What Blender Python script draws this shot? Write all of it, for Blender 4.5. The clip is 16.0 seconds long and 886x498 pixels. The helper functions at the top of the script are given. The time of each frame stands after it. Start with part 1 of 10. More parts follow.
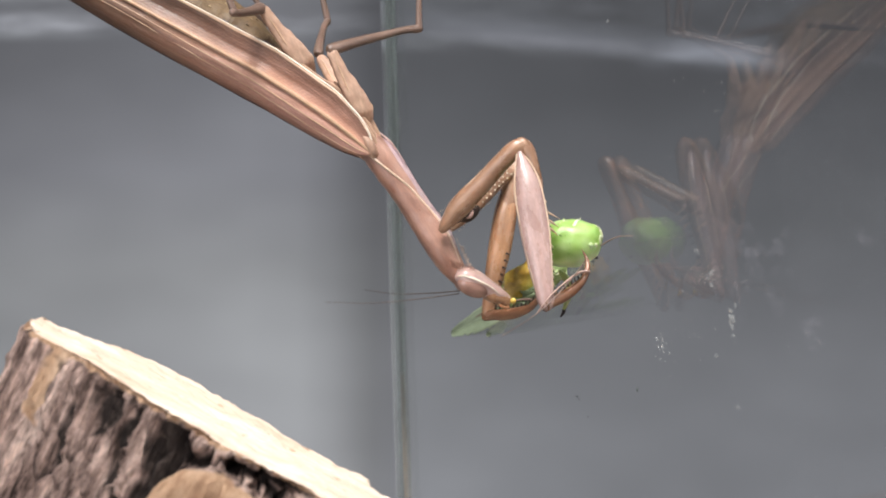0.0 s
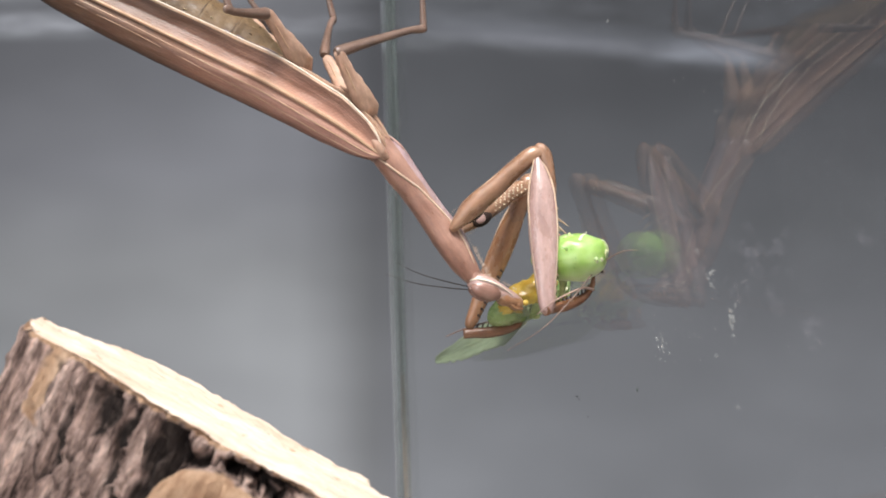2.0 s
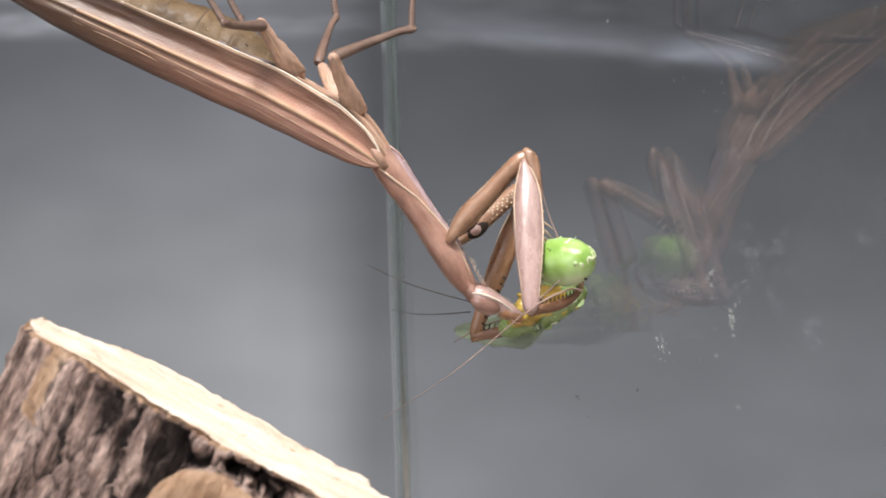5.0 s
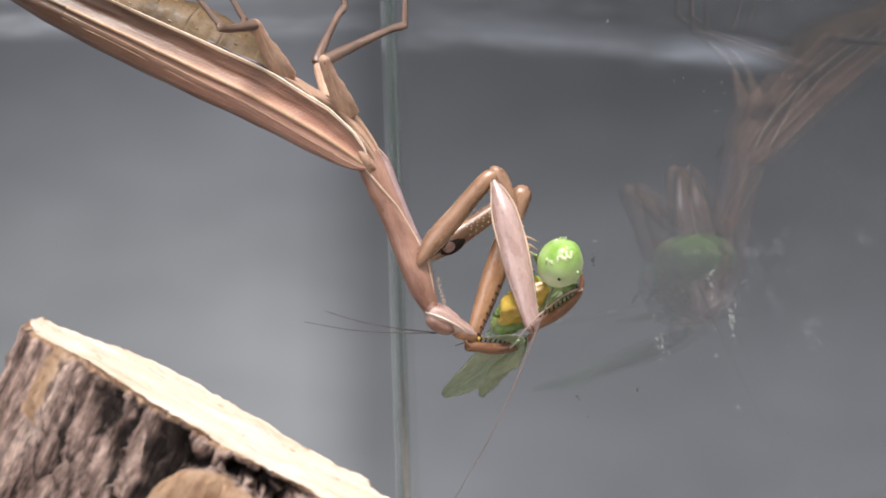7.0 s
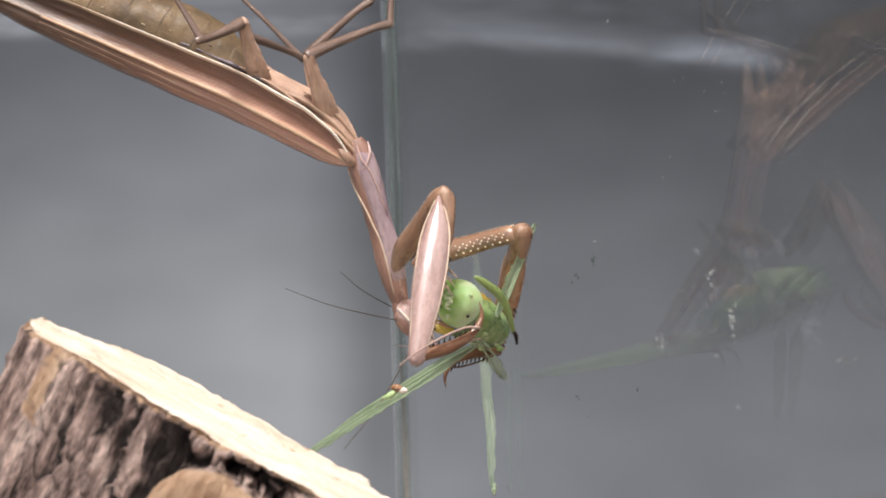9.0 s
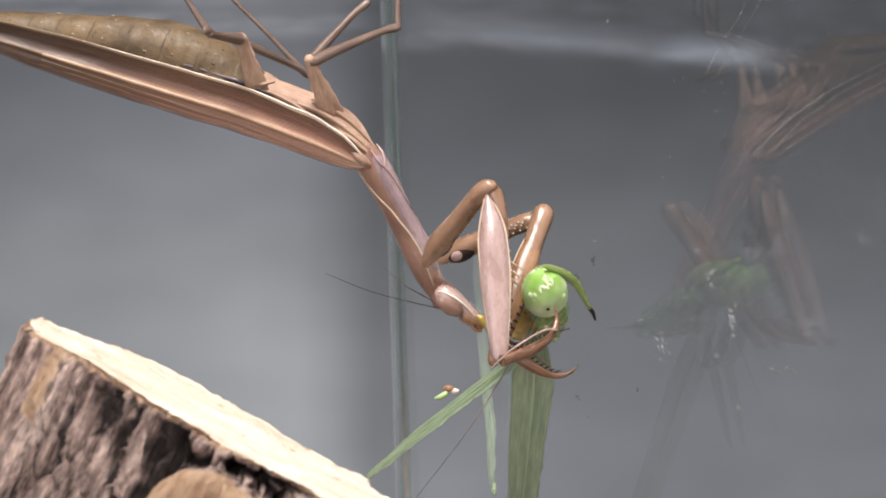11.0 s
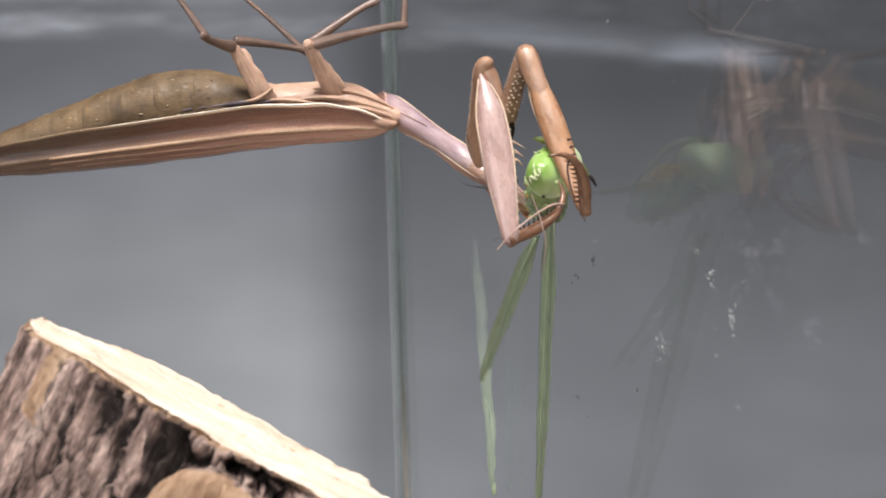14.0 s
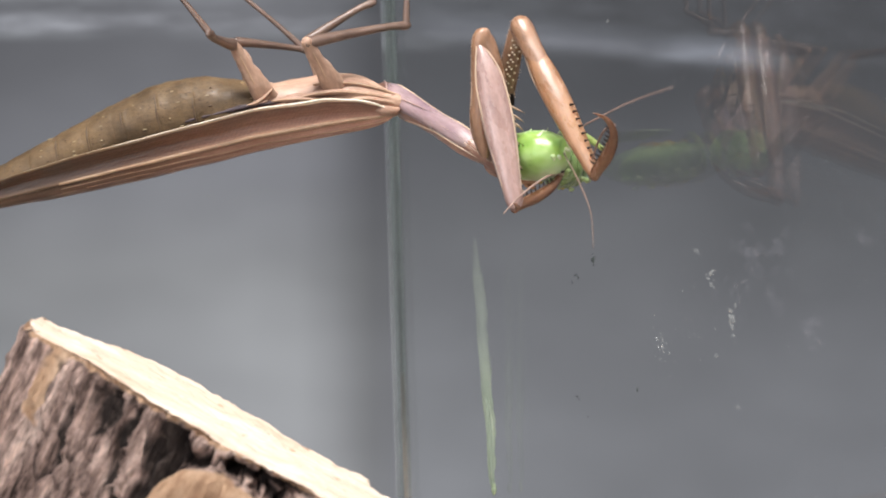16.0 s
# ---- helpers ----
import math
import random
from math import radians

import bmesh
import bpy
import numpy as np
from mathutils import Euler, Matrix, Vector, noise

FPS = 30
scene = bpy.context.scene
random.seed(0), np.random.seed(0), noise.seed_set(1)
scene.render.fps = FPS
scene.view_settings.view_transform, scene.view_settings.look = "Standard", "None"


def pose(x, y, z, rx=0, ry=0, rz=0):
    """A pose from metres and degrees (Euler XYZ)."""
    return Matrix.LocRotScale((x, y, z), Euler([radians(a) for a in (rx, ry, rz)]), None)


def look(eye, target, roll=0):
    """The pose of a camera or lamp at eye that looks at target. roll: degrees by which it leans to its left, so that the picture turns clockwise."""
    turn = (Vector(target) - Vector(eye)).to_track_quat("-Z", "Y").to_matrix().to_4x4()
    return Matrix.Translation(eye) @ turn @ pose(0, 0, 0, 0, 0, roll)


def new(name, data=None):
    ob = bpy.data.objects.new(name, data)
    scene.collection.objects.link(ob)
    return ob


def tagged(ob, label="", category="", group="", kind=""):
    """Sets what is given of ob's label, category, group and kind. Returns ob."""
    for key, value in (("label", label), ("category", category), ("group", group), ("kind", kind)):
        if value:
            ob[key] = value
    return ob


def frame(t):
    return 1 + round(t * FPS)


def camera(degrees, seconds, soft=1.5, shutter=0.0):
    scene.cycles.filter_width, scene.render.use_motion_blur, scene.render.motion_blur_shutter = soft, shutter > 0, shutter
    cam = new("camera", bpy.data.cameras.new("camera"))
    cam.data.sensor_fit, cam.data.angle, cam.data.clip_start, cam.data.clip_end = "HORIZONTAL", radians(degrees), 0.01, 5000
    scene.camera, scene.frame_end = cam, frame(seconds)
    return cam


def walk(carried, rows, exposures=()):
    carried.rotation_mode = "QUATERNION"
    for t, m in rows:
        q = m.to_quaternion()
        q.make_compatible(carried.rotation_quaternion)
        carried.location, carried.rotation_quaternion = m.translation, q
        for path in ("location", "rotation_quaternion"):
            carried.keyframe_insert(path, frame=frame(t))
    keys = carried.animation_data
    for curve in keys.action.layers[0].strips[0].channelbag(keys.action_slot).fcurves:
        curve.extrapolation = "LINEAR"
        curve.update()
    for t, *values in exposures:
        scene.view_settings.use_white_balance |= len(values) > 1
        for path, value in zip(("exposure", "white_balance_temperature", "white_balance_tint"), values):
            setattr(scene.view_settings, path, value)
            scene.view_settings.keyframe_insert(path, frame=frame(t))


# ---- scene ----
K = 1 / 12200          # one small unit of length: about 0.08 mm
H = 0.08               # height of the lens over the table
DIST = 784 / math.tan(radians(16)) * K
VIEW = pose(0, 0, H, 0, 1.85, 0)
cam = camera(32, 16.0, soft=1.75, shutter=0.5)
cam.data.dof.use_dof, cam.data.dof.focus_distance, cam.data.dof.aperture_fstop = True, DIST - 60 * K, 46
walk(cam, [(0.0, look((0, -DIST, H), (0, 0, H), -1.85)), (16.0, look((0, -DIST, H), (0, 0, H), -1.85))])

# ---- light: a lamp over the tank, an added fill lamp behind the camera ----
world = bpy.data.worlds.new("room_air")
scene.world = world
world.use_nodes = True
world.node_tree.nodes["Background"].inputs[0].default_value = (0.75, 0.82, 0.9, 1)
world.node_tree.nodes["Background"].inputs[1].default_value = 0.3


def area(name, eye, target, sx, sy, watts, colour):
    data = bpy.data.lights.new(name, "AREA")
    data.shape, data.size, data.size_y, data.energy, data.color = "RECTANGLE", sx, sy, watts, colour
    ob = new(name, data)
    ob.matrix_basis = look(eye, target)
    return ob


area("tank_lamp", (-0.035, -0.18, 0.405), (-0.02, 0.0, 0.08), 0.11, 0.11, 2.65, (1.0, 0.965, 0.95))
# added, unseen fill lamp that brightens the faces towards the camera
area("fill_light", (-0.8, -1.3, 0.45), (0, 0, 0.1), 0.9, 0.9, 11.0, (0.92, 0.93, 1.0))

# ---- materials ----


class Nodes:
    """A small helper to write node materials."""

    def __init__(self, name):
        self.mat = bpy.data.materials.new(name)
        self.mat.use_nodes = True
        self.tree = self.mat.node_tree
        self.bsdf = self.tree.nodes["Principled BSDF"]

    def node(self, kind, **values):
        n = self.tree.nodes.new(kind)
        for key, value in values.items():
            if isinstance(key, str) and key in n.inputs:
                n.inputs[key].default_value = value
        return n

    def join(self, a, b):
        self.tree.links.new(a, b)

    def noise(self, scale, detail=4, stretch=(1, 1, 1), source="Object", rough=0.55, lean=0.0):
        co = self.node("ShaderNodeTexCoord")
        turn = self.node("ShaderNodeMapping")
        turn.inputs["Rotation"].default_value = (0, lean, 0)
        self.join(co.outputs[source], turn.inputs[0])
        mp = self.node("ShaderNodeMapping")
        mp.inputs["Scale"].default_value = stretch
        nz = self.node("ShaderNodeTexNoise", Scale=scale, Detail=detail, Roughness=rough)
        self.join(turn.outputs[0], mp.inputs[0])
        self.join(mp.outputs[0], nz.inputs["Vector"])
        return nz.outputs["Fac"]

    def ramp(self, fac, stops, smooth=False):
        r = self.node("ShaderNodeValToRGB")
        e = r.color_ramp.elements
        if smooth:
            r.color_ramp.interpolation = "EASE"
        while len(e) < len(stops):
            e.new(0.5)
        for el, (p, c) in zip(e, stops):
            el.position = p
            el.color = (*c, 1) if len(c) == 3 else c
        self.join(fac, r.inputs[0])
        return r.outputs[0]

    def mix(self, fac, a, b, blend="MIX"):
        m = self.node("ShaderNodeMix")
        m.data_type, m.blend_type = "RGBA", blend
        for sock, val in ((m.inputs[0], fac), (m.inputs[6], a), (m.inputs[7], b)):
            if isinstance(val, (int, float)):
                sock.default_value = val
            elif isinstance(val, tuple):
                sock.default_value = (*val, 1)
            else:
                self.join(val, sock)
        return m.outputs[2]

    def bump(self, height, strength, distance):
        b = self.node("ShaderNodeBump", Strength=strength, Distance=distance)
        self.join(height, b.inputs["Height"])
        self.join(b.outputs[0], self.bsdf.inputs["Normal"])

    def base(self, colour, rough=0.5, spec=0.5, sss=0.0):
        s = self.bsdf.inputs["Base Color"]
        if isinstance(colour, tuple):
            s.default_value = (*colour, 1)
        else:
            self.join(colour, s)
        if isinstance(rough, (int, float)):
            self.bsdf.inputs["Roughness"].default_value = rough
        else:
            self.join(rough, self.bsdf.inputs["Roughness"])
        self.bsdf.inputs["Specular IOR Level"].default_value = spec
        if sss:
            self.bsdf.inputs["Subsurface Weight"].default_value = sss
            self.bsdf.inputs["Subsurface Scale"].default_value = 0.0012
            self.bsdf.inputs["Subsurface Radius"].default_value = (1.0, 0.5, 0.3)
        return self.mat


def chitin(name, dark, light, rough=0.42, spec=0.45, sss=0.1, stretch=(0.35, 1, 1), speck=None, grain=1.0):
    n = Nodes(name)
    mid = tuple((p + q) / 2 for p, q in zip(dark, light))
    big = n.ramp(n.noise(240, 4, stretch), [(0.32, dark), (0.5, mid), (0.68, light)])
    mottle = n.ramp(n.noise(850, 4, stretch, "Object", 0.68), [(0.3, (0.80,) * 3), (0.52, (1.0,) * 3), (0.72, (1.15, 1.14, 1.13))])
    fine = n.ramp(n.noise(2700, 3, stretch), [(0.3, (0.87, 0.86, 0.86)), (0.7, (1.1, 1.09, 1.09))])
    col = n.mix(0.8 * grain, big, n.mix(1.0, big, mottle, "MULTIPLY"))
    col = n.mix(1.0, col, fine, "MULTIPLY")
    if speck:
        sp = n.ramp(n.noise(2600, 3, (0.6, 1, 1)), [(0.60, (0, 0, 0)), (0.70, (0.8, 0.8, 0.8))])
        col = n.mix(sp, col, speck)
    r = n.ramp(n.noise(800, 4, stretch), [(0.3, (rough * 0.75,) * 3), (0.7, (min(1, rough * 1.45),) * 3)])
    n.bump(n.noise(1500, 5, stretch, "Object", 0.65), 0.3 * grain, 0.0003)
    n.bsdf.inputs["Coat Weight"].default_value = 0.1 if spec > 0.5 else 0.0
    n.bsdf.inputs["Coat Roughness"].default_value = 0.22
    return n.base(col, r, spec, sss)


SKIN = chitin("mantis_skin", (0.155, 0.074, 0.052), (0.35, 0.195, 0.14), rough=0.36, spec=0.55)
PINK = chitin("femur_skin", (0.255, 0.158, 0.138), (0.39, 0.265, 0.235), rough=0.26, spec=0.7, grain=0.7)
CREAM = chitin("pale_edge", (0.44, 0.31, 0.22), (0.60, 0.46, 0.34), rough=0.45)
EDGE = chitin("cream_edge", (0.66, 0.57, 0.46), (0.78, 0.70, 0.58), rough=0.5, grain=0.4)
TAN = chitin("tan_vein", (0.38, 0.245, 0.155), (0.54, 0.37, 0.25), rough=0.5, spec=0.35)
LEGSKIN = chitin("leg_skin", (0.08, 0.049, 0.035), (0.19, 0.124, 0.094), rough=0.32, spec=0.65)
FACE = chitin("face_skin", (0.36, 0.225, 0.195), (0.56, 0.39, 0.345), rough=0.28, spec=0.65, grain=0.8)
CHEST = chitin("chest_skin", (0.265, 0.15, 0.103), (0.56, 0.378, 0.272), rough=0.46, spec=0.45)
PALEMARK = chitin("pale_mark", (0.26, 0.19, 0.10), (0.40, 0.31, 0.18), rough=0.5)
SUTURE = chitin("suture", (0.06, 0.038, 0.022), (0.12, 0.078, 0.044), rough=0.5)
COXA = chitin("foreleg_skin", (0.14, 0.070, 0.038), (0.345, 0.20, 0.122), rough=0.28, spec=0.65, sss=0.15)
OLIVE = chitin("olive_skin", (0.11, 0.165, 0.035), (0.25, 0.315, 0.095), rough=0.3, spec=0.6, stretch=(0.6, 1, 1))
HAIR = chitin("pale_hair", (0.45, 0.34, 0.26), (0.62, 0.50, 0.40), rough=0.5, sss=0)
AMBER = chitin("amber_skin", (0.20, 0.094, 0.044), (0.385, 0.212, 0.114), rough=0.26, spec=0.65, sss=0.25)
TIBIA = chitin("tibia_skin", (0.075, 0.031, 0.015), (0.22, 0.104, 0.055), rough=0.22, spec=0.7)
BELLY = chitin("belly_skin", (0.078, 0.049, 0.024), (0.18, 0.118, 0.06), rough=0.55, spec=0.35, stretch=(0.7, 1, 1), speck=(0.055, 0.034, 0.02))
PURPLE = chitin("underside_skin", (0.20, 0.13, 0.16), (0.42, 0.31, 0.30), rough=0.3)
FOLD = chitin("flank_fold", (0.035, 0.025, 0.03), (0.15, 0.11, 0.115), rough=0.35)
SPINE = chitin("dark_spine", (0.012, 0.008, 0.007), (0.03, 0.016, 0.011), rough=0.5, spec=0.25, sss=0)
SPOT = chitin("spot_centre", (0.30, 0.19, 0.17), (0.43, 0.29, 0.26), rough=0.35, sss=0)
DOT = chitin("white_dot", (0.62, 0.52, 0.38), (0.75, 0.66, 0.5), rough=0.3, sss=0)
EYE = chitin("eye", (0.17, 0.085, 0.062), (0.31, 0.18, 0.14), rough=0.2, spec=0.7, grain=0.5)
FEELER = chitin("feeler", (0.04, 0.03, 0.026), (0.085, 0.062, 0.052), sss=0)
PALEFEELER = chitin("pale_feeler", (0.18, 0.115, 0.09), (0.36, 0.25, 0.205), sss=0)
THREAD = chitin("long_feeler", (0.09, 0.062, 0.05), (0.23, 0.16, 0.13), sss=0)
BODYGREEN = chitin("body_green", (0.085, 0.155, 0.035), (0.27, 0.37, 0.14), rough=0.25, spec=0.6, stretch=(1, 1, 1))
GREEN = chitin("green_skin", (0.10, 0.20, 0.03), (0.22, 0.34, 0.075), rough=0.24, spec=0.6, sss=0.2, stretch=(1, 1, 1))
PALEGREEN = chitin("pale_green_skin", (0.30, 0.44, 0.16), (0.50, 0.62, 0.32), rough=0.3, spec=0.5, sss=0.2, stretch=(1, 1, 1))


def prey_skin():
    n = Nodes("prey_skin")
    f = n.noise(105, 3, (1, 1, 1))
    col = n.ramp(f, [(0.32, (0.15, 0.29, 0.045)), (0.42, (0.25, 0.41, 0.088)), (0.52, (0.37, 0.53, 0.20)), (0.64, (0.53, 0.64, 0.39))])
    spot = n.ramp(n.noise(1300, 2), [(0.66, (1, 1, 1)), (0.74, (0.5, 0.6, 0.3))])
    n.bump(n.noise(700, 4), 0.35, 0.0003)
    return n.base(n.mix(1.0, col, spot, "MULTIPLY"), 0.3, 0.5, 0.25)


PREYSKIN = prey_skin()
FLAKE = chitin("pale_flake", (0.50, 0.58, 0.30), (0.74, 0.77, 0.55), rough=0.2, spec=0.7, stretch=(1, 1, 1))
DARKGREEN = chitin("dark_green_skin", (0.035, 0.07, 0.022), (0.15, 0.22, 0.075), rough=0.2, spec=0.6)
GUT = chitin("yellow_flesh", (0.30, 0.165, 0.015), (0.58, 0.43, 0.085), rough=0.16, spec=0.7, stretch=(1, 1, 1))


def wing_mat():
    n = Nodes("wing_skin")
    uv = n.node("ShaderNodeTexCoord")
    sep = n.node("ShaderNodeSeparateXYZ")
    n.join(uv.outputs["UV"], sep.inputs[0])
    wob = n.noise(9, 2, (1, 6, 1), "UV")
    ma = n.node("ShaderNodeMath")
    ma.operation = "MULTIPLY_ADD"
    n.join(wob, ma.inputs[0])
    ma.inputs[1].default_value = 0.018
    n.join(sep.outputs[1], ma.inputs[2])
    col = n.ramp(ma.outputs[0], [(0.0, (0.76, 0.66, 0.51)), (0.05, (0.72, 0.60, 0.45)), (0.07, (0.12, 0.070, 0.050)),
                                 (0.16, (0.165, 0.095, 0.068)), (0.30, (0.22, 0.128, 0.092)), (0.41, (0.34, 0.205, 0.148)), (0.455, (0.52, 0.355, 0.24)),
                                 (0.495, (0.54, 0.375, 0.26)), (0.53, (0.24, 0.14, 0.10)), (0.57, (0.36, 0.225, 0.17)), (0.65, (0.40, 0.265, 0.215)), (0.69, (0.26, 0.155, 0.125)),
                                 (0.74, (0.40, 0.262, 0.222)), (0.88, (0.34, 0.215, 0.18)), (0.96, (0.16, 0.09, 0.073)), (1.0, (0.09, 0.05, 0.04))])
    fine = n.ramp(n.noise(150, 4, (1.0, 0.3, 1), "UV", 0.65), [(0.3, (0.82, 0.81, 0.80)), (0.7, (1.14, 1.13, 1.12))])
    col = n.mix(1.0, col, fine, "MULTIPLY")
    # slanting cross-veins between the front edge and the main ridge
    slant = n.node("ShaderNodeMapping")
    slant.inputs["Scale"].default_value = (9.0, 1.1, 1.0)
    slant.inputs["Rotation"].default_value = (0, 0, 0.75)
    n.join(uv.outputs["UV"], slant.inputs[0])
    wave = n.node("ShaderNodeTexWave", Scale=4.6, Distortion=5.0, Detail=3.0)
    n.join(slant.outputs[0], wave.inputs["Vector"])
    cross = n.ramp(wave.outputs["Fac"], [(0.25, (0.94, 0.94, 0.93)), (0.75, (1.04, 1.04, 1.03))])
    mask = n.ramp(sep.outputs[1], [(0.07, (0, 0, 0)), (0.1, (1, 1, 1)), (0.38, (1, 1, 1)), (0.44, (0, 0, 0))])
    col = n.mix(mask, col, n.mix(1.0, col, cross, "MULTIPLY"))
    vein = n.ramp(n.noise(24, 3, (0.3, 0.9, 1), "UV"), [(0.50, (0, 0, 0)), (0.56, (1, 1, 1)), (0.6, (0, 0, 0))])
    col = n.mix(n.mix(0.22, (0, 0, 0), vein), col, (0.46, 0.32, 0.25))
    # the wing goes from pale at the root to a dark, dull olive brown outwards
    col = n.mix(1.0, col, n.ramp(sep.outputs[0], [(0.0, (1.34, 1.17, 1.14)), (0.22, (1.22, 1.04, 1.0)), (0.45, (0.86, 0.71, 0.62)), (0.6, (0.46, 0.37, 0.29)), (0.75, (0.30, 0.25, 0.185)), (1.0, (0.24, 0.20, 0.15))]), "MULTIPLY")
    thread = n.ramp(n.noise(46, 4, (0.16, 0.9, 1), "UV", 0.7), [(0.36, (0.84, 0.83, 0.82)), (0.5, (1.0,) * 3), (0.64, (1.12, 1.11, 1.1))])
    col = n.mix(1.0, col, thread, "MULTIPLY")
    n.bump(n.noise(70, 5, (0.8, 0.5, 1), "UV", 0.65), 0.35, 0.0004)
    return n.base(col, 0.32, 0.6, 0.05)


WING = wing_mat()


def leaf_mat(name, dark, light, trans=0.35, thin_root=False):
    n = Nodes(name)
    col = n.ramp(n.noise(16, 4, (0.8, 0.5, 1), "UV"), [(0.3, dark), (0.7, light)])
    vein = n.ramp(n.noise(30, 2, (0.08, 0.45, 1), "UV"), [(0.47, (0, 0, 0)), (0.5, (1, 1, 1)), (0.53, (0, 0, 0))])
    col = n.mix(n.mix(0.35, (0, 0, 0), vein), col, tuple(min(1, c * 1.7) for c in light))
    n.bump(n.noise(60, 3, (0.15, 0.5, 1), "UV"), 0.25, 0.0002)
    m = n.base(col, 0.35, 0.5)
    n.bsdf.inputs["Alpha"].default_value = 1 - trans
    if thin_root:       # the membrane thins out towards the root
        uv = n.node("ShaderNodeTexCoord")
        sep = n.node("ShaderNodeSeparateXYZ")
        n.join(uv.outputs["UV"], sep.inputs[0])
        n.join(n.ramp(sep.outputs[0], [(0.0, (0.05,) * 3), (0.4, (0.15,) * 3), (0.62, (0.8 - 0.7 * trans,) * 3), (0.8, (1.05 - trans,) * 3)]), n.bsdf.inputs["Alpha"])
    return m


LEAF = leaf_mat("green_wing", (0.23, 0.30, 0.165), (0.36, 0.435, 0.275), 0.3)
VEIL = leaf_mat("clear_wing", (0.24, 0.31, 0.21), (0.42, 0.49, 0.37), 0.5, True)


def glass_mat(name, tint):
    n = Nodes(name)
    n.base(tint, 0.0, 0.5)
    n.bsdf.inputs["Transmission Weight"].default_value = 1.0
    n.bsdf.inputs["IOR"].default_value = 1.45
    return n.mat


GLASS = glass_mat("tank_glass", (0.97, 0.985, 0.98))


ACRYL = glass_mat("back_sheet", (0.985, 0.99, 0.99))
ACRYL.node_tree.nodes["Principled BSDF"].inputs["IOR"].default_value = 1.12


def backdrop_mat():
    """Glowing sheet for the far, out-of-focus room behind the tank, its light falloff painted."""
    n = Nodes("room_glow")
    uv = n.node("ShaderNodeTexCoord")
    sep = n.node("ShaderNodeSeparateXYZ")
    n.join(uv.outputs["UV"], sep.inputs[0])
    u, v = sep.outputs[0], sep.outputs[1]

    def grey(*stops):
        return [(p, (g * 0.992, g * 1.0, g * 1.05)) for p, g in stops]

    def rampu(stops):
        m = n.node("ShaderNodeMapRange")
        m.inputs[1].default_value, m.inputs[2].default_value = -0.5, 1.5
        n.join(u, m.inputs[0])
        return n.ramp(m.outputs[0], [((p / 1568 + 0.5) / 2, c) for p, c in stops])

    def rampv(stops):
        m = n.node("ShaderNodeMapRange")
        m.inputs[1].default_value, m.inputs[2].default_value = -0.5, 1.5
        n.join(v, m.inputs[0])
        return n.ramp(m.outputs[0], [((p / 882 + 0.5) / 2, c) for p, c in stops])

    # brightness gradients and the dark band by the corner, painted in
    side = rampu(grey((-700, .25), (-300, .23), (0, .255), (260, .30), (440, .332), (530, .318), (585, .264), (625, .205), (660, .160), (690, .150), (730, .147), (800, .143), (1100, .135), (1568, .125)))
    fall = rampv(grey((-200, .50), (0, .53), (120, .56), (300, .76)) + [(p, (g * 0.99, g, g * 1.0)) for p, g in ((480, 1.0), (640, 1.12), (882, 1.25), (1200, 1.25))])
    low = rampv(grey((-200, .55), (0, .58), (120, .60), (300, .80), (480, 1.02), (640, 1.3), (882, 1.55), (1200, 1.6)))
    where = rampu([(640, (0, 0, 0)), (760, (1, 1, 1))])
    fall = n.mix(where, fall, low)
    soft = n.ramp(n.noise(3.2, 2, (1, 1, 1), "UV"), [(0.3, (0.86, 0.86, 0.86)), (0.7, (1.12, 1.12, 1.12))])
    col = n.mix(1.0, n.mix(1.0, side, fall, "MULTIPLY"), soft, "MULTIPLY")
    # reflections of the tank's top edge, painted as pale streaks; the far one sinks to the right
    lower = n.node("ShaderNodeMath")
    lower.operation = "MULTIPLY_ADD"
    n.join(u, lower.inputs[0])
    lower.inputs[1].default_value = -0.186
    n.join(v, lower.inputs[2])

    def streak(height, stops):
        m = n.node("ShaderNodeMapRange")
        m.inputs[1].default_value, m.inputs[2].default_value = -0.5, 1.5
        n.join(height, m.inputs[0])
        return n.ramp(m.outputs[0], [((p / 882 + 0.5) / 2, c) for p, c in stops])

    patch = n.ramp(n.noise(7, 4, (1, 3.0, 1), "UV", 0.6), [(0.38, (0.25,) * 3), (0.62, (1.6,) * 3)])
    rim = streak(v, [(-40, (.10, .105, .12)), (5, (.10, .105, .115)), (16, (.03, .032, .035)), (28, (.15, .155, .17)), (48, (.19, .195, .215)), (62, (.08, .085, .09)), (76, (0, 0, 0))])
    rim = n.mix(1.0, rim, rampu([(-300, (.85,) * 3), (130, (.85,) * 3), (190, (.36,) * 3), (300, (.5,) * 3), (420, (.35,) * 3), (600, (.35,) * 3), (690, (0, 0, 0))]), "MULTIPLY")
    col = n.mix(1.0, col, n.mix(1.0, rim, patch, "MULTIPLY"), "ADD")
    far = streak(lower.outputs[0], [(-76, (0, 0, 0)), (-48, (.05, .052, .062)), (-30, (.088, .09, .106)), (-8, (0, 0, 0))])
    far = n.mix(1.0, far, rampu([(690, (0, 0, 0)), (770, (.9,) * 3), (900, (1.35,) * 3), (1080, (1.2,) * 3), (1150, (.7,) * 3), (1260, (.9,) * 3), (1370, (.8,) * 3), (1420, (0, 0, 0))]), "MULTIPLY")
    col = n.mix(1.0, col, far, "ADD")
    # a whitish reflection at upper right, painted as a soft patch
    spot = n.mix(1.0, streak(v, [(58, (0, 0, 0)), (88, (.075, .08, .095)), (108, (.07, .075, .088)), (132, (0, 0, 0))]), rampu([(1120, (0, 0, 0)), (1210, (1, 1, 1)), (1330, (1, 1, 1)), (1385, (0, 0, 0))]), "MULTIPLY")
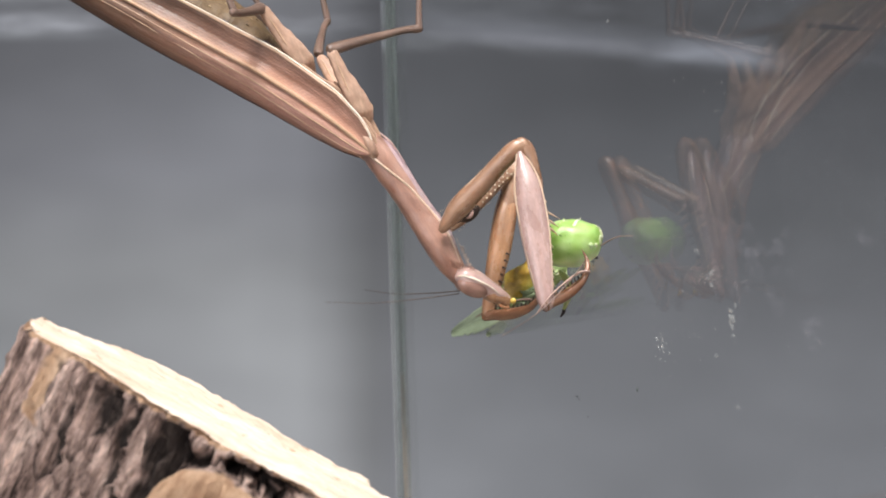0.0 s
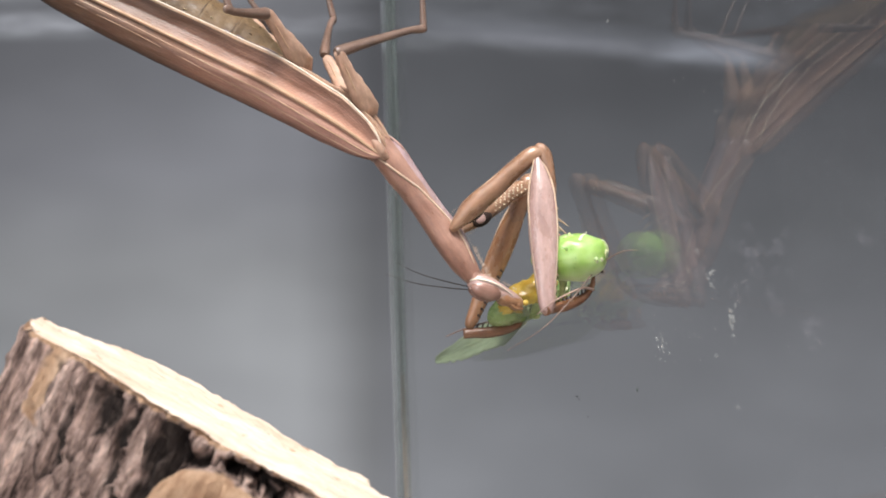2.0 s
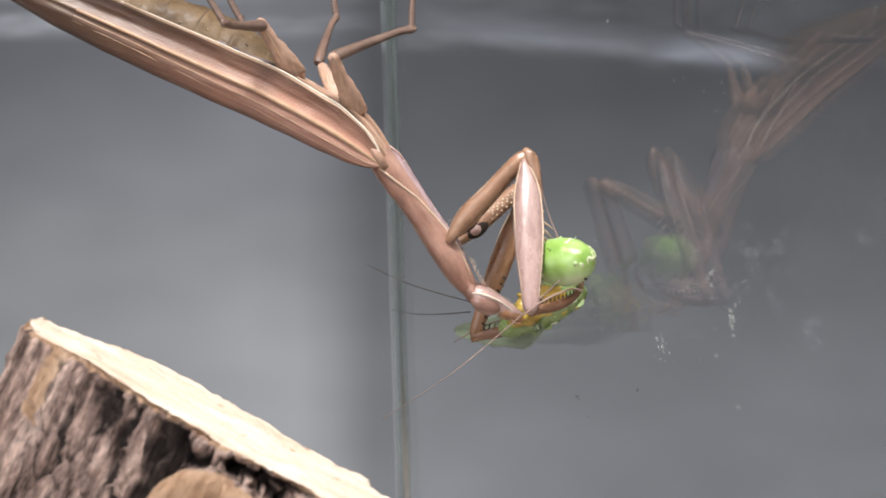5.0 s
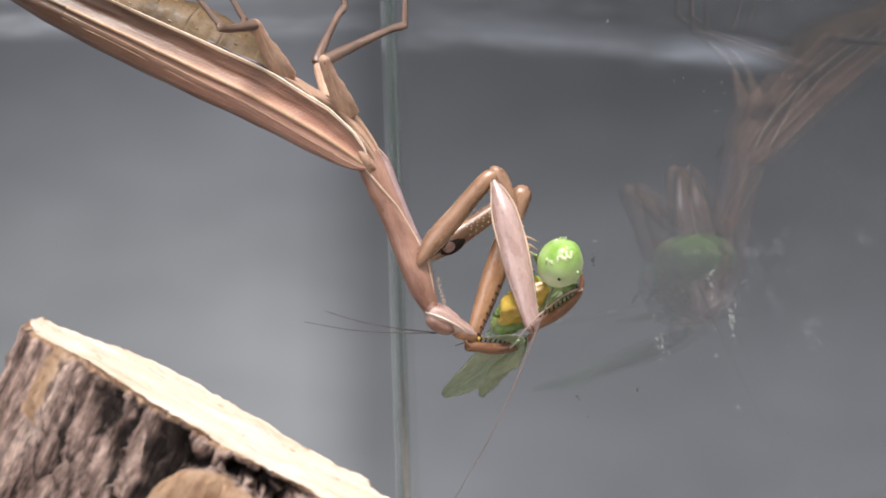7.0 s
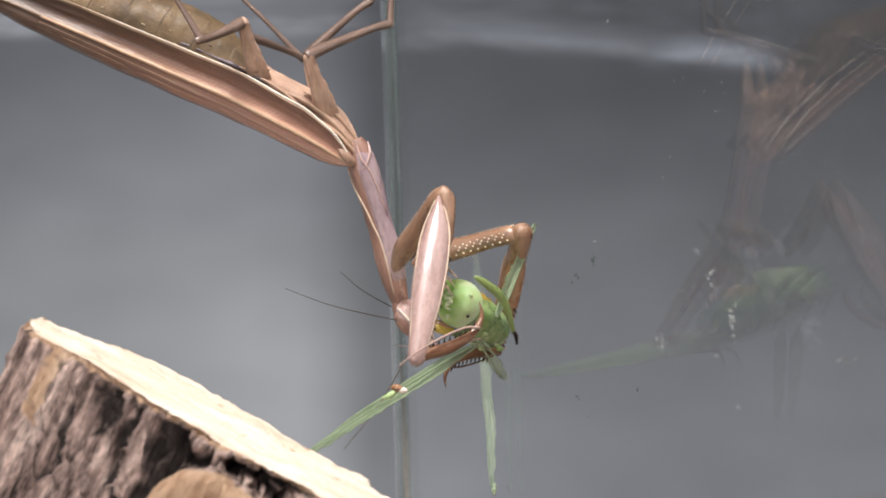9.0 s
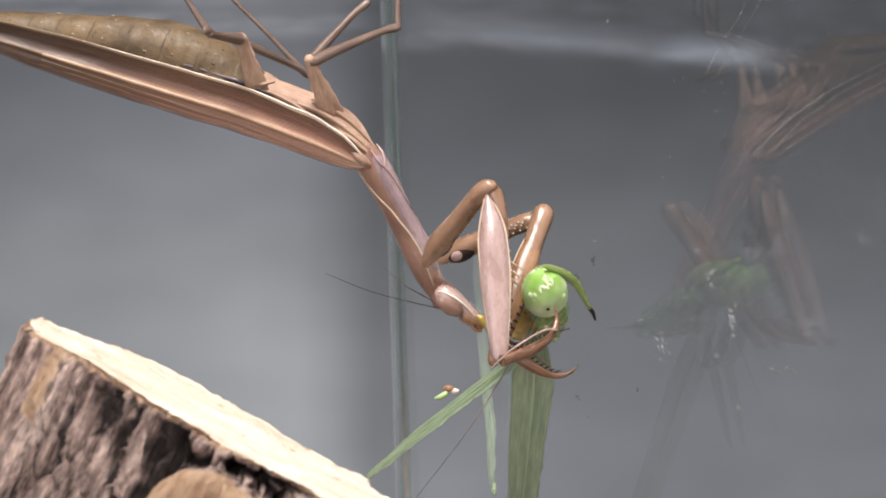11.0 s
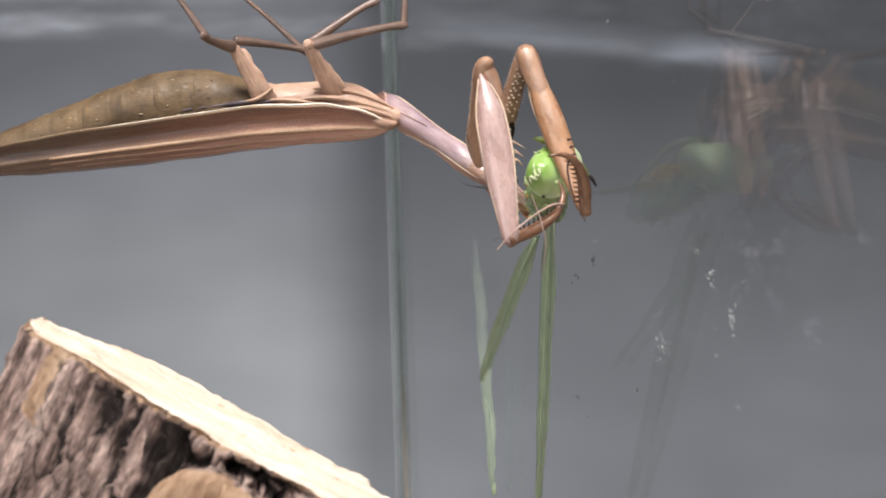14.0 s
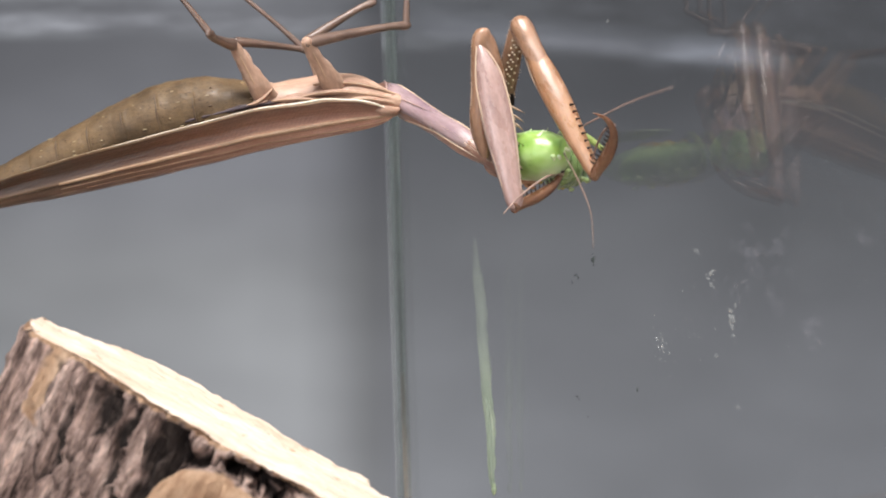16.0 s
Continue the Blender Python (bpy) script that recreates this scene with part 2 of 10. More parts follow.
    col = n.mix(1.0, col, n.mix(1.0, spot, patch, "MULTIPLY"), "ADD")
    # shines by its own emission; no lamp lights it
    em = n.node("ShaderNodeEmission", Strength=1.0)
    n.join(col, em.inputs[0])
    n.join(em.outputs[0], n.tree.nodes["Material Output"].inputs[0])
    return n.mat


def plain_mat(name, a, b, scale=20, rough=0.8, bump=0.2, stretch=(1, 1, 1)):
    n = Nodes(name)
    col = n.ramp(n.noise(scale, 5, stretch), [(0.3, a), (0.7, b)])
    n.bump(n.noise(scale * 8, 4, stretch), bump, 0.001)
    return n.base(col, rough, 0.4)


PAINT = plain_mat("wall_paint", (0.50, 0.51, 0.53), (0.56, 0.57, 0.58), 6)
TABLE = plain_mat("table_wood", (0.20, 0.15, 0.11), (0.30, 0.23, 0.17), 14, 0.5, 0.2, (1, 6, 1))
CEIL = plain_mat("ceiling_paint", (0.74, 0.74, 0.74), (0.80, 0.80, 0.80), 5)


def log_mats():
    n = Nodes("cut_wood")
    g = n.noise(70, 5, (1, 5, 1))
    col = n.ramp(g, [(0.28, (0.54, 0.40, 0.29)), (0.42, (0.64, 0.50, 0.39)), (0.58, (0.73, 0.61, 0.50)), (0.75, (0.78, 0.68, 0.58))])
    pits = n.ramp(n.noise(420, 2), [(0.64, (1, 1, 1)), (0.76, (0.66, 0.52, 0.42))])
    col = n.mix(1.0, col, pits, "MULTIPLY")
    n.bump(n.noise(420, 4, (1, 2.4, 1)), 0.8, 0.0009)
    wood = n.base(col, 0.75, 0.25)
    n = Nodes("bark")
    big = n.ramp(n.noise(200, 6, (1.7, 1.7, 0.24), "Object", 0.7, -0.49), [(0.34, (0.04, 0.028, 0.023)), (0.41, (0.24, 0.17, 0.145)), (0.49, (0.44, 0.325, 0.28)), (0.58, (0.62, 0.475, 0.41)), (0.72, (0.76, 0.61, 0.53))])
    fine = n.ramp(n.noise(1100, 4, (1, 1, 0.45), "Object", 0.65, -0.49), [(0.3, (0.5, 0.48, 0.47)), (0.5, (0.95, 0.93, 0.93)), (0.7, (1.4, 1.37, 1.35))])
    col = n.mix(1.0, big, fine, "MULTIPLY")
    lines = n.ramp(n.noise(620, 5, (1, 1, 0.12), "Object", 0.66, -0.46), [(0.36, (0.16, 0.14, 0.13)), (0.45, (0.72, 0.69, 0.68)), (0.53, (1.0, 0.98, 0.97)), (0.64, (1.28, 1.25, 1.23))])
    col = n.mix(1.0, col, lines, "MULTIPLY")
    # black rot and painted shade in the clefts under the sawn edge, and bare wood where the bark has come off
    rot_shade = n.node("ShaderNodeAttribute")
    rot_shade.attribute_name = "rot_shade"
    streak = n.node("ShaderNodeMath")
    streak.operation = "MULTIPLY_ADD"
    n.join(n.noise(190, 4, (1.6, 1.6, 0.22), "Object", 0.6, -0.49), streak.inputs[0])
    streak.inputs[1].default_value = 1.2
    n.join(rot_shade.outputs["Fac"], streak.inputs[2])
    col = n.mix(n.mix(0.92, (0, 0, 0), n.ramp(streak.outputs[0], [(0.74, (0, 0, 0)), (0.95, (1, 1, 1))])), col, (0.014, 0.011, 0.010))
    bare = n.node("ShaderNodeAttribute")
    bare.attribute_name = "bare"
    wood_tone = n.ramp(n.noise(330, 6, (1, 1, 0.25), "Object", 0.7, -0.49), [(0.3, (0.36, 0.20, 0.115)), (0.48, (0.58, 0.37, 0.235)), (0.68, (0.78, 0.56, 0.39))])
    col = n.mix(n.ramp(bare.outputs["Fac"], [(0.4, (0, 0, 0)), (0.62, (1, 1, 1))]), col, wood_tone)
    n.bump(n.noise(430, 7, (1, 1, 0.22), "Object", 0.7, -0.49), 1.0, 0.003)
    bark = n.base(col, 0.85, 0.2)
    return wood, bark


WOOD, BARK = log_mats()

# ---- building helpers ----


def smooth(ts, n):
    """Catmull-Rom through tuples, n steps in each span."""
    ps = [np.array(t, float) for t in ts]
    ps = [2 * ps[0] - ps[1]] + ps + [2 * ps[-1] - ps[-2]]
    out = []
    for i in range(1, len(ps) - 2):
        a, b, c, d = ps[i - 1:i + 3]
        for j in range(n):
            s = j / n
            out.append(0.5 * (2 * b + (c - a) * s + (2 * a - 5 * b + 4 * c - d) * s * s + (3 * b - a - 3 * c + d) * s ** 3))
    out.append(ps[-2])
    return out


def tube(bm, ts, seg=18, n=5, rough=0.0, keel=0.0, square=1.0, flip=1):
    """Loft of ellipses (x, y, z, ry, rz) along x, in small units."""
    rings = []
    for x, y, z, ry, rz in smooth(ts, n):
        ring = []
        for i in range(seg):
            a = 2 * math.pi * i / seg
            ca, sa = math.cos(a), math.sin(a)
            ca = math.copysign(abs(ca) ** square, ca)
            sa = math.copysign(abs(sa) ** square, sa)
            k = 1 + rough * (noise.noise(Vector((x * 0.05, ca * 2, sa * 2))))
            kk = 1 + keel * max(0, sa) ** 6
            ring.append(bm.verts.new(((x) * K, (y + max(ry, 0.3) * ca * k) * K, (z + max(rz, 0.3) * sa * k * kk) * K)))
        rings.append(ring)
    for a, b in zip(rings, rings[1:]):
        for i in range(seg):
            f = bm.faces.new((a[i], a[(i + 1) % seg], b[(i + 1) % seg], b[i]))
            f.smooth = True
    bm.faces.new(rings[0][::-1])
    bm.faces.new(rings[-1])
    return bm


def along(bm, pts, seg=8, n=4):
    """A round rod through (x, y, z, r) points in any direction."""
    sm = smooth(pts, n)
    rings = []
    for i, p in enumerate(sm):
        q = sm[min(i + 1, len(sm) - 1)][:3] - sm[max(i - 1, 0)][:3]
        d = Vector(q).normalized()
        u = d.orthogonal().normalized()
        w = d.cross(u)
        rings.append([bm.verts.new((Vector(p[:3]) + (u * math.cos(a) + w * math.sin(a)) * max(p[3], 0.15)) * K)
                      for a in (2 * math.pi * j / seg for j in range(seg))])
    for a, b in zip(rings, rings[1:]):
        best = min(range(seg), key=lambda s: (a[0].co - b[s].co).length)
        for i in range(seg):
            f = bm.faces.new((a[i], a[(i + 1) % seg], b[(i + 1 + best) % seg], b[(i + best) % seg]))
            f.smooth = True
    bm.faces.new(rings[0][::-1])
    bm.faces.new(rings[-1])
    return bm


def ball(bm, c, r, seg=14):
    m = Matrix.Translation(Vector(c) * K) @ Matrix.Diagonal((r[0] * K, r[1] * K, r[2] * K, 1))
    made = bmesh.ops.create_uvsphere(bm, u_segments=seg, v_segments=max(6, seg // 2), radius=1, matrix=m)
    for v in made["verts"]:
        for f in v.link_faces:
            f.smooth = True
    return bm


def blade(bm, outline, surface, nu=60, nv=12, thick=1.2):
    """A thin shell: outline(u) gives x and the two edges' parameters, surface(u, v) a point. With a UV map."""
    uvl = bm.loops.layers.uv.new("UVMap")
    sheets = []
    for side in (0, 1):
        grid = [[bm.verts.new(Vector(surface(i / nu, j / nv, side * thick)) * K) for j in range(nv + 1)] for i in range(nu + 1)]
        sheets.append(grid)
        for i in range(nu):
            for j in range(nv):
                q = [(i, j), (i + 1, j), (i + 1, j + 1), (i, j + 1)]
                if side:
                    q = q[::-1]
                f = bm.faces.new([grid[a][b] for a, b in q])
                f.smooth = True
                for lp, (a, b) in zip(f.loops, q):
                    lp[uvl].uv = (a / nu, b / nv)
    a, b = sheets
    edge = [(i, 0) for i in range(nu + 1)] + [(nu, j) for j in range(1, nv + 1)] + [(i, nv) for i in range(nu - 1, -1, -1)] + [(0, j) for j in range(nv - 1, 0, -1)]
    for p, q in zip(edge, edge[1:] + edge[:1]):
        f = bm.faces.new((a[p[0]][p[1]], b[p[0]][p[1]], b[q[0]][q[1]], a[q[0]][q[1]]))
        for lp, (s, t) in zip(f.loops, (p, p, q, q)):
            lp[uvl].uv = (s / nu, t / nv)
    return bm


def part(name, bm, material, parent=None, label=""):
    """Links a bmesh as one mesh object under a thing or a part."""
    bmesh.ops.recalc_face_normals(bm, faces=bm.faces)
    me = bpy.data.meshes.new(name)
    bm.to_mesh(me)
    bm.free()
    for m in material if isinstance(material, (list, tuple)) else (material,):
        me.materials.append(m)
    ob = new(name, me)
    ob.parent = parent
    return tagged(ob, label) if label else ob


def box(bm, x0, x1, y0, y1, z0, z1, bevel=0.0):
    """A box in metres, with bevelled edges."""
    made = bmesh.ops.create_cube(bm, size=1, matrix=Matrix.Translation(((x0 + x1) / 2, (y0 + y1) / 2, (z0 + z1) / 2)) @ Matrix.Diagonal((x1 - x0, y1 - y0, z1 - z0, 1)))
    if bevel:
        es = list({e for v in made["verts"] for e in v.link_edges})
        bmesh.ops.bevel(bm, geom=es, offset=bevel, segments=2, affect="EDGES")
    return bm


moving = {}

# ---- the room and the table ----
X0, X1, Y0, Y1, Z0, Z1 = -1.6, 1.6, -1.9, 1.25, -0.75, 1.75
for name, b, m in (("wall_north", (X0, X1, Y1, Y1 + 0.1, Z0, Z1), PAINT), ("wall_south", (X0, X1, Y0 - 0.1, Y0, Z0, Z1), PAINT),
                   ("wall_west", (X0 - 0.1, X0, Y0 - 0.1, Y1 + 0.1, Z0, Z1), PAINT), ("wall_east", (X1, X1 + 0.1, Y0 - 0.1, Y1 + 0.1, Z0, Z1), PAINT),
                   ("floor", (X0 - 0.1, X1 + 0.1, Y0 - 0.1, Y1 + 0.1, Z0 - 0.1, Z0), TABLE), ("ceiling", (X0 - 0.1, X1 + 0.1, Y0 - 0.1, Y1 + 0.1, Z1, Z1 + 0.1), CEIL)):
    tagged(part(name, box(bmesh.new(), *b), m), "plain painted surface of the room", "room shell", kind="structure")

table = tagged(new("table"), "dark wooden table that carries the glass tank", "table")
part("tabletop", box(bmesh.new(), -0.6, 0.6, -0.45, 0.125, -0.03, 0.0, 0.004), TABLE, table)
for x in (-0.55, 0.5):
    for y in (-0.4, 0.06):
        part("leg", box(bmesh.new(), x, x + 0.05, y, y + 0.05, Z0, -0.031, 0.004), TABLE, table)

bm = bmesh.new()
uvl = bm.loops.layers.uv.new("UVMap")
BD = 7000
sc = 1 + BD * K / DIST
# reaches far left so the long pane mirrors some of its glow
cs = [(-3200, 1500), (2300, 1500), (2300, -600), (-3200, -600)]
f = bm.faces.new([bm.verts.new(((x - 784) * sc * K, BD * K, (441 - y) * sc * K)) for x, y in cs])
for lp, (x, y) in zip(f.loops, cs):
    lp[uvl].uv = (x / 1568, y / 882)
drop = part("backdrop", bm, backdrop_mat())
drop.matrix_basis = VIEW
tagged(drop, "glowing sheet painted as the grey room far behind the tank, out of focus", "backdrop", kind="structure")

# ---- the glass tank: the corner lies behind the mantis, the long pane runs towards the camera ----
ANG = radians(20.8)
# local x: out through the long pane; local y: along it towards the camera
TANK = Matrix(((math.cos(ANG), math.sin(ANG), 0, 291 * K), (math.sin(ANG), -math.cos(ANG), 0, 0), (0, 0, 1, 0), (0, 0, 0, 1)))
BACK, FRONT, TOP, THICK = -1128 * K, 0.20, 0.165, 0.003
tank = tagged(new("glass_tank"), "glass terrarium with smudged clear panes and greenish corner seam", "terrarium")


def tank_part(name, bm, m, label="", shadow=False):
    bmesh.ops.transform(bm, matrix=TANK, verts=bm.verts)
    ob = part(name, bm, m, tank, label)
    ob.visible_shadow = shadow
    return ob


tank_part("side_pane", box(bmesh.new(), 0, THICK, BACK - 0.0012, FRONT, 0.004, TOP), GLASS)
tank_part("back_pane", box(bmesh.new(), -0.45, -0.0012, BACK - THICK, BACK, 0.004, TOP), ACRYL)


def seam_post():
    """A round bead of silicone that fills the corner and hides the panes' ends."""
    bm = bmesh.new()
    rings = []
    for j in range(41):
        z = 0.004 + (TOP - 0.004) * j / 40
        ring = []
        for i in range(18):
            a = 2 * math.pi * i / 18
            r = 0.0024 + 0.00012 * noise.noise(Vector((math.cos(a) * 2, math.sin(a) * 2, z * 60)))
            ring.append(bm.verts.new((0.0010 + r * math.cos(a), BACK - 0.0012 + r * math.sin(a), z)))
        rings.append(ring)
    for a, b in zip(rings, rings[1:]):
        for i in range(18):
            bm.faces.new((a[i], a[(i + 1) % 18], b[(i + 1) % 18], b[i])).smooth = True
    return bm


SEAM = plain_mat("seam", (0.085, 0.108, 0.098), (0.11, 0.135, 0.122), 90, 0.9, 0.1, (1, 1, 0.2))
SEAM.node_tree.nodes["Principled BSDF"].inputs["Specular IOR Level"].default_value = 0.0
SEAM.node_tree.nodes["Principled BSDF"].inputs["Alpha"].default_value = 0.24
tank_part("corner_seam", seam_post(), SEAM, "cloudy greenish silicone seam")
tank_part("bottom_pane", box(bmesh.new(), -0.45, THICK, BACK - THICK, FRONT, 0.0005, 0.0035), GLASS)



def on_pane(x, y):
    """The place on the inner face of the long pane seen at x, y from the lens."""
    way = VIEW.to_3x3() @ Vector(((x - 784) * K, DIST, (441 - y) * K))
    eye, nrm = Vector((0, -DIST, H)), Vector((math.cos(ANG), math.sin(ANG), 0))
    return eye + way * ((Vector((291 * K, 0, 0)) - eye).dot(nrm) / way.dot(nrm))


def smudges(spots, seed):
    """Flat dried flecks that lie on the glass."""
    rnd = random.Random(seed)
    bm = bmesh.new()
    out = Vector((-math.cos(ANG), -math.sin(ANG), 0))
    along_pane = Vector((math.sin(ANG), -math.cos(ANG), 0))
    for x, y, sx, sy, count, size in spots:
        for _ in range(count):
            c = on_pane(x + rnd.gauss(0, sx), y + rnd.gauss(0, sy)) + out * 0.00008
            rx, rz = size * K * rnd.uniform(0.6, 1.6) * 2.4, size * K * rnd.uniform(0.6, 2.4)
            lean = rnd.uniform(-0.5, 0.5)
            k = rnd.randint(6, 9)
            vs = []
            for i in range(k):
                a = 2 * math.pi * i / k
                r = rnd.uniform(0.45, 1.1)
                px, pz = rx * r * math.cos(a), rz * r * math.sin(a)
                vs.append(bm.verts.new(c + along_pane * (px + lean * pz) + Vector((0, 0, pz))))
            mid = bm.verts.new(c + out * 0.00005)
            for i in range(k):
                bm.faces.new((vs[i], vs[(i + 1) % k], mid))
    return bm


def smudge_mat(name, colour, alpha):
    n = Nodes(name)
    n.base(n.ramp(n.noise(900, 3), [(0.3, tuple(c * 0.7 for c in colour)), (0.7, colour)]), 0.7, 0.3)
    a = n.ramp(n.noise(1500, 3), [(0.3, (alpha * 0.2,) * 3), (0.65, (alpha,) * 3)])
    n.join(a, n.bsdf.inputs["Alpha"])
    return n.mat


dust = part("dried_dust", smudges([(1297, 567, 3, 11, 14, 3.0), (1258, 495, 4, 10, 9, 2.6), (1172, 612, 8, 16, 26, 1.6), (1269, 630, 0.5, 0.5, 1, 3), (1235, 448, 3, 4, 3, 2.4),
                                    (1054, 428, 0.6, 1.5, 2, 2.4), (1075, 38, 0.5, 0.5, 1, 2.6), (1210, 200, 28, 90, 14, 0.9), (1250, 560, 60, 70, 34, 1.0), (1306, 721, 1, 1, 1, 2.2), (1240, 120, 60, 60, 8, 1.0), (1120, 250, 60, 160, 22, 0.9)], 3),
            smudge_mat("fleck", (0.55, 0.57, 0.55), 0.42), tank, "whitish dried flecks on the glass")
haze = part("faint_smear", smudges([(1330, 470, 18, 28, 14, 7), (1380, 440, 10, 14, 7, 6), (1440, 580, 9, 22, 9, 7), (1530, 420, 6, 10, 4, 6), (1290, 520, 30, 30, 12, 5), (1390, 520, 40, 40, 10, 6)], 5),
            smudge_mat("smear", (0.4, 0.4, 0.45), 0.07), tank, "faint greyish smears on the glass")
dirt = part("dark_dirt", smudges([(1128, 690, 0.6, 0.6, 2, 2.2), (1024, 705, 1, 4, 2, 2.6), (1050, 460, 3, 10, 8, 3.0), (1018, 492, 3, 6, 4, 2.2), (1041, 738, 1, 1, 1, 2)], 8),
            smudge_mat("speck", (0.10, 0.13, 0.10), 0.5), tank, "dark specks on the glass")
for ob in (dust, haze, dirt):
    tagged(ob, kind="stuff")
    ob.visible_shadow = False

# ---- the log ----


def build_log():
    ang, tip = math.atan2(310, 620), radians(5)
    ep = Vector((math.cos(ang), 0, -math.sin(ang)))
    up = Vector((math.sin(ang), 0, math.cos(ang)))
    en = up * math.cos(tip) + Vector((0, -1, 0)) * math.sin(tip)
    eq = Vector((0, -1, 0)) * math.cos(tip) - up * math.sin(tip)
    size = 0.8
    m = Matrix(((ep.x, eq.x, en.x, -563.0), (ep.y, eq.y, en.y, -600.0), (ep.z, eq.z, en.z, -104.0), (0, 0, 0, 1)))
    loop = [(-22, 4), (8, 48), (64, 58), (164, 90), (248, 120), (335, 142), (420, 158), (490, 164), (570, 176), (660, 205), (780, 205), (880, 150),
            (900, 40), (820, -20), (672, -10), (634, -70), (590, -68), (504, -84), (385, -112), (254, -146), (176, -138), (100, -108), (28, -80), (-12, -44)]
    loop = smooth([(a, b) for a, b in loop] + [(-22, 4)], 20)[:-1]
    # even steps round the plan
    pts, acc = [], [0.0]
    for a, b in zip(loop, loop[1:] + loop[:1]):
        acc.append(acc[-1] + float(np.linalg.norm(b - a)))
    arr = np.array(loop + [loop[0]])
    nn, nh, depth = 520, 150, 900
    s = np.linspace(0, acc[-1], nn, endpoint=False)
    px, py = np.interp(s, acc, arr[:, 0]), np.interp(s, acc, arr[:, 1])
    cx, cy = 430.0, 20.0
    bm = bmesh.new()
    rings = []
    rot_shade, bare = bm.verts.layers.float.new("rot_shade"), bm.verts.layers.float.new("bare")
    for j in range(nh + 1):
        h = -depth * (j / nh) ** 1.25
        ring = []
        for i in range(nn):
            x, y = px[i], py[i]
            d = Vector((x - cx, y - cy)).normalized()
            wob = 14 * noise.noise(Vector((s[i] * 0.012, h * 0.003, 1)))
            fine = noise.fractal(Vector((s[i] * 0.05, h * 0.009, 9)), 1.0, 2.0, 4)
            # long bark plates with deep fissures between them
            bend = 22 * noise.noise(Vector((s[i] * 0.012, h * 0.008, 6)))
            near, where = noise.voronoi(Vector(((s[i] + bend + 0.12 * h) * 0.026, h * 0.0042, 3.3)))
            crack = max(0.0, 1 - (near[1] - near[0]) / 0.2) ** 1.3
            near2, _ = noise.voronoi(Vector(((s[i] - bend) * 0.065, h * 0.009, 8.1)))
            rid2 = max(0.0, 1 - (near2[1] - near2[0]) / 0.22)
            plate = noise.noise(Vector((where[0][0] * 3.1, where[0][1] * 3.1, 14)))
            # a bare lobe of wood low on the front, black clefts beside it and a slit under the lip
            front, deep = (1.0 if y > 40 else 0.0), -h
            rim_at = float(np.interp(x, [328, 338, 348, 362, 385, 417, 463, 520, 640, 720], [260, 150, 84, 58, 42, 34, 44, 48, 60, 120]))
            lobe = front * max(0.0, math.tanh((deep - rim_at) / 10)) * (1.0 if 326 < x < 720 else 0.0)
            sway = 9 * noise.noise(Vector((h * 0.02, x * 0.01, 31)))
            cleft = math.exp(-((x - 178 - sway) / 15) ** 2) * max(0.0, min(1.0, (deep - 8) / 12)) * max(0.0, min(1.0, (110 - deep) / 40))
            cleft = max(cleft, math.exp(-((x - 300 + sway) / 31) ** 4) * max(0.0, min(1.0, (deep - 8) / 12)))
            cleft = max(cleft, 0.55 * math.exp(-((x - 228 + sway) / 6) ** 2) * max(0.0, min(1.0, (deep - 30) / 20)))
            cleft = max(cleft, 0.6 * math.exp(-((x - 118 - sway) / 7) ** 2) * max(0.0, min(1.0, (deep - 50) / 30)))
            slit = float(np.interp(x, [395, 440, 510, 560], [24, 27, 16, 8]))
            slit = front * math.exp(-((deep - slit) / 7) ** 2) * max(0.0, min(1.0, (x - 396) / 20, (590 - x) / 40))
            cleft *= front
            edge = min(1.0, -h / 30) * (0.3 + 0.7 * min(1.0, max(0.0, (x - 20) / 90)))
            wob -= 12 * (1 - min(1.0, -h / 16))
            off = wob + edge * (-26 * crack * (1 - lobe) - 14 * rid2 * (1 - lobe) + 12 * fine * (1 - 0.6 * lobe) + 4 * plate * (1 - lobe))
            off += 40 * lobe - 26 * slit - 40 * cleft * (0.8 + 0.4 * noise.noise(Vector(((s[i] + 0.12 * h) * 0.075, h * 0.005, 17))))
            strip = max(0.0, 1 - abs(x - 58 + 16 * noise.noise(Vector((h * 0.03, 1, 4)))) / 30) * min(1, max(0, (170 + h) / 50)) if y > 0 else 0
            off += 7 * noise.fractal(Vector(((s[i] + 0.1 * h) * 0.1, h * 0.014, 21)), 0.9, 2.0, 5)
            top = 7 * noise.fractal(Vector((x * 0.008, y * 0.01, 2)), 1.0, 2.0, 5) + 3 * noise.noise(Vector((s[i] * 0.05, 0, 7))) if j == 0 else 0
            v = bm.verts.new((x + d.x * off, y + d.y * off, h + top))
            # clefts, slit and cracks are blackened, their shade put into the colour
            v[rot_shade] = max(cleft * 0.7, 0.5 * slit, 0.6 * crack * (1 - lobe) * edge * min(1.0, max(0.0, (x - 60) / 200)))
            v[bare] = max(lobe * (1 - slit) + 0.2 * fine, strip + 0.15 * fine, 1 - (-h + 9 * fine) / 18)
            ring.append(v)
        rings.append(ring)
    for j, (a, b) in enumerate(zip(rings, rings[1:])):
        for i in range(nn):
            f = bm.faces.new((a[i], b[i], b[(i + 1) % nn], a[(i + 1) % nn]))
            f.smooth, f.material_index = True, 1
    # the sawn face: rings that shrink towards the middle
    prev = rings[0]
    for r in range(1, 40):
        k = 1 - r / 40
        ring = []
        for i in range(nn):
            x, y = cx + (px[i] - cx) * k, cy + (py[i] - cy) * k
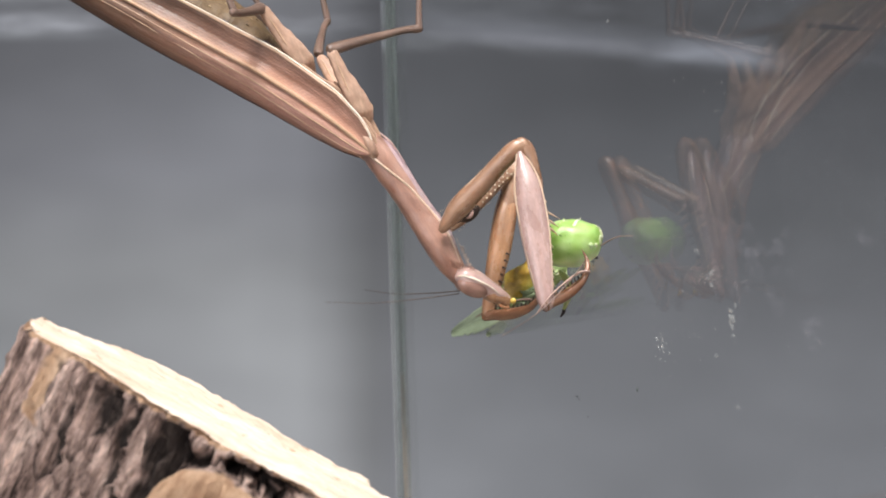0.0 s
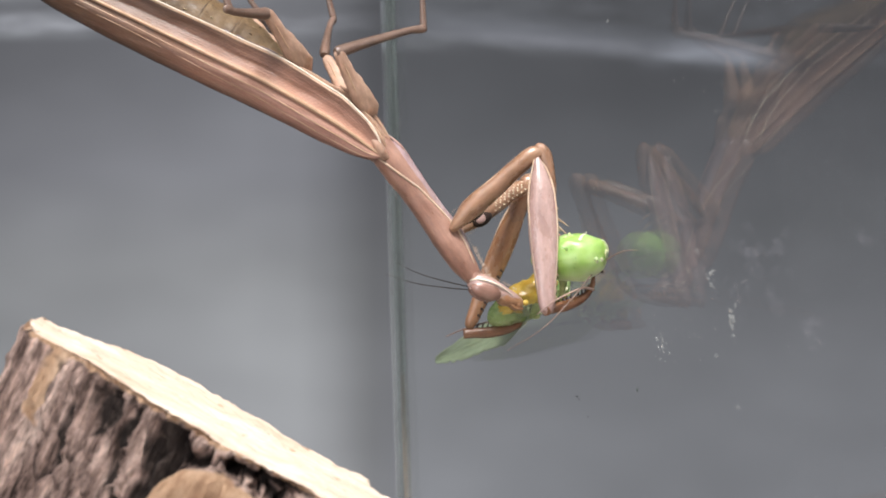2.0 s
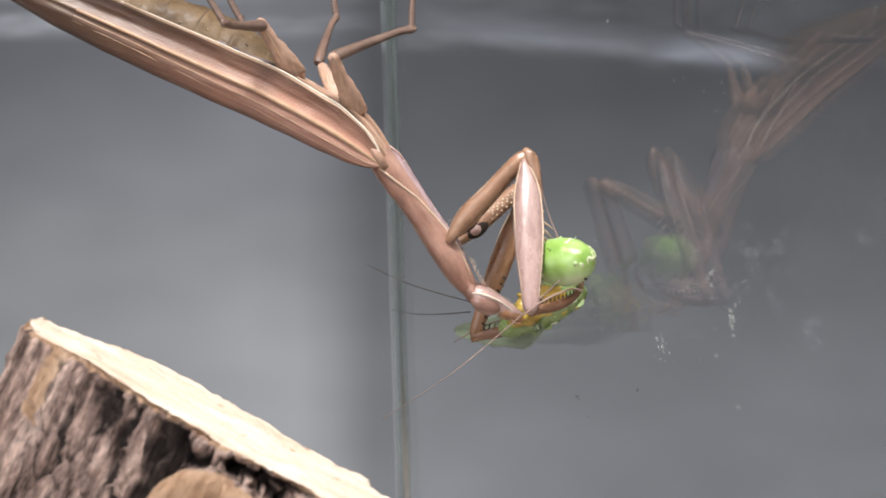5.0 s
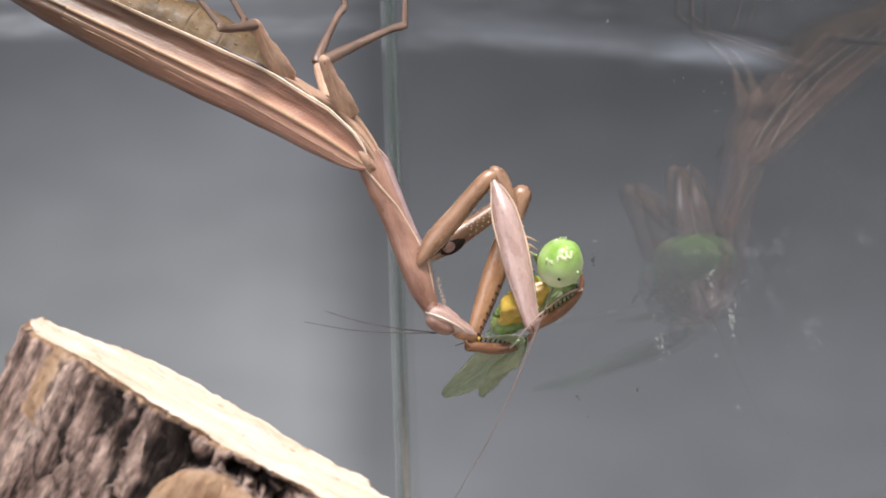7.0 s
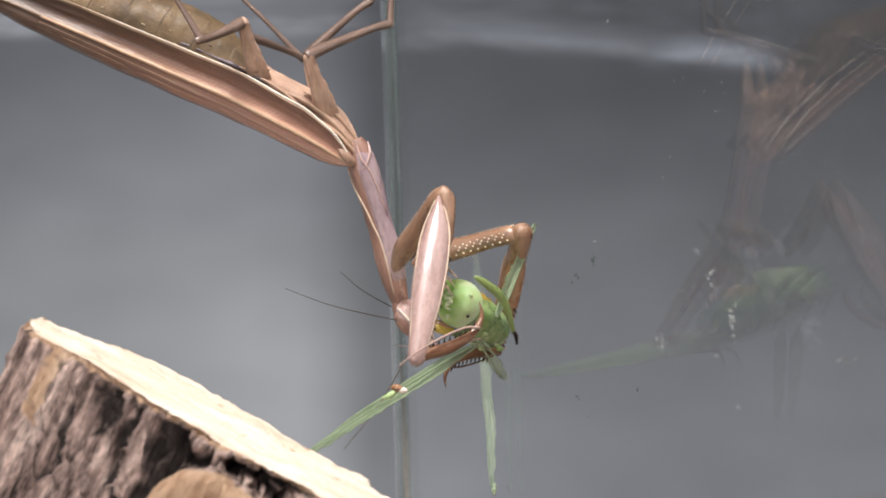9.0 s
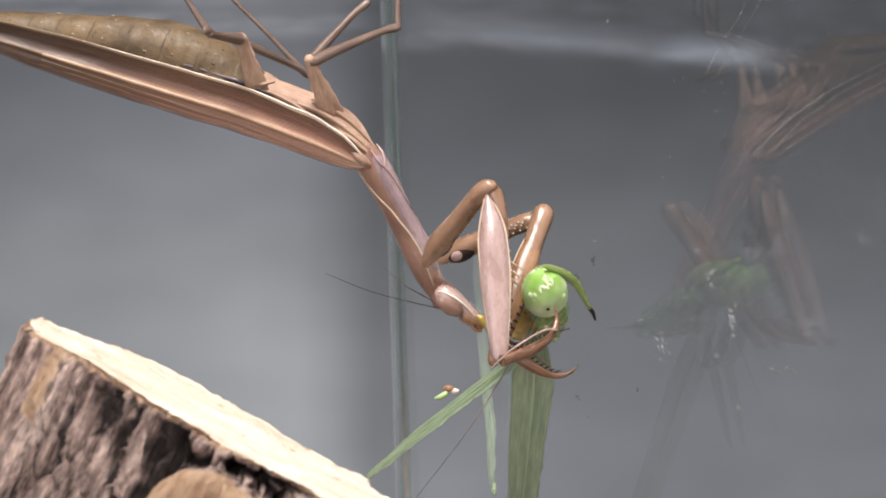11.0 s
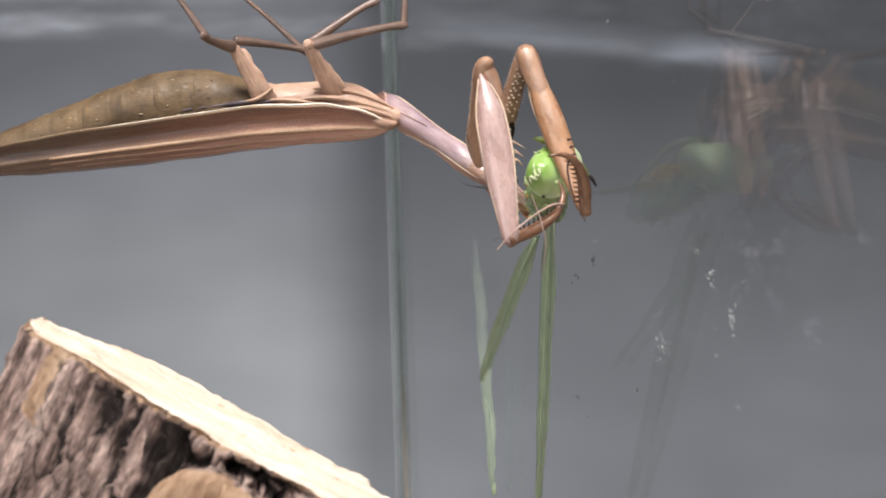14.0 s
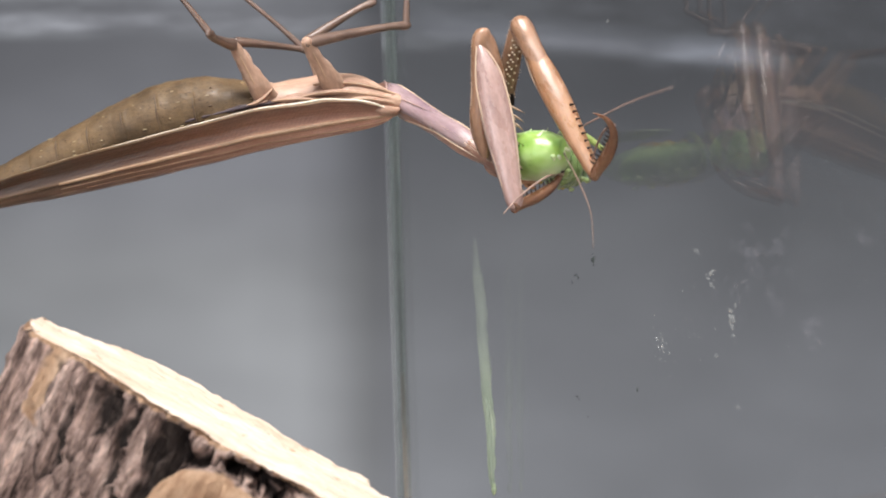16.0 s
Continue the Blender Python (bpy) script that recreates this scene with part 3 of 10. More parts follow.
            lift = 7 * noise.fractal(Vector((x * 0.008, y * 0.01, 2)), 1.0, 2.0, 5) + 2.5 * noise.fractal(Vector((x * 0.05, y * 0.08, 4)), 1.0, 2.0, 3)
            ring.append(bm.verts.new((x, y, lift + 1.5 * min(1, r / 2))))
        for i in range(nn):
            f = bm.faces.new((prev[i], prev[(i + 1) % nn], ring[(i + 1) % nn], ring[i]))
            f.smooth = True
        prev = ring
    bm.faces.new(prev)
    bm.faces.new(rings[-1][::-1]).material_index = 1
    world_m = VIEW @ Matrix.Diagonal((K, K, K, 1)) @ m @ Matrix.Diagonal((size, size, size, 1))
    bmesh.ops.transform(bm, matrix=world_m, verts=bm.verts)
    for v in bm.verts:          # the foot stands flat on the tank's floor
        v.co.z = max(v.co.z, 0.004)
    return bm


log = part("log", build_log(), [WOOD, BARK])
tagged(log, "cut log with rough grey-brown bark and pale sawn top", "log")

# ---- the mantis: parts run along their own x ----
mantis = tagged(new("praying_mantis"), "brown praying mantis hanging upside down, eating a green katydid", "mantis")
moving["mantis"] = mantis


def limb(key, name, ts, m, label="", **kw):
    ob = part(name, tube(bmesh.new(), ts, **kw), m, mantis, label)
    moving[key] = ob
    return ob


# belly and wings sit fast on the mid body
SPAN = [120, 170, 210, 280, 330, 400, 480, 560, 630, 690, 740, 775]
DEEP = [34, 46, 52, 60, 62, 61, 55, 46, 38, 29, 18, 6]
TALL = [18, 24, 34, 57, 64, 65, 56, 43, 31, 20, 11, 3]
RISE = [18, 26, 31, 36, 38, 35, 26, 15, 7, 1, -3, -6]
ACROSS = [48, 55, 60, 68, 72, 72, 66, 57, 49, 43, 41, 40]


def belly_ring(x, more=0.0):
    d = -x
    return (x, float(np.interp(d, SPAN, ACROSS)), float(np.interp(d, SPAN, RISE)), float(np.interp(d, SPAN, DEEP)) + more, float(np.interp(d, SPAN, TALL)) + more)


part("abdomen", tube(bmesh.new(), [belly_ring(-x) for x in SPAN], 32, 6, 0.05), BELLY, mantis, "brown segmented belly")
for x in (-190, -255, -320, -385, -450, -515, -575, -630, -675):
    bm = tube(bmesh.new(), [belly_ring(x - 12, -3), belly_ring(x - 8, 0.6), belly_ring(x + 4, 1.1), belly_ring(x + 30, 0.8), belly_ring(x + 42, -1.5)], 32, 4, 0.06)
    part("belly_plate", bm, BELLY, mantis)
    part("suture", tube(bmesh.new(), [belly_ring(x - 15, -1.5), belly_ring(x - 13, 0.0), belly_ring(x - 11.6, 0.1), belly_ring(x - 10, -1.5)], 32, 3, 0.075), SUTURE, mantis)


# rows of short pale marks and low warts on each belly plate
rnd = random.Random(31)
for x in (-190, -255, -320, -385, -450, -515, -575, -630):
    for a in (0.30, 0.62, 0.95, 1.25):
        for side in (-1, 1):
            xx = x + rnd.uniform(4, 34)
            _, cy, cz, ry, rz = belly_ring(xx, 0.6)
            b = a + rnd.uniform(-0.12, 0.12)
            part("mark", ball(bmesh.new(), (xx, cy + side * ry * math.cos(b), cz + rz * math.sin(b)), (rnd.uniform(2.5, 5.5), 1.3, 1.3), 6), (PALEMARK, SUTURE)[rnd.random() < 0.3], mantis)


WING_LONG = 900


def tegmen(side):
    along_x = [0, 10, 26, 54, 112, 234, 345, 440, 540, 640, 740, 830, 900]
    upper = [2, 13, 27, 43, 59, 66, 59, 51, 43, 31, 15, 2, -10]
    lower = [-4, -13, -20, -26, -32, -37, -44, -50, -54, -55, -49, -38, -18]

    def surf(u, v, off):
        d = WING_LONG * u ** 1.3
        hi, lo = float(np.interp(d, along_x, upper)), float(np.interp(d, along_x, lower))
        top = hi if not side else hi * 0.35 - 34 * max(0.0, (d - 380) / 520)
        vv = v + 0.08 * math.sin(math.pi * v) * max(0.0, 1 - 1.6 * u)
        z = top + (lo - top) * vv
        w = min(1.0, d / 160 + 0.12)
        # a proud front edge, a trough, the main ridge, then the flank turns in to the ridge of the back
        y = 4 + float(np.interp(v, [0, 0.05, 0.14, 0.28, 0.40, 0.475, 0.54, 0.62, 0.72, 0.86, 1.0], [-6, -6, -3, 0, -5, -12, -8, -9, -7, 3, 23])) * w
        y += (0.25 * math.sin(v * 44) + 2.0 * noise.noise(Vector((u * 16, v * 7, side)))) * w
        y += off
        if side:
            y = 92 - y
        return (10 - d, y, z + 1.2 * noise.noise(Vector((u * 12, 3, side))))
    return blade(bmesh.new(), None, surf, 120, 40, 1.6), surf


part("side_fold", along(bmesh.new(), [(-150, 14, 59, 1), (-185, 15, 63, 4), (-215, 16, 62, 2.5), (-250, 16, 64, 5), (-285, 17, 61, 3), (-330, 17, 59, 4.5), (-365, 18, 54, 2.5), (-400, 18, 51, 3.5), (-450, 20, 45, 1.5)], 8), FOLD, mantis, "dark purple-grey fold of the flank")
for side in (0, 1):
    bm, surf = tegmen(side)
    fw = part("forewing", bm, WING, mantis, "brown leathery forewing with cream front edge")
    out = -1 if side == 0 else 1
    # raised veins that run out towards the tip
    for va, vb, r, m in ((0.012, 0.012, 2.6, EDGE if not side else FOLD), (0.475, 0.475, 4.2, TAN), (0.72, 0.60, 1.6, TAN), (0.90, 0.70, 1.1, TAN)):
        pts = []
        for i in range(15):
            u = 0.015 + (0.66 if m is EDGE else 0.72) * i / 14
            x, y, z = surf(u, va + (vb - va) * min(1, u * 1.6), 0)
            pts.append((x, y - out * r * (0.35 if r < 3 else 0.45), z, r * (0.55 + 0.45 * min(1, u * 8)) * (1 - 0.85 * u if m is EDGE else 1 - 0.45 * u)))
        part("vein", along(bmesh.new(), pts, 7, 3), m, fw)
# mid body between the wings and the neck shield
part("thorax", tube(bmesh.new(), [(32, 38, 1, 6, 6), (26, 38, 1, 14, 15), (14, 38, 3, 19, 20), (0, 44, 6, 28, 25), (-28, 51, 17, 40, 33), (-60, 55, 26, 45, 38), (-100, 57, 31, 47, 38), (-150, 57, 33, 46, 36), (-200, 56, 35, 44, 36), (-240, 58, 35, 42, 34), (-285, 58, 33, 30, 26)], 22, 5, 0.05), CHEST, mantis)

# overlapping plates of the chest, each with a proud rear edge
for i, (x, z, q) in enumerate(((-40, 37, 10), (-92, 50, 13), (-142, 57, 16), (-198, 60, 18))):
    for side in (-1, 1):
        cy = 44 + 12 * i / 3 + side * q
        lift = (-5, -2, 1, 1)[i]
        bm = tube(bmesh.new(), [(x + 58, cy + side * 2, z + lift - 32, 5, 5), (x + 34, cy + side * 5, z + lift - 22, 13, 14), (x + 4, cy + side * 8, z + lift - 16, 18, 19), (x - 20, cy + side * 9, z + lift - 14, 19, 20), (x - 32, cy + side * 8, z + lift - 15, 15, 16), (x - 38, cy + side * 6, z + lift - 18, 6, 7)], 18, 5, 0.3)
        part("chest_plate", bm, CHEST, mantis)
for i, pts in enumerate((((-150, 16, 62, 2), (-108, 17, 62, 5), (-66, 20, 53, 5.5), (-24, 25, 36, 5), (10, 29, 18, 3)), ((-120, 34, 72, 2), (-84, 34, 68, 5), (-44, 36, 56, 5), (-6, 38, 36, 4), (18, 38, 20, 2)), ((-196, 14, 66, 2), (-170, 14, 64, 5), (-140, 14, 58, 5.5), (-112, 13, 50, 4), (-90, 13, 42, 2)),
                         ((-70, 13, 40, 2), (-44, 15, 37, 5), (-18, 18, 28, 5.5), (8, 22, 14, 4), (20, 26, 6, 2)), ((-240, 16, 66, 1.5), (-222, 15, 68, 4), (-206, 18, 74, 4), (-190, 28, 82, 2)))):
    part("sinew", along(bmesh.new(), pts, 10, 5), CHEST, mantis)
    part("ridge", along(bmesh.new(), [(x, y - r * 0.8, z + r * 0.5, 0.5 + 0.16 * r) for x, y, z, r in pts], 5, 4), TAN, mantis)
part("wing_hinge", tube(bmesh.new(), [(-22, 8, 15, 4, 4), (-10, 7, 12, 8, 9), (4, 9, 5, 10, 10), (14, 13, 0, 8, 8), (22, 18, 0, 3, 3)], 16, 5, 0.15), CHEST, mantis)
part("waist", ball(bmesh.new(), (4, 37, 4), (24, 18, 21)), SKIN, mantis)
pron = limb("pronotum", "neck_shield", [(-34, 0, 2, 13, 15), (-16, 0, 1, 20, 23), (6, 0, 1, 23, 27), (40, 0, 1, 23, 27), (90, 0, 1, 21, 25), (140, 0, -1, 20, 25), (180, 0, -2, 22, 27), (204, 0, -3, 22, 27), (235, 0, -6, 19, 24), (262, 0, -7, 15, 19), (282, 0, -8, 11, 13)], SKIN, "long brown neck shield with pale keel", seg=26, rough=0.04, square=0.92)
part("rim", along(bmesh.new(), [(-20, -9, -20, 0.8), (-4, -12.5, -21.8, 1.8), (16, -17.4, -18.5, 2.2), (40, -21, -12.4, 2.3), (64, -22, -5, 2.2), (90, -21, 4, 2.1), (120, -19.3, 9, 2.0), (150, -17, 14.3, 2.0), (190, -18, 16, 2.0), (235, -16, 8, 1.6), (268, -11, -1, 1.0)], 6), CREAM, pron)
part("rim", along(bmesh.new(), [(-16, 16, 12, 0.8), (2, 20.5, 13, 1.9), (18, 21.5, 13, 2.2), (45, 21, 13, 2.2), (90, 19, 12, 2.0), (140, 18, 11, 2.0), (190, 19.5, 12, 2.0), (235, 16.5, 6, 1.6), (268, 11, -1, 1.0)], 6), CREAM, pron)
part("underside", tube(bmesh.new(), [(-20, 0, 11, 12, 9), (-4, 0, 13, 18, 14), (14, 0, 14, 20, 16.5), (50, 0, 14, 20, 16.5), (90, 0, 13, 18, 15.5), (140, 0, 12, 17, 15.5), (190, 0, 12, 18, 16), (222, 0, 8, 15, 14), (242, 0, 4, 9, 9)], 18, 5, 0.05, square=0.75), PURPLE, pron, "glossy purple-grey underside")
part("crease", along(bmesh.new(), [(-22, -12, 22, 1.0), (2, -15, 27, 2.2), (26, -8, 31, 1.8), (60, -2, 31, 1.2), (110, 4, 29, 0.8)], 6), FACE, pron)
part("crease", along(bmesh.new(), [(-24, 12, 22, 1.0), (-6, 6, 29, 2.4), (10, -6, 31, 1.6), (22, -18, 26, 1.0)], 6), FACE, pron)
part("neck", along(bmesh.new(), [(262, 0, -6, 13), (280, -2, -8, 15), (296, -2, -10, 14)], 10), SKIN, pron)

# head: a flat triangle with bulging eyes; x runs towards the mouth
head = limb("head", "head", [(-16, 0, 2, 10, 8), (-8, 0, 3, 20, 15), (8, 0, 3, 25, 18), (28, 0, 1, 23, 17), (50, 0, -3, 18, 15), (70, 0, -6, 14, 12), (84, 0, -8, 8, 9), (90, 0, -8, 3, 4)], FACE, "small triangular pinkish head with pale crest", seg=22, rough=0.05, square=0.85)
for s in (-1, 1):
    part("eye", ball(bmesh.new(), (18, s * 14, -8), (29, 13, 17.5), 22), EYE, head)
    part("crest", along(bmesh.new(), [(-15, s * 14, 0, 1.0), (-7, s * 21, 5, 1.7), (12, s * 25, 8, 2.0), (34, s * 23, 7, 1.8), (52, s * 18, 3, 1.4), (68, s * 14, -3, 0.8)], 6), EDGE, head)
part("muzzle", tube(bmesh.new(), [(46, 0, -9, 16, 11), (58, 0, -10, 18, 13), (74, 0, -10, 14, 12), (86, 0, -10, 9, 9), (92, 0, -10, 4, 5)], 16, 4, 0.25), AMBER, head)
part("sap_drop", ball(bmesh.new(), (95, -3, -6), (5.5, 5, 5.5)), GUT, head, "wet yellow drop at the mouth")
for i in range(26):
    t = i / 25
    part("bristle", along(bmesh.new(), [(-30 + 40 * t, -8 + 4 * (i % 3), 12 - 2 * (i % 2), 0.9), (-33 + 42 * t, -12 + 5 * (i % 3), 19 + 3 * noise.noise(Vector((i, 3, 1))), 0.6), (-37 + 44 * t + 5 * noise.noise(Vector((i, 1, 9))), -14 + 6 * (i % 3), 25 + 6 * noise.noise(Vector((i, 2, 4))), 0.4)], 5, 2), SKIN, head)
part("jaw", ball(bmesh.new(), (80, 0, -12), (13, 11, 12)), AMBER, head)
for s in (-1, 1):
    part("palp", along(bmesh.new(), [(66, s * 9, -16, 3), (80, s * 12, -22, 2.6), (92, s * 8, -18, 2)], 6), AMBER, head)


def feeler(key, length, m, parent, thick=1.6, bend=14):
    ob = part("antenna", along(bmesh.new(), [(0, 0, 0, thick), (length * 0.3, 0, bend * 0.7, thick * 0.9), (length * 0.65, 0, bend, thick * 0.65), (length, 0, 0, thick * 0.35)], 6, 8), m, parent)
    moving[key] = ob


feeler("antenna1", 235, FEELER, mantis, 1.1, 7)
feeler("antenna2", 235, FEELER, mantis, 1.1, 7)

def fringe(name, parent, line, count, length, seed, lean=0.4):
    """Fine pale hairs in a row: line holds (x, y, z) points, and the hairs stand off from (x, 0, 0)."""
    rnd = random.Random(seed)
    bm = bmesh.new()
    sm = smooth(line, 12)
    for _ in range(count):
        p = Vector(sm[rnd.randrange(len(sm))])
        off = Vector((rnd.uniform(-lean, lean), p.y + rnd.uniform(-6, 6), p.z + rnd.uniform(-5, 5)))
        off.x *= max(1.0, off.length)
        tip = p + off.normalized() * length * rnd.uniform(0.5, 1.2)
        along(bm, [(*(p * 0.97 + Vector((p.x * 0.03, 0, 0))), 0.26), (*((p + tip) / 2), 0.2), (*tip, 0.15)], 4, 1)
    ob = part(name, bm, HAIR, parent, "short pale hairs")
    return tagged(ob, kind="stuff")


fringe("hairs", pron, [(-5, -4, 20), (40, -5, 24), (90, -5, 21), (140, -5, 22), (190, -6, 29), (240, -5, 22), (285, -4, 14)], 260, 4, 1)
fringe("hairs", pron, [(230, -8, 22), (260, -8, 16), (285, -8, 12), (298, -6, 8)], 200, 8, 2)
fringe("hairs", head, [(-14, -9, 10), (4, -20, 16), (28, -19, 16), (52, -15, 12), (72, -11, 8)], 130, 5, 3)

# grasping legs
for s, side in (("1", -1), ("2", 1)):
    ck = 1.0 if s == "1" else 0.935
    cx = limb("coxa" + s, "coxa", [(x * ck, 0, z, ry, rz) for x, z, ry, rz in ((-12, -3, 4, 5), (-4, -2, 8, 9), (12, 0, 12, 13.5), (34, 2, 15.5, 18), (58, 2, 17, 19.5), (100, 1, 15, 17.5), (150, 1, 14, 16), (176, 0, 14, 16), (190, -2, 13, 15.5), (199, -4, 10, 12), (204, -5, 5, 6))], COXA, "long brown upper foreleg", seg=18, rough=0.03)
    part("edge", along(bmesh.new(), [(16, side * 6, 13, 0.9), (60, side * 6, 17.5, 1.6), (130, side * 5, 14.5, 1.5), (185, side * 4, 12.5, 1.0)], 6), CREAM, cx)
    fringe("hairs", cx, [(0, side * 4, 18), (50, side * 5, 18.5), (120, side * 5, 16), (185, side * 4, 14)], 70, 4, 4)
    fringe("hairs", cx, [(0, side * 4, -15), (60, side * 5, -17), (130, side * 5, -15), (185, side * 4, -14)], 50, 4, 5)
    # inner face: black eyespot near the root and rows of pale dots
    iy = -side
    part("eyespot", ball(bmesh.new(), (40, iy * 10.0, -6), (28, 8.0, 14.5)), SPINE, cx, "black eyespot")
    part("eyespot_centre", ball(bmesh.new(), (33, iy * 14.0, -6), (14, 5.5, 9.5)), SPOT, cx, "pale pink eyespot centre")
    for i in range(30):
        x = 76 + 3.4 * i
        z = (-9, 6, -2, 2)[i % 4] + 2 * noise.noise(Vector((i, 4, 7)))
        part("dot", ball(bmesh.new(), (x, iy * (15.6 - abs(z) * 0.25), z), (1.7, 1.6, 1.7), 8), DOT, cx)
    fk = 1.0 if s == "1" else 0.82
    prof = [(10, 2, 2), (23, 7, 6), (45, 11, 13.5), (82, 15, 22.5), (120, 16, 26), (165, 16, 26), (215, 14, 22), (260, 12, 17), (286, 11, 14.5), (298, 9, 11), (304, 4, 5)]
    fm = limb("femur" + s, "femur", [(x, 0, -7 * max(0, 1 - x / 70), ry * (0.5 + 0.5 * fk), rz * fk) for x, ry, rz in prof], PINK if s == "1" else AMBER, "broad pinkish-brown spiny grasping leg", seg=20, rough=0.02, square=0.9)
    if s == "1":
        part("trochanter", tube(bmesh.new(), [(-8, -side * 1, 0, 4, 5), (-2, -side * 2, 2, 9, 11), (9, -side * 4, 7, 11, 14), (26, -side * 6, 12, 10, 12), (50, -side * 8, 17, 8, 9), (78, -side * 9, 22, 5, 5), (92, -side * 9, 24, 1, 1)], 16, 4, 0.05), COXA, fm)
    else:
        part("trochanter", tube(bmesh.new(), [(-12, 0, 0, 5, 6), (-7, 0, 0, 12, 13), (4, 0, 0, 17, 18.5), (22, 0, 0, 17, 19), (50, 0, 0, 15, 17.5), (85, 0, 0, 14, 17), (110, 0, 0, 11, 13)], 18, 4, 0.05), COXA, fm)
    part("edge", along(bmesh.new(), [(28, side * 4, 3 * fk, 1.0), (42, side * 6, 10 * fk, 1.5), (75, side * 7, 20 * fk, 1.7), (120, side * 7, 23.5 * fk, 1.8), (165, side * 7, 23.5 * fk, 1.8), (215, side * 6, 19.5 * fk, 1.6), (285, side * 5, 12 * fk, 1.2)], 6), CREAM, fm)
    part("edge", along(bmesh.new(), [(22, side * 5, -11 * fk, 1.0), (75, side * 7, -22 * fk, 1.7), (120, side * 7, -24.5 * fk, 1.7), (215, side * 6, -19 * fk, 1.5), (285, side * 5, -12 * fk, 1.0)], 6), CREAM, fm)
    for i in range(13):
        x = 110 + 13.5 * i
        if s == "2" and i < 5:
            continue
        h = (7 if i % 3 == 0 else 4.5) * (1 if s == "1" else 0.45)
        w = float(np.interp(x, [75, 120, 165, 215, 288], [20, 24, 24, 20, 13])) * fk
        for q in (-1, 1):
            part("spine", along(bmesh.new(), [(x, q * 8 + iy * 4, w - 6, 2.4), (x + 2, q * 8 + iy * 6, w - 2 + h * 0.5, 1.5), (x + 5, q * 8 + iy * 9, w - 2 + h, 0.4)], 6, 2), SPINE if q == iy else CREAM, fm)
    for i in range(3 if s == "1" else 0):
        part("spine", along(bmesh.new(), [(124 + 15 * i, iy * 10, 18 * fk, 3.2), (130 + 15 * i, iy * 16, 30 * fk, 2.2), (141 + 15 * i, iy * 22, (47 - 4 * i) * fk, 0.4)], 6, 2), CREAM, fm)
    tk = 0.74 if s == "1" else 0.8
    tb = part("tibia", along(bmesh.new(), [(-6, 0, 0, 10), (14, 0, -3, 12.5 * tk), (40, 0, -8, 13.5 * tk), (70, 0, -10, 12 * tk), (98, 0, -7, 8.5 * tk), (118, 0, 3, 5), (129, 0, 16, 3.2), (133, 0, 34, 0.6)], 12), TIBIA, mantis, "glossy dark amber hooked shin")
    moving["tibia" + s] = tb
    for i in range(10):
        x = 22 + 9.5 * i
        z = np.interp(x, [14, 40, 70, 98, 118], [9, 3, -1, 0, 7])
        part("spine", along(bmesh.new(), [(x, 0, z - 2, 2.2), (x + 3, 0, z + 4, 1.2), (x + 7, 0, z + 7, 0.3)], 5, 2), SPINE, tb)
    part("foot", along(bmesh.new(), [(112, side * 7, -4, 2.4), (88, side * 13, 7, 2.1), (50, side * 16, 10, 1.8), (10, side * 17, 9, 1.6), (-20, side * 17, 5, 1.3), (-40, side * 17, 1, 0.9)], 6, 4), PALEFEELER, tb)

# walking legs
for s, lens, r in (("m1", (115, 200, 190), 11), ("m2", (90, 150, 190), 10), ("h1", (115, 100, 190), 11), ("h2", (70, 160, 230), 9)):
    a, b, c = lens
    limb("hip_" + s, "hip", [(-52, 24, 2, 5, 7), (-34, 15, 1, 9, 13), (-14, 7, 0, 13, 21), (4, 3, -1, 13, 21), (a * 0.25, 0, -2, 12, 18), (a * 0.5, 0, 0, 10, 13.5), (a * 0.72, 0, 0, 9, 11.5), (a * 0.84, 0, 0, 8.5, 10.5), (a * 0.93, 0, 0, 7.5, 9), (a * 0.99, 0, 0, 3, 4)], CHEST, seg=20, rough=0.2, square=0.8)
    for q in (-1, 1):
        part("ridge", along(bmesh.new(), [(-10, 6 + q * 12, 4, 0.9), (a * 0.3, q * 11.2, 3, 1.4), (a * 0.6, q * 9.4, 1, 1.5), (a * 0.84, q * 7.6, 0, 1.0)], 6), TAN, moving["hip_" + s])
    limb("thigh_" + s, "thigh", [(-6, 0, 0, 6, 7), (6, 0, 0, r * 0.8, r), (b * 0.3, 0, 2, r * 0.75, r * 0.85), (b * 0.8, 0, 3, r * 0.55, r * 0.62), (b - 6, 0, 0, r * 0.6, r * 0.75), (b + 6, 0, 0, r * 0.45, r * 0.6), (b + 10, 0, 0, 2, 3)], LEGSKIN, seg=12)
    limb("shin_" + s, "shin", [(-6, 0, 0, 5, 5.5), (8, 0, 0, 5.5, 6.5), (c * 0.4, 0, -2, 4.4, 4.6), (c * 0.9, 0, 0, 3.8, 4), (c, 0, 0, 2, 2)], LEGSKIN, seg=10)

# ---- the prey ----
prey = tagged(new("katydid"), "half-eaten green katydid held by the mantis", "katydid")
moving["prey"] = prey
part("head", tube(bmesh.new(), [(-98, 0, 0, 8, 8), (-90, 0, 0, 22, 20), (-70, 0, -1, 34, 30), (-45, 0, 0, 40, 36), (-20, 0, 0, 42, 38.5), (2, 0, 0, 39.5, 36.5), (18, 1, 0, 32, 30), (29, 3, 0, 25, 23), (35, 5, 0, 14, 14), (38, 6, 0, 4, 4)], 30, 6, 0.05), PREYSKIN, prey, "glossy pale green head with torn pale patches")
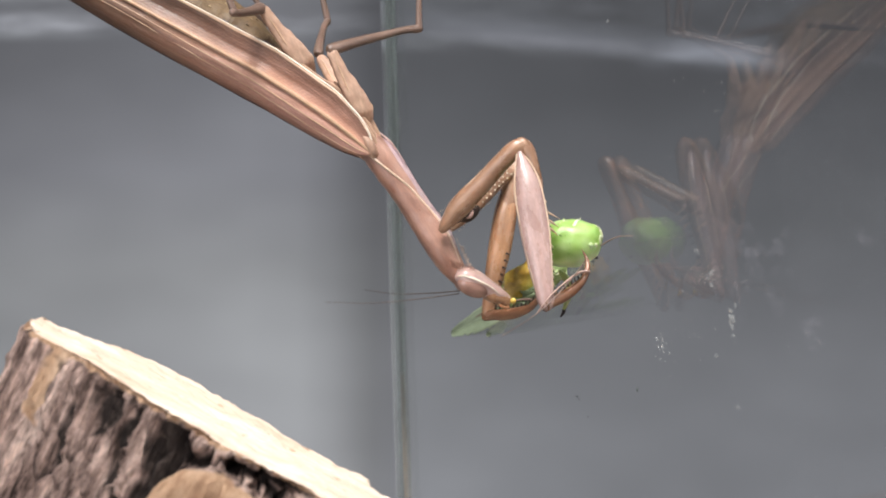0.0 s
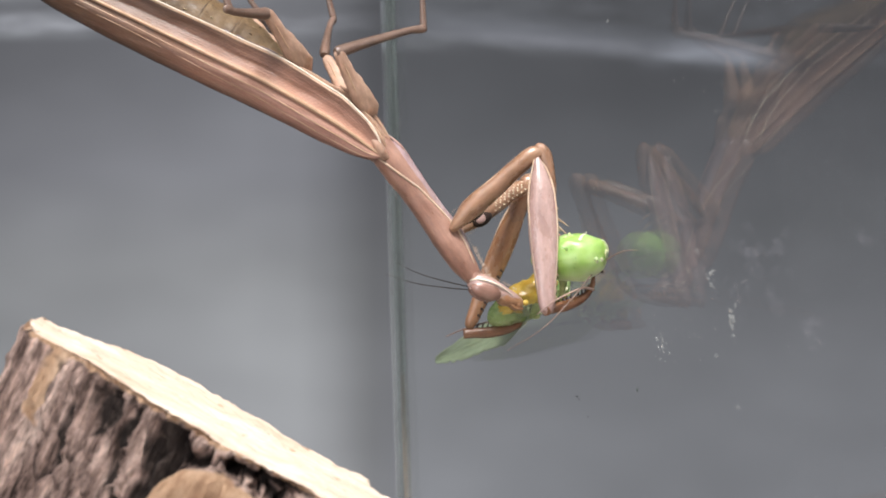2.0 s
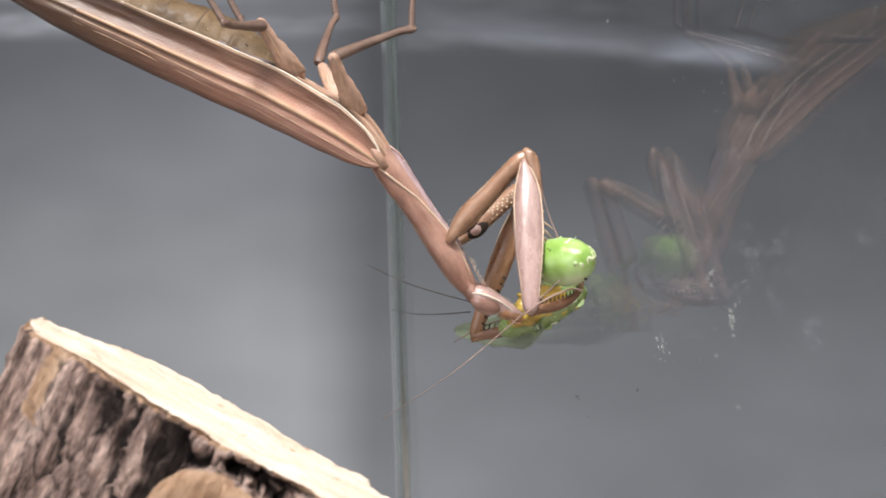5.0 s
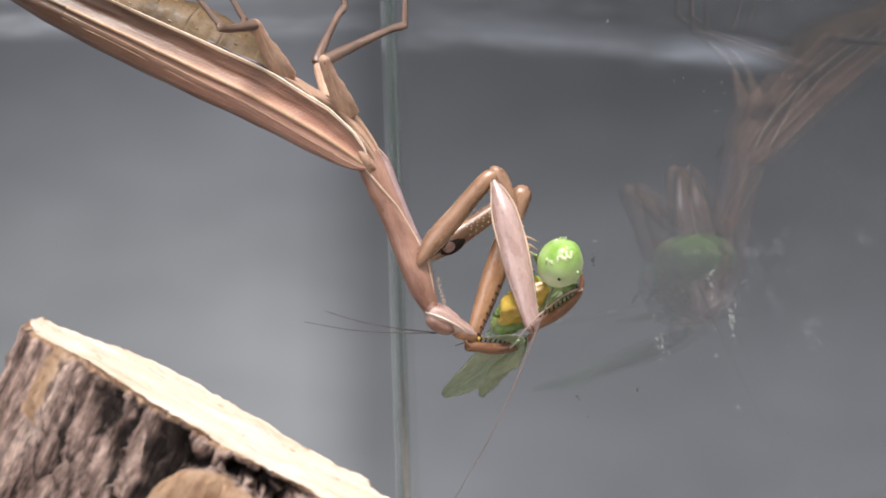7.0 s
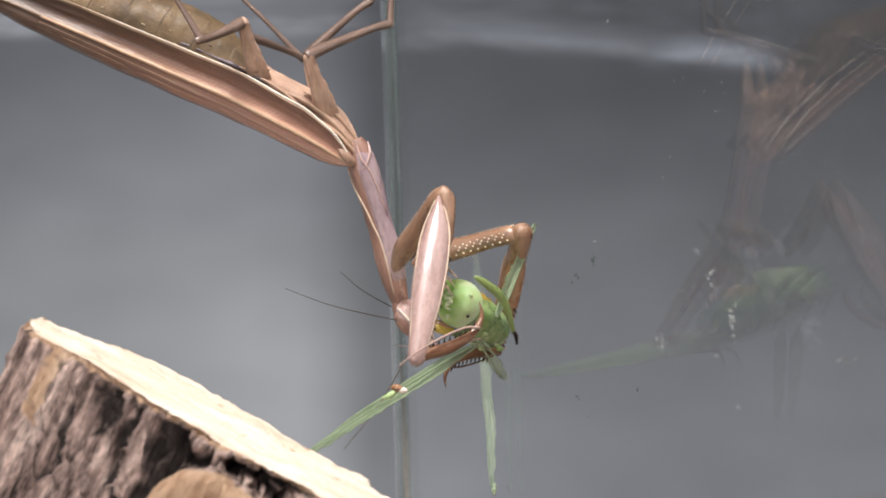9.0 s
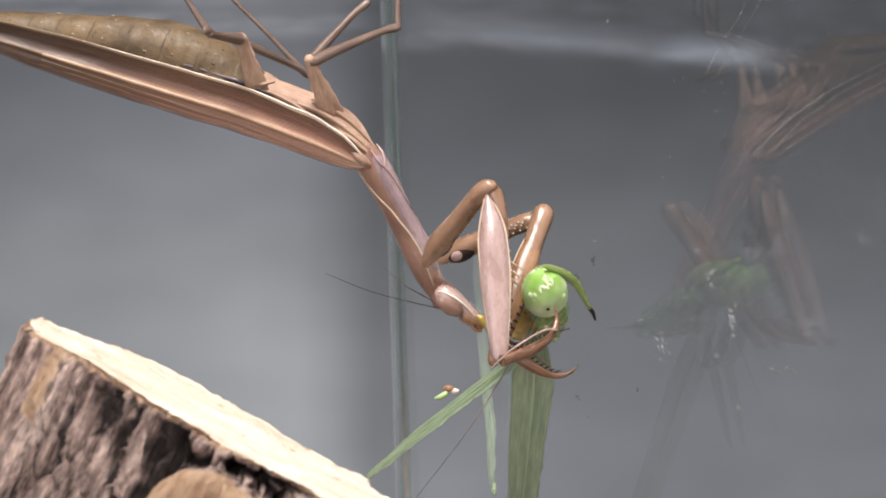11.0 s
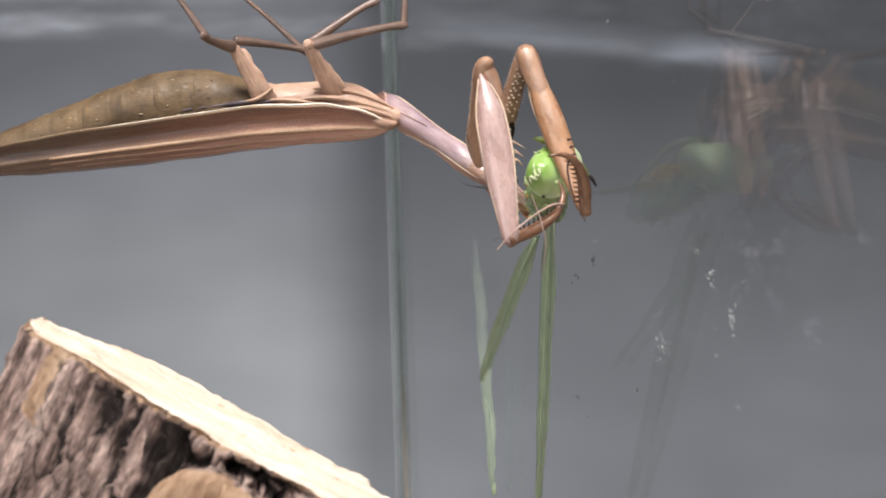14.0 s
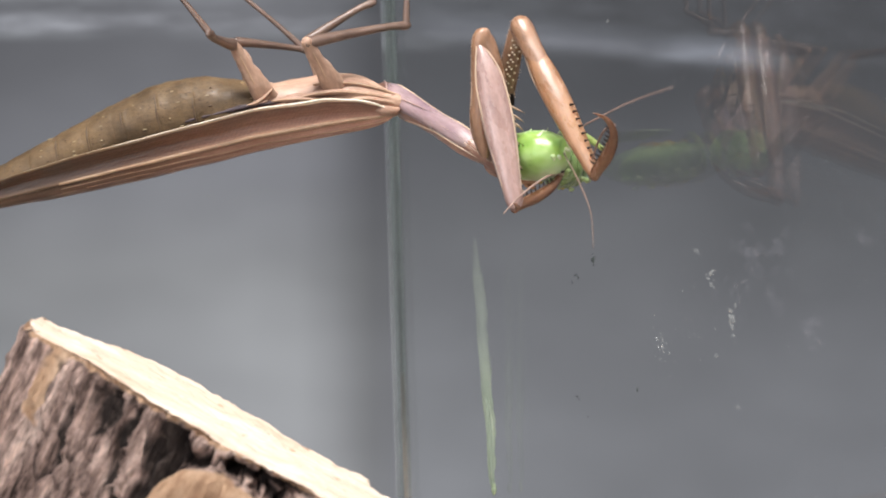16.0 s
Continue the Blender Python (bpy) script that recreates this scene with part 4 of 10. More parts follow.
# a pale ridge between the eyes, torn flakes round it and a ragged edge at the back
for y, z, a, b in ((15, 2, 8, 3), (18, -6, 7, 3), (8, 8, 4, 6), (2, 13, 6, 2.5), (7, 3, 3.5, 5), (-6, 21, 4, 4.5), (26, 5, 5, 2), (12, -3, 3, 5), (-10, 25, 5, 2)):
    r = math.hypot((y - 5) / 1.08, z)
    x = float(np.interp(r, [0, 4, 14, 24, 30.5, 37], [38, 37.6, 35, 29, 18, 2])) + 0.3
    bm = tube(bmesh.new(), [(-a, 0, 0, 0.6, 0.8), (-a * 0.5, 0.2, 1, 1.1, b * 0.8), (0, 0.4, 0, 1.3, b), (a * 0.6, 0.2, -1.5, 1.1, b * 0.6), (a, 0, -1, 0.6, 0.8)], 12, 3, 0.9)
    out = Vector((float(np.interp(r, [0, 14, 24, 32], [1, 0.9, 0.6, 0.2])), (y - 5) / 30, z / 30)).normalized()
    bm.transform(Matrix.Translation(Vector((x, y, z)) * K) @ out.to_track_quat("Y", "Z").to_matrix().to_4x4())
    part("torn_skin", bm, FLAKE, prey)
part("mouth", tube(bmesh.new(), [(-5, 0, 0, 1, 1), (-2, 1, 0, 2.2, 2.6), (2, -1, 1, 2.4, 3), (5, 0, 1, 1, 1)], 8, 3, 0.6), SPINE, prey, "small dark mouth").data.transform(Matrix.Translation(Vector((24, -27, -3)) * K))
for s in (-1, 1):
    part("eye", ball(bmesh.new(), (21, -5, s * 27.5), (4.5, 4.5, 4), 12), PALEGREEN, prey, "small pale bulging eye")
rnd = random.Random(5)
for i in range(8):
    a, x = rnd.uniform(0.35, 1.35), rnd.uniform(-34, 2)
    y, z = 39.5 * math.sin(a), 36 * math.cos(a)
    k = rnd.uniform(0.5, 1.2)
    bm = tube(bmesh.new(), [(-7 * k, 0, 0, 0.6, 1), (-2 * k, 0.5, 2 * k, 1.4, 5 * k), (4 * k, 1, -k, 1.4, 3.5 * k), (9 * k, 2.5 + 3 * rnd.random(), 0, 0.7, 0.8)], 8, 3, 0.9)
    bm.transform(Matrix.Translation(Vector((x, y, z)) * K) @ Matrix.Rotation(1.57 - a, 4, "X") @ Matrix.Rotation(rnd.uniform(-1.5, 1.5), 4, "Y"))
    part("shred", bm, (FLAKE, PALEGREEN, GREEN)[i % 3], prey)
bd = part("body", tube(bmesh.new(), [(-10, 0, 0, 22, 22), (15, 0, 0, 32, 32), (50, 0, 0, 34, 36), (90, 0, -2, 32, 36), (130, 0, -4, 26, 30), (160, 0, -4, 15, 18), (172, 0, -4, 5, 6)], 22, 6, 0.16), BODYGREEN, prey, "dark green torn body")
moving["pbody"] = bd
part("flesh", tube(bmesh.new(), [(14, -16, -4, 9, 9), (38, -24, -10, 19, 18), (70, -27, -13, 25, 26), (108, -24, -13, 24, 24), (146, -12, -9, 9, 9)], 26, 8, 0.4), GUT, bd, "wet yellow flesh")
rnd = random.Random(12)
for i in range(16):
    x, a = rnd.uniform(10, 140), rnd.uniform(0.15, 2.9)
    ry, rz = 30 * math.cos(a), 33 * math.sin(a)
    b = rnd.uniform(5, 10)
    part("torn_skin", tube(bmesh.new(), [(x - b, ry * 0.9, rz * 0.9, 2, 2), (x - b * 0.4, ry, rz + 1, b * 0.6, b * 0.5), (x + b * 0.5, ry * 1.04, rz * 1.03, b * 0.7, b * 0.4), (x + b * 1.2, ry, rz, 2, 2)], 10, 4, 0.8), (FLAKE, PALEGREEN, GUT, PALEGREEN)[i % 4], bd)
for i in range(12):
    x = 30 + 9.5 * i
    part("shred", along(bmesh.new(), [(x, -20, -18, 3.2), (x + 4, -27 - 5 * noise.noise(Vector((i, 1, 1))), -26, 2.6), (x + 9 * noise.noise(Vector((i, 7, 1))), -28, -33 - 8 * noise.noise(Vector((i, 5, 1))), 0.8)], 6, 3), (GUT, GREEN, DARKGREEN)[i % 3], bd)


def wing_blade(length, width, sag, seed, root=1.08, end=0.78):
    def surf(u, v, off):
        w = width * min(1, (u * 5 + 0.12)) ** 0.7 * (1 - max(0, (u - 0.55) / 0.47) ** 2.2) ** 0.5 if u < 0.995 else width * 0.05
        w *= root + (end - root) * u
        torn_edge = max(0.0, v - 0.6) * 2.5 * min(1, u * 3) * (6 * noise.noise(Vector((u * 22, seed, 4))) + 4 * abs(noise.noise(Vector((u * 60, seed, 9)))))
        z = (v - 0.5) * w + torn_edge + sag * math.sin(u * 2.2) + 3 * noise.noise(Vector((u * 6, seed, 1)))
        y = off + 5 * math.sin(v * math.pi) + 4 * noise.noise(Vector((u * 4, v * 3, seed))) + 0.22 * math.sin(v * 25)
        return (u * length, y, z)
    return blade(bmesh.new(), None, surf, 50, 12, 0.8)


moving["wa"] = part("wing", wing_blade(600, 78, 6, 1, 1.06, 0.46), LEAF, prey, "long leaf-green wing")
moving["wb"] = part("wing", wing_blade(440, 35, -8, 2), LEAF, prey, "long leaf-green wing")
moving["wc"] = part("wing", wing_blade(190, 26, 3, 3), LEAF, prey, "torn narrow green wing")
for key in ("wa", "wb"):
    L = 580 if key == "wa" else 420
    part("vein", along(bmesh.new(), [(4, -2, 0, 2.4), (L * 0.4, -3, 8 if key == "wa" else -6, 1.8), (L, -2, 6 if key == "wa" else -6, 0.6)], 5), LEAF, moving[key])
lg = part("leg", along(bmesh.new(), [(0, 0, 0, 2.5), (16, 0, 6, 6), (50, 0, 15, 7.5), (78, 0, 14, 6.5), (100, 0, 8, 5.2), (125, 0, 0, 3.6)], 8), OLIVE, prey, "green foreleg with dark foot")
part("foot", along(bmesh.new(), [(122, 0, 0, 3.2), (134, 0, -1, 3.6), (142, 0, -4, 2.8), (150, 0, -8, 1.8)], 6), SPINE, lg)
moving["pleg"] = lg
feeler("pant1", 430, THREAD, prey, 1.35, 12)
feeler("pant2", 216, PALEFEELER, prey, 1.4, 6)

torn = part("torn_wing", wing_blade(528, 26, 4, 5, 0.85), VEIL)
part("tip", along(bmesh.new(), [(508, 0, 6, 2), (518, 0, 5, 5), (527, 0, 4, 5), (533, 0, 4, 1.5)], 10), LEAF, torn, "pale yellowish torn end")
tagged(torn, "narrow translucent green torn wing strip hanging by the glass", "torn wing")
moving["torn"] = torn

stub = tagged(new("torn_scrap"), "torn scrap of the prey, pale with reddish flesh", "scrap")
part("skin", along(bmesh.new(), [(-12, 0, 2, 2), (-8, 0, 2, 4.5), (-2, 0, 0, 5.5), (4, 0, -3, 3)], 10), EDGE, stub)
part("flesh", along(bmesh.new(), [(-4, 1, -2, 3), (2, -2, -6, 6), (8, 0, -8, 5), (13, 0, -8, 2)], 10), AMBER, stub)
part("tip", along(bmesh.new(), [(5, 0, -3, 2), (13, -1, 1, 5), (22, 0, 3, 4.5), (32, 0, 2, 1)], 10), PALEGREEN, stub)
moving["scrap"] = stub

morsel = tagged(new("flesh_morsel"), "wet orange-yellow piece of flesh with a dark green tip", "morsel")
part("flesh", along(bmesh.new(), [(-34, 0, 3, 3), (-24, 2, 1, 8), (-8, -2, 0, 11), (8, 1, -2, 9), (20, 0, 0, 5)], 12), GUT, morsel)
part("shred", along(bmesh.new(), [(-20, -7, 4, 2), (-4, -10, 6, 4), (10, -8, 4, 2)], 8), AMBER, morsel)
part("tip", along(bmesh.new(), [(14, 0, 0, 4), (24, 1, -2, 7), (34, 0, 1, 5), (40, 0, 3, 1.5)], 10), DARKGREEN, morsel, "dark green torn tip")
moving["morsel"] = morsel


def motions():
    """Everything that moves, with its poses in its parent's space."""
    walk(moving["mantis"], [
        (0.0, pose(-0.01030, -0.00082, 0.09465, 0.0, 33.8, 0.0)),
        (0.5, pose(-0.00884, -0.00082, 0.09451, 0.0, 32.8, 0.0)),
        (1.0, pose(-0.00909, -0.00082, 0.09411, 0.0, 32.8, 0.0)),
        (1.5, pose(-0.00918, -0.00082, 0.09419, 2.0, 31.9, 0.0)),
        (2.0, pose(-0.00894, -0.00082, 0.09417, 2.0, 30.8, 0.0)),
        (2.5, pose(-0.00790, -0.00082, 0.09364, 3.0, 29.8, 0.0)),
        (3.0, pose(-0.00832, -0.00082, 0.09340, 4.0, 29.4, 0.0)),
        (3.5, pose(-0.00833, -0.00082, 0.09331, 5.0, 28.4, 0.0)),
        (4.0, pose(-0.00784, -0.00082, 0.09313, 5.0, 28.2, 0.0)),
        (6.5, pose(-0.01144, -0.00082, 0.09263, 10.0, 31.9, 0.0)),
        (7.0, pose(-0.01096, -0.00082, 0.09252, 11.0, 30.5, 0.0)),
        (7.1, pose(-0.01093, -0.00082, 0.09247, 11.2, 30.3, 0.0)),
        (7.3, pose(-0.01087, -0.00082, 0.09236, 11.6, 29.8, 0.0)),
        (7.4, pose(-0.01084, -0.00082, 0.09231, 11.8, 29.6, 0.0)),
        (7.5, pose(-0.01081, -0.00082, 0.09226, 12.0, 29.4, 0.0)),
        (7.7, pose(-0.01145, -0.00082, 0.09218, 12.7, 29.7, 0.0)),
        (7.8, pose(-0.01177, -0.00082, 0.09214, 13.0, 29.8, 0.0)),
        (7.9, pose(-0.01306, -0.00082, 0.09221, 13.5, 32.8, 0.0)),
        (8.0, pose(-0.01437, -0.00082, 0.09227, 14.0, 35.8, 0.0)),
        (8.1, pose(-0.01499, -0.00082, 0.09233, 15.0, 35.8, 0.0)),
        (8.2, pose(-0.01562, -0.00082, 0.09239, 16.0, 35.8, 0.0)),
        (8.5, pose(-0.01491, -0.00082, 0.09365, 22.0, 32.8, 0.0)),
        (9.0, pose(-0.01381, -0.00082, 0.09300, 25.0, 28.4, 0.0)),
        (11.5, pose(-0.01068, -0.00082, 0.09249, 28.0, 20.9, 0.0)),
        (12.0, pose(-0.00938, -0.00082, 0.09227, 27.0, 19.3, 0.0)),
        (12.5, pose(-0.00810, -0.00082, 0.09163, 26.0, 17.4, 0.0)),
        (13.0, pose(-0.00786, -0.00082, 0.09138, 26.0, 17.4, 0.0)),
        (13.4, pose(-0.00731, -0.00082, 0.08918, 26.0, 18.3, 0.0)),
        (13.5, pose(-0.00718, -0.00082, 0.08972, 26.3, 16.9, 0.0)),
        (13.7, pose(-0.00690, -0.00082, 0.09081, 27.0, 13.8, 0.0)),
        (13.8, pose(-0.00881, -0.00082, 0.09783, 30.0, -0.0, 0.0)),
        (14.0, pose(-0.00785, -0.00082, 0.09761, 32.0, -2.4, 0.0)),
        (14.2, pose(-0.00793, -0.00082, 0.09816, 34.0, -3.7, 0.0)),
        (14.5, pose(-0.00765, -0.00082, 0.09855, 36.0, -5.4, 0.0)),
        (15.0, pose(-0.00764, -0.00082, 0.09879, 36.0, -5.9, 0.0)),
        (15.3, pose(-0.00755, -0.00082, 0.09854, 36.0, -5.9, 0.0)),
        (15.4, pose(-0.00759, -0.00082, 0.09895, 36.0, -6.0, 0.0)),
        (15.5, pose(-0.00762, -0.00082, 0.09935, 36.0, -6.9, 0.0)),
        (16.0, pose(-0.00721, -0.00082, 0.09939, 36.0, -8.9, 0.0)),
    ])
    walk(moving["pronotum"], [
        (0.0, pose(0.00066, 0.00303, 0.00052, -27.0, 22.8, -7.2)),
        (0.5, pose(0.00068, 0.00303, 0.00053, -26.0, 17.4, -7.1)),
        (1.0, pose(0.00068, 0.00303, 0.00052, -25.6, 16.9, -5.2)),
        (1.5, pose(0.00069, 0.00304, 0.00041, -26.2, 23.2, -0.9)),
        (2.0, pose(0.00070, 0.00304, 0.00041, -26.2, 24.0, -0.9)),
        (2.5, pose(0.00073, 0.00304, 0.00036, -30.1, 21.0, -8.9)),
        (3.0, pose(0.00073, 0.00303, 0.00030, -31.6, 22.5, -9.4)),
        (3.5, pose(0.00074, 0.00303, 0.00025, -29.4, 22.1, -2.0)),
        (4.0, pose(0.00075, 0.00303, 0.00025, -29.5, 22.5, -2.1)),
        (6.5, pose(0.00068, 0.00298, -0.00003, -39.6, 35.2, -7.2)),
        (7.0, pose(0.00070, 0.00297, -0.00008, -41.7, 36.5, -8.3)),
        (7.1, pose(0.00070, 0.00297, -0.00009, -42.4, 36.5, -8.5)),
        (7.3, pose(0.00071, 0.00296, -0.00011, -43.7, 36.6, -8.8)),
        (7.4, pose(0.00071, 0.00295, -0.00012, -44.4, 36.6, -8.9)),
        (7.5, pose(0.00072, 0.00295, -0.00013, -45.1, 36.6, -9.1)),
        (7.7, pose(0.00071, 0.00294, -0.00017, -46.4, 35.6, -9.2)),
        (7.8, pose(0.00070, 0.00293, -0.00019, -47.1, 35.1, -9.3)),
        (7.9, pose(0.00066, 0.00292, -0.00022, -48.9, 38.4, -11.0)),
        (8.0, pose(0.00063, 0.00290, -0.00025, -50.3, 41.9, -12.1)),
        (8.1, pose(0.00062, 0.00288, -0.00030, -29.6, 45.2, -4.5)),
        (8.2, pose(0.00116, 0.00321, 0.00086, -33.6, 40.2, -31.8)),
        (8.5, pose(0.00126, 0.00315, 0.00056, 9.3, 27.7, -38.9)),
        (9.0, pose(0.00141, 0.00309, 0.00038, 24.8, 44.5, -18.3)),
        (11.5, pose(0.00098, 0.00271, -0.00036, -12.5, 41.6, -10.7)),
        (12.0, pose(0.00102, 0.00274, -0.00033, -36.2, 36.4, -8.3)),
        (12.5, pose(0.00107, 0.00276, -0.00030, -46.5, 42.8, -5.4)),
        (13.0, pose(0.00107, 0.00276, -0.00030, -54.4, 38.8, -17.0)),
        (13.4, pose(0.00107, 0.00275, -0.00032, -48.1, 40.3, -6.9)),
        (13.5, pose(0.00110, 0.00274, -0.00033, -32.6, 40.5, -5.2)),
        (13.7, pose(0.00115, 0.00271, -0.00037, -1.9, 40.4, -2.0)),
        (13.8, pose(0.00106, 0.00692, -0.00038, 17.6, 5.6, -53.0)),
        (14.0, pose(0.00102, 0.00704, -0.00029, 30.1, 9.4, -51.3)),
        (14.2, pose(0.00112, 0.00699, -0.00048, 27.3, 9.4, -52.6)),
        (14.5, pose(0.00131, 0.00690, -0.00069, 24.8, 7.9, -54.6)),
        (15.0, pose(0.00131, 0.00686, -0.00076, 24.8, 5.5, -56.1)),
        (15.3, pose(0.00119, 0.00681, -0.00082, 25.1, 5.0, -56.0)),
        (15.4, pose(0.00112, 0.00679, -0.00084, 25.7, 3.4, -56.0)),
        (15.5, pose(0.00111, 0.00678, -0.00085, 26.0, 2.3, -56.4)),
        (16.0, pose(0.00107, 0.00675, -0.00091, 24.6, 3.3, -57.8)),
    ])
    walk(moving["head"], [
        (0.0, pose(0.02152, -0.00147, -0.00831, 6.7, -10.3, 7.1)),
        (0.5, pose(0.02151, -0.00197, -0.00588, 8.2, 1.6, 6.8)),
        (1.0, pose(0.02233, 0.00108, -0.00617, 4.9, -1.2, 7.2)),
        (1.5, pose(0.02246, 0.00271, -0.00881, -1.9, 0.8, 7.1)),
        (2.0, pose(0.02170, 0.00268, -0.00979, -11.5, -10.8, 7.9)),
        (2.5, pose(0.02223, -0.00100, -0.00873, -14.0, -19.4, 9.3)),
        (3.0, pose(0.02203, -0.00262, -0.01112, -14.5, -17.0, 8.9)),
        (3.5, pose(0.02177, 0.00225, -0.00863, -6.1, -7.6, 8.4)),
        (4.0, pose(0.02201, 0.00226, -0.00858, -5.9, -6.9, 7.7)),
        (6.5, pose(0.01998, 0.00044, -0.01449, 4.5, -3.5, 6.8)),
        (7.0, pose(0.01914, 0.00018, -0.01445, 6.6, -2.8, 6.9)),
        (7.1, pose(0.01924, 0.00012, -0.01446, 6.6, -4.7, 7.5)),
        (7.3, pose(0.01945, 0.00001, -0.01449, 6.4, -8.4, 8.6)),
        (7.4, pose(0.01956, -0.00005, -0.01451, 6.3, -10.3, 9.2)),
        (7.5, pose(0.01967, -0.00011, -0.01453, 6.1, -12.4, 9.9)),
        (7.7, pose(0.01959, -0.00021, -0.01417, 5.9, -9.7, 9.1)),
        (7.8, pose(0.01955, -0.00026, -0.01399, 5.8, -8.3, 8.7)),
        (7.9, pose(0.01842, -0.00068, -0.01522, 12.1, 5.9, 5.5)),
        (8.0, pose(0.01749, -0.00116, -0.01657, 17.3, 19.4, 1.8)),
        (8.1, pose(0.01635, -0.00152, -0.01672, 16.3, 21.3, 0.9)),
        (8.2, pose(0.01531, -0.00583, -0.01542, 15.2, 23.2, -0.1)),
        (8.5, pose(0.01696, -0.00615, -0.01126, 8.9, 15.6, 0.6)),
        (9.0, pose(0.01746, -0.00410, -0.01505, 5.6, 23.1, -3.6)),
        (11.5, pose(0.01813, -0.00399, -0.01296, -27.4, 13.0, 0.0)),
        (12.0, pose(0.01998, -0.00371, -0.01299, 16.1, 16.9, 0.4)),
        (12.5, pose(0.01842, -0.00392, -0.01401, 16.8, 13.2, 1.0)),
        (13.0, pose(0.01871, -0.00452, -0.01525, 14.3, 35.5, -11.6)),
        (13.4, pose(0.01867, -0.00410, -0.01439, -0.5, 21.9, -3.6)),
        (13.5, pose(0.01863, -0.00391, -0.01378, -2.2, 17.9, -1.3)),
        (13.7, pose(0.01867, -0.00352, -0.01262, -6.4, 8.3, 4.0)),
        (13.8, pose(0.01491, -0.00493, -0.00585, -14.7, 42.4, -19.6)),
        (14.0, pose(0.01525, -0.00438, -0.00743, -14.2, 33.6, -14.3)),
        (14.2, pose(0.01513, -0.00493, -0.00793, -15.1, 29.7, -11.9)),
        (14.5, pose(0.01483, -0.00574, -0.00780, -17.5, 30.1, -13.6)),
        (15.0, pose(0.01430, -0.00607, -0.00682, -17.1, 28.2, -12.1)),
        (15.3, pose(0.01420, -0.00613, -0.00668, -17.6, 29.7, -13.6)),
        (15.4, pose(0.01422, -0.00617, -0.00609, -17.3, 29.5, -13.0)),
        (15.5, pose(0.01412, -0.00630, -0.00566, -17.3, 29.8, -13.0)),
        (16.0, pose(0.01341, -0.00657, -0.00604, -17.6, 30.0, -13.8)),
    ])
    walk(moving["coxa1"], [
        (0.0, pose(0.01503, -0.00193, -0.00358, 35.1, -76.7, -35.8)),
        (0.5, pose(0.01517, -0.00227, -0.00210, 18.1, -68.4, -19.4)),
        (1.0, pose(0.01518, -0.00014, -0.00200, 6.0, -67.9, -6.4)),
        (1.5, pose(0.01539, 0.00109, -0.00350, 16.8, -71.5, -18.3)),
        (2.0, pose(0.01474, 0.00109, -0.00369, -6.2, -71.1, 5.9)),
        (2.5, pose(0.01468, -0.00144, -0.00304, 14.6, -69.4, -16.7)),
        (3.0, pose(0.01492, -0.00244, -0.00359, -10.2, -66.8, 9.4)),
        (3.5, pose(0.01587, 0.00090, -0.00342, 11.4, -70.1, -13.9)),
        (4.0, pose(0.01525, 0.00090, -0.00337, -7.3, -70.1, 5.9)),
        (6.5, pose(0.01395, -0.00020, -0.00770, -58.8, -78.3, 58.2)),
        (7.0, pose(0.01364, -0.00041, -0.00806, -45.0, -74.3, 43.9)),
        (7.1, pose(0.01363, -0.00042, -0.00794, -38.0, -75.1, 36.6)),
        (7.3, pose(0.01360, -0.00044, -0.00771, -22.3, -75.8, 20.2)),
        (7.4, pose(0.01359, -0.00045, -0.00760, -14.2, -75.8, 11.7)),
        (7.5, pose(0.01358, -0.00046, -0.00749, -7.1, -75.5, 4.2)),
        (7.7, pose(0.01365, -0.00036, -0.00664, 16.3, -72.8, -20.9)),
        (7.8, pose(0.01368, -0.00031, -0.00622, 24.7, -70.6, -30.2)),
        (7.9, pose(0.01275, -0.00071, -0.00759, -4.8, -77.8, 2.0)),
        (8.0, pose(0.01203, -0.00115, -0.00906, -64.4, -74.4, 63.6)),
        (8.1, pose(0.01164, -0.00357, -0.00791, -67.0, -77.6, 66.2)),
        (8.2, pose(0.01141, -0.00875, -0.00578, 2.8, -86.6, -3.8)),
        (8.5, pose(0.01273, -0.01443, -0.00405, 65.3, -71.8, -69.4)),
        (9.0, pose(0.01345, -0.01231, -0.00513, 68.6, -71.5, -72.8)),
        (11.5, pose(0.01402, -0.00642, -0.00671, -4.4, -72.0, -5.3)),
        (12.0, pose(0.01478, -0.00283, -0.00731, -2.4, -80.1, -2.6)),
        (12.5, pose(0.01367, -0.00281, -0.00762, -21.7, -72.5, 14.5)),
        (13.0, pose(0.01420, -0.00312, -0.00826, -46.8, -71.1, 42.0)),
        (13.4, pose(0.01396, -0.00263, -0.00725, -60.7, -77.8, 58.3)),
        (13.5, pose(0.01396, -0.00271, -0.00729, -69.5, -79.6, 68.0)),
        (13.7, pose(0.01395, -0.00290, -0.00742, -94.7, -78.7, 95.1)),
        (13.8, pose(0.01365, -0.01351, -0.00017, -139.9, -63.6, 148.9)),
        (14.0, pose(0.01273, -0.01222, 0.00035, 51.7, -80.6, -55.7)),
        (14.2, pose(0.01236, -0.01293, -0.00043, -100.9, -55.3, 103.2)),
        (14.5, pose(0.01214, -0.01314, 0.00026, -80.1, -71.5, 78.3)),
        (15.0, pose(0.01177, -0.01388, 0.00026, -85.6, -53.9, 84.6)),
        (15.3, pose(0.01175, -0.01391, 0.00037, -81.2, -53.5, 79.0)),
        (15.4, pose(0.01178, -0.01404, 0.00064, -84.5, -53.8, 83.1)),
        (15.5, pose(0.01169, -0.01424, 0.00078, -86.7, -54.0, 85.9)),
        (16.0, pose(0.01201, -0.01448, 0.00044, -74.2, -62.0, 70.6)),
    ])
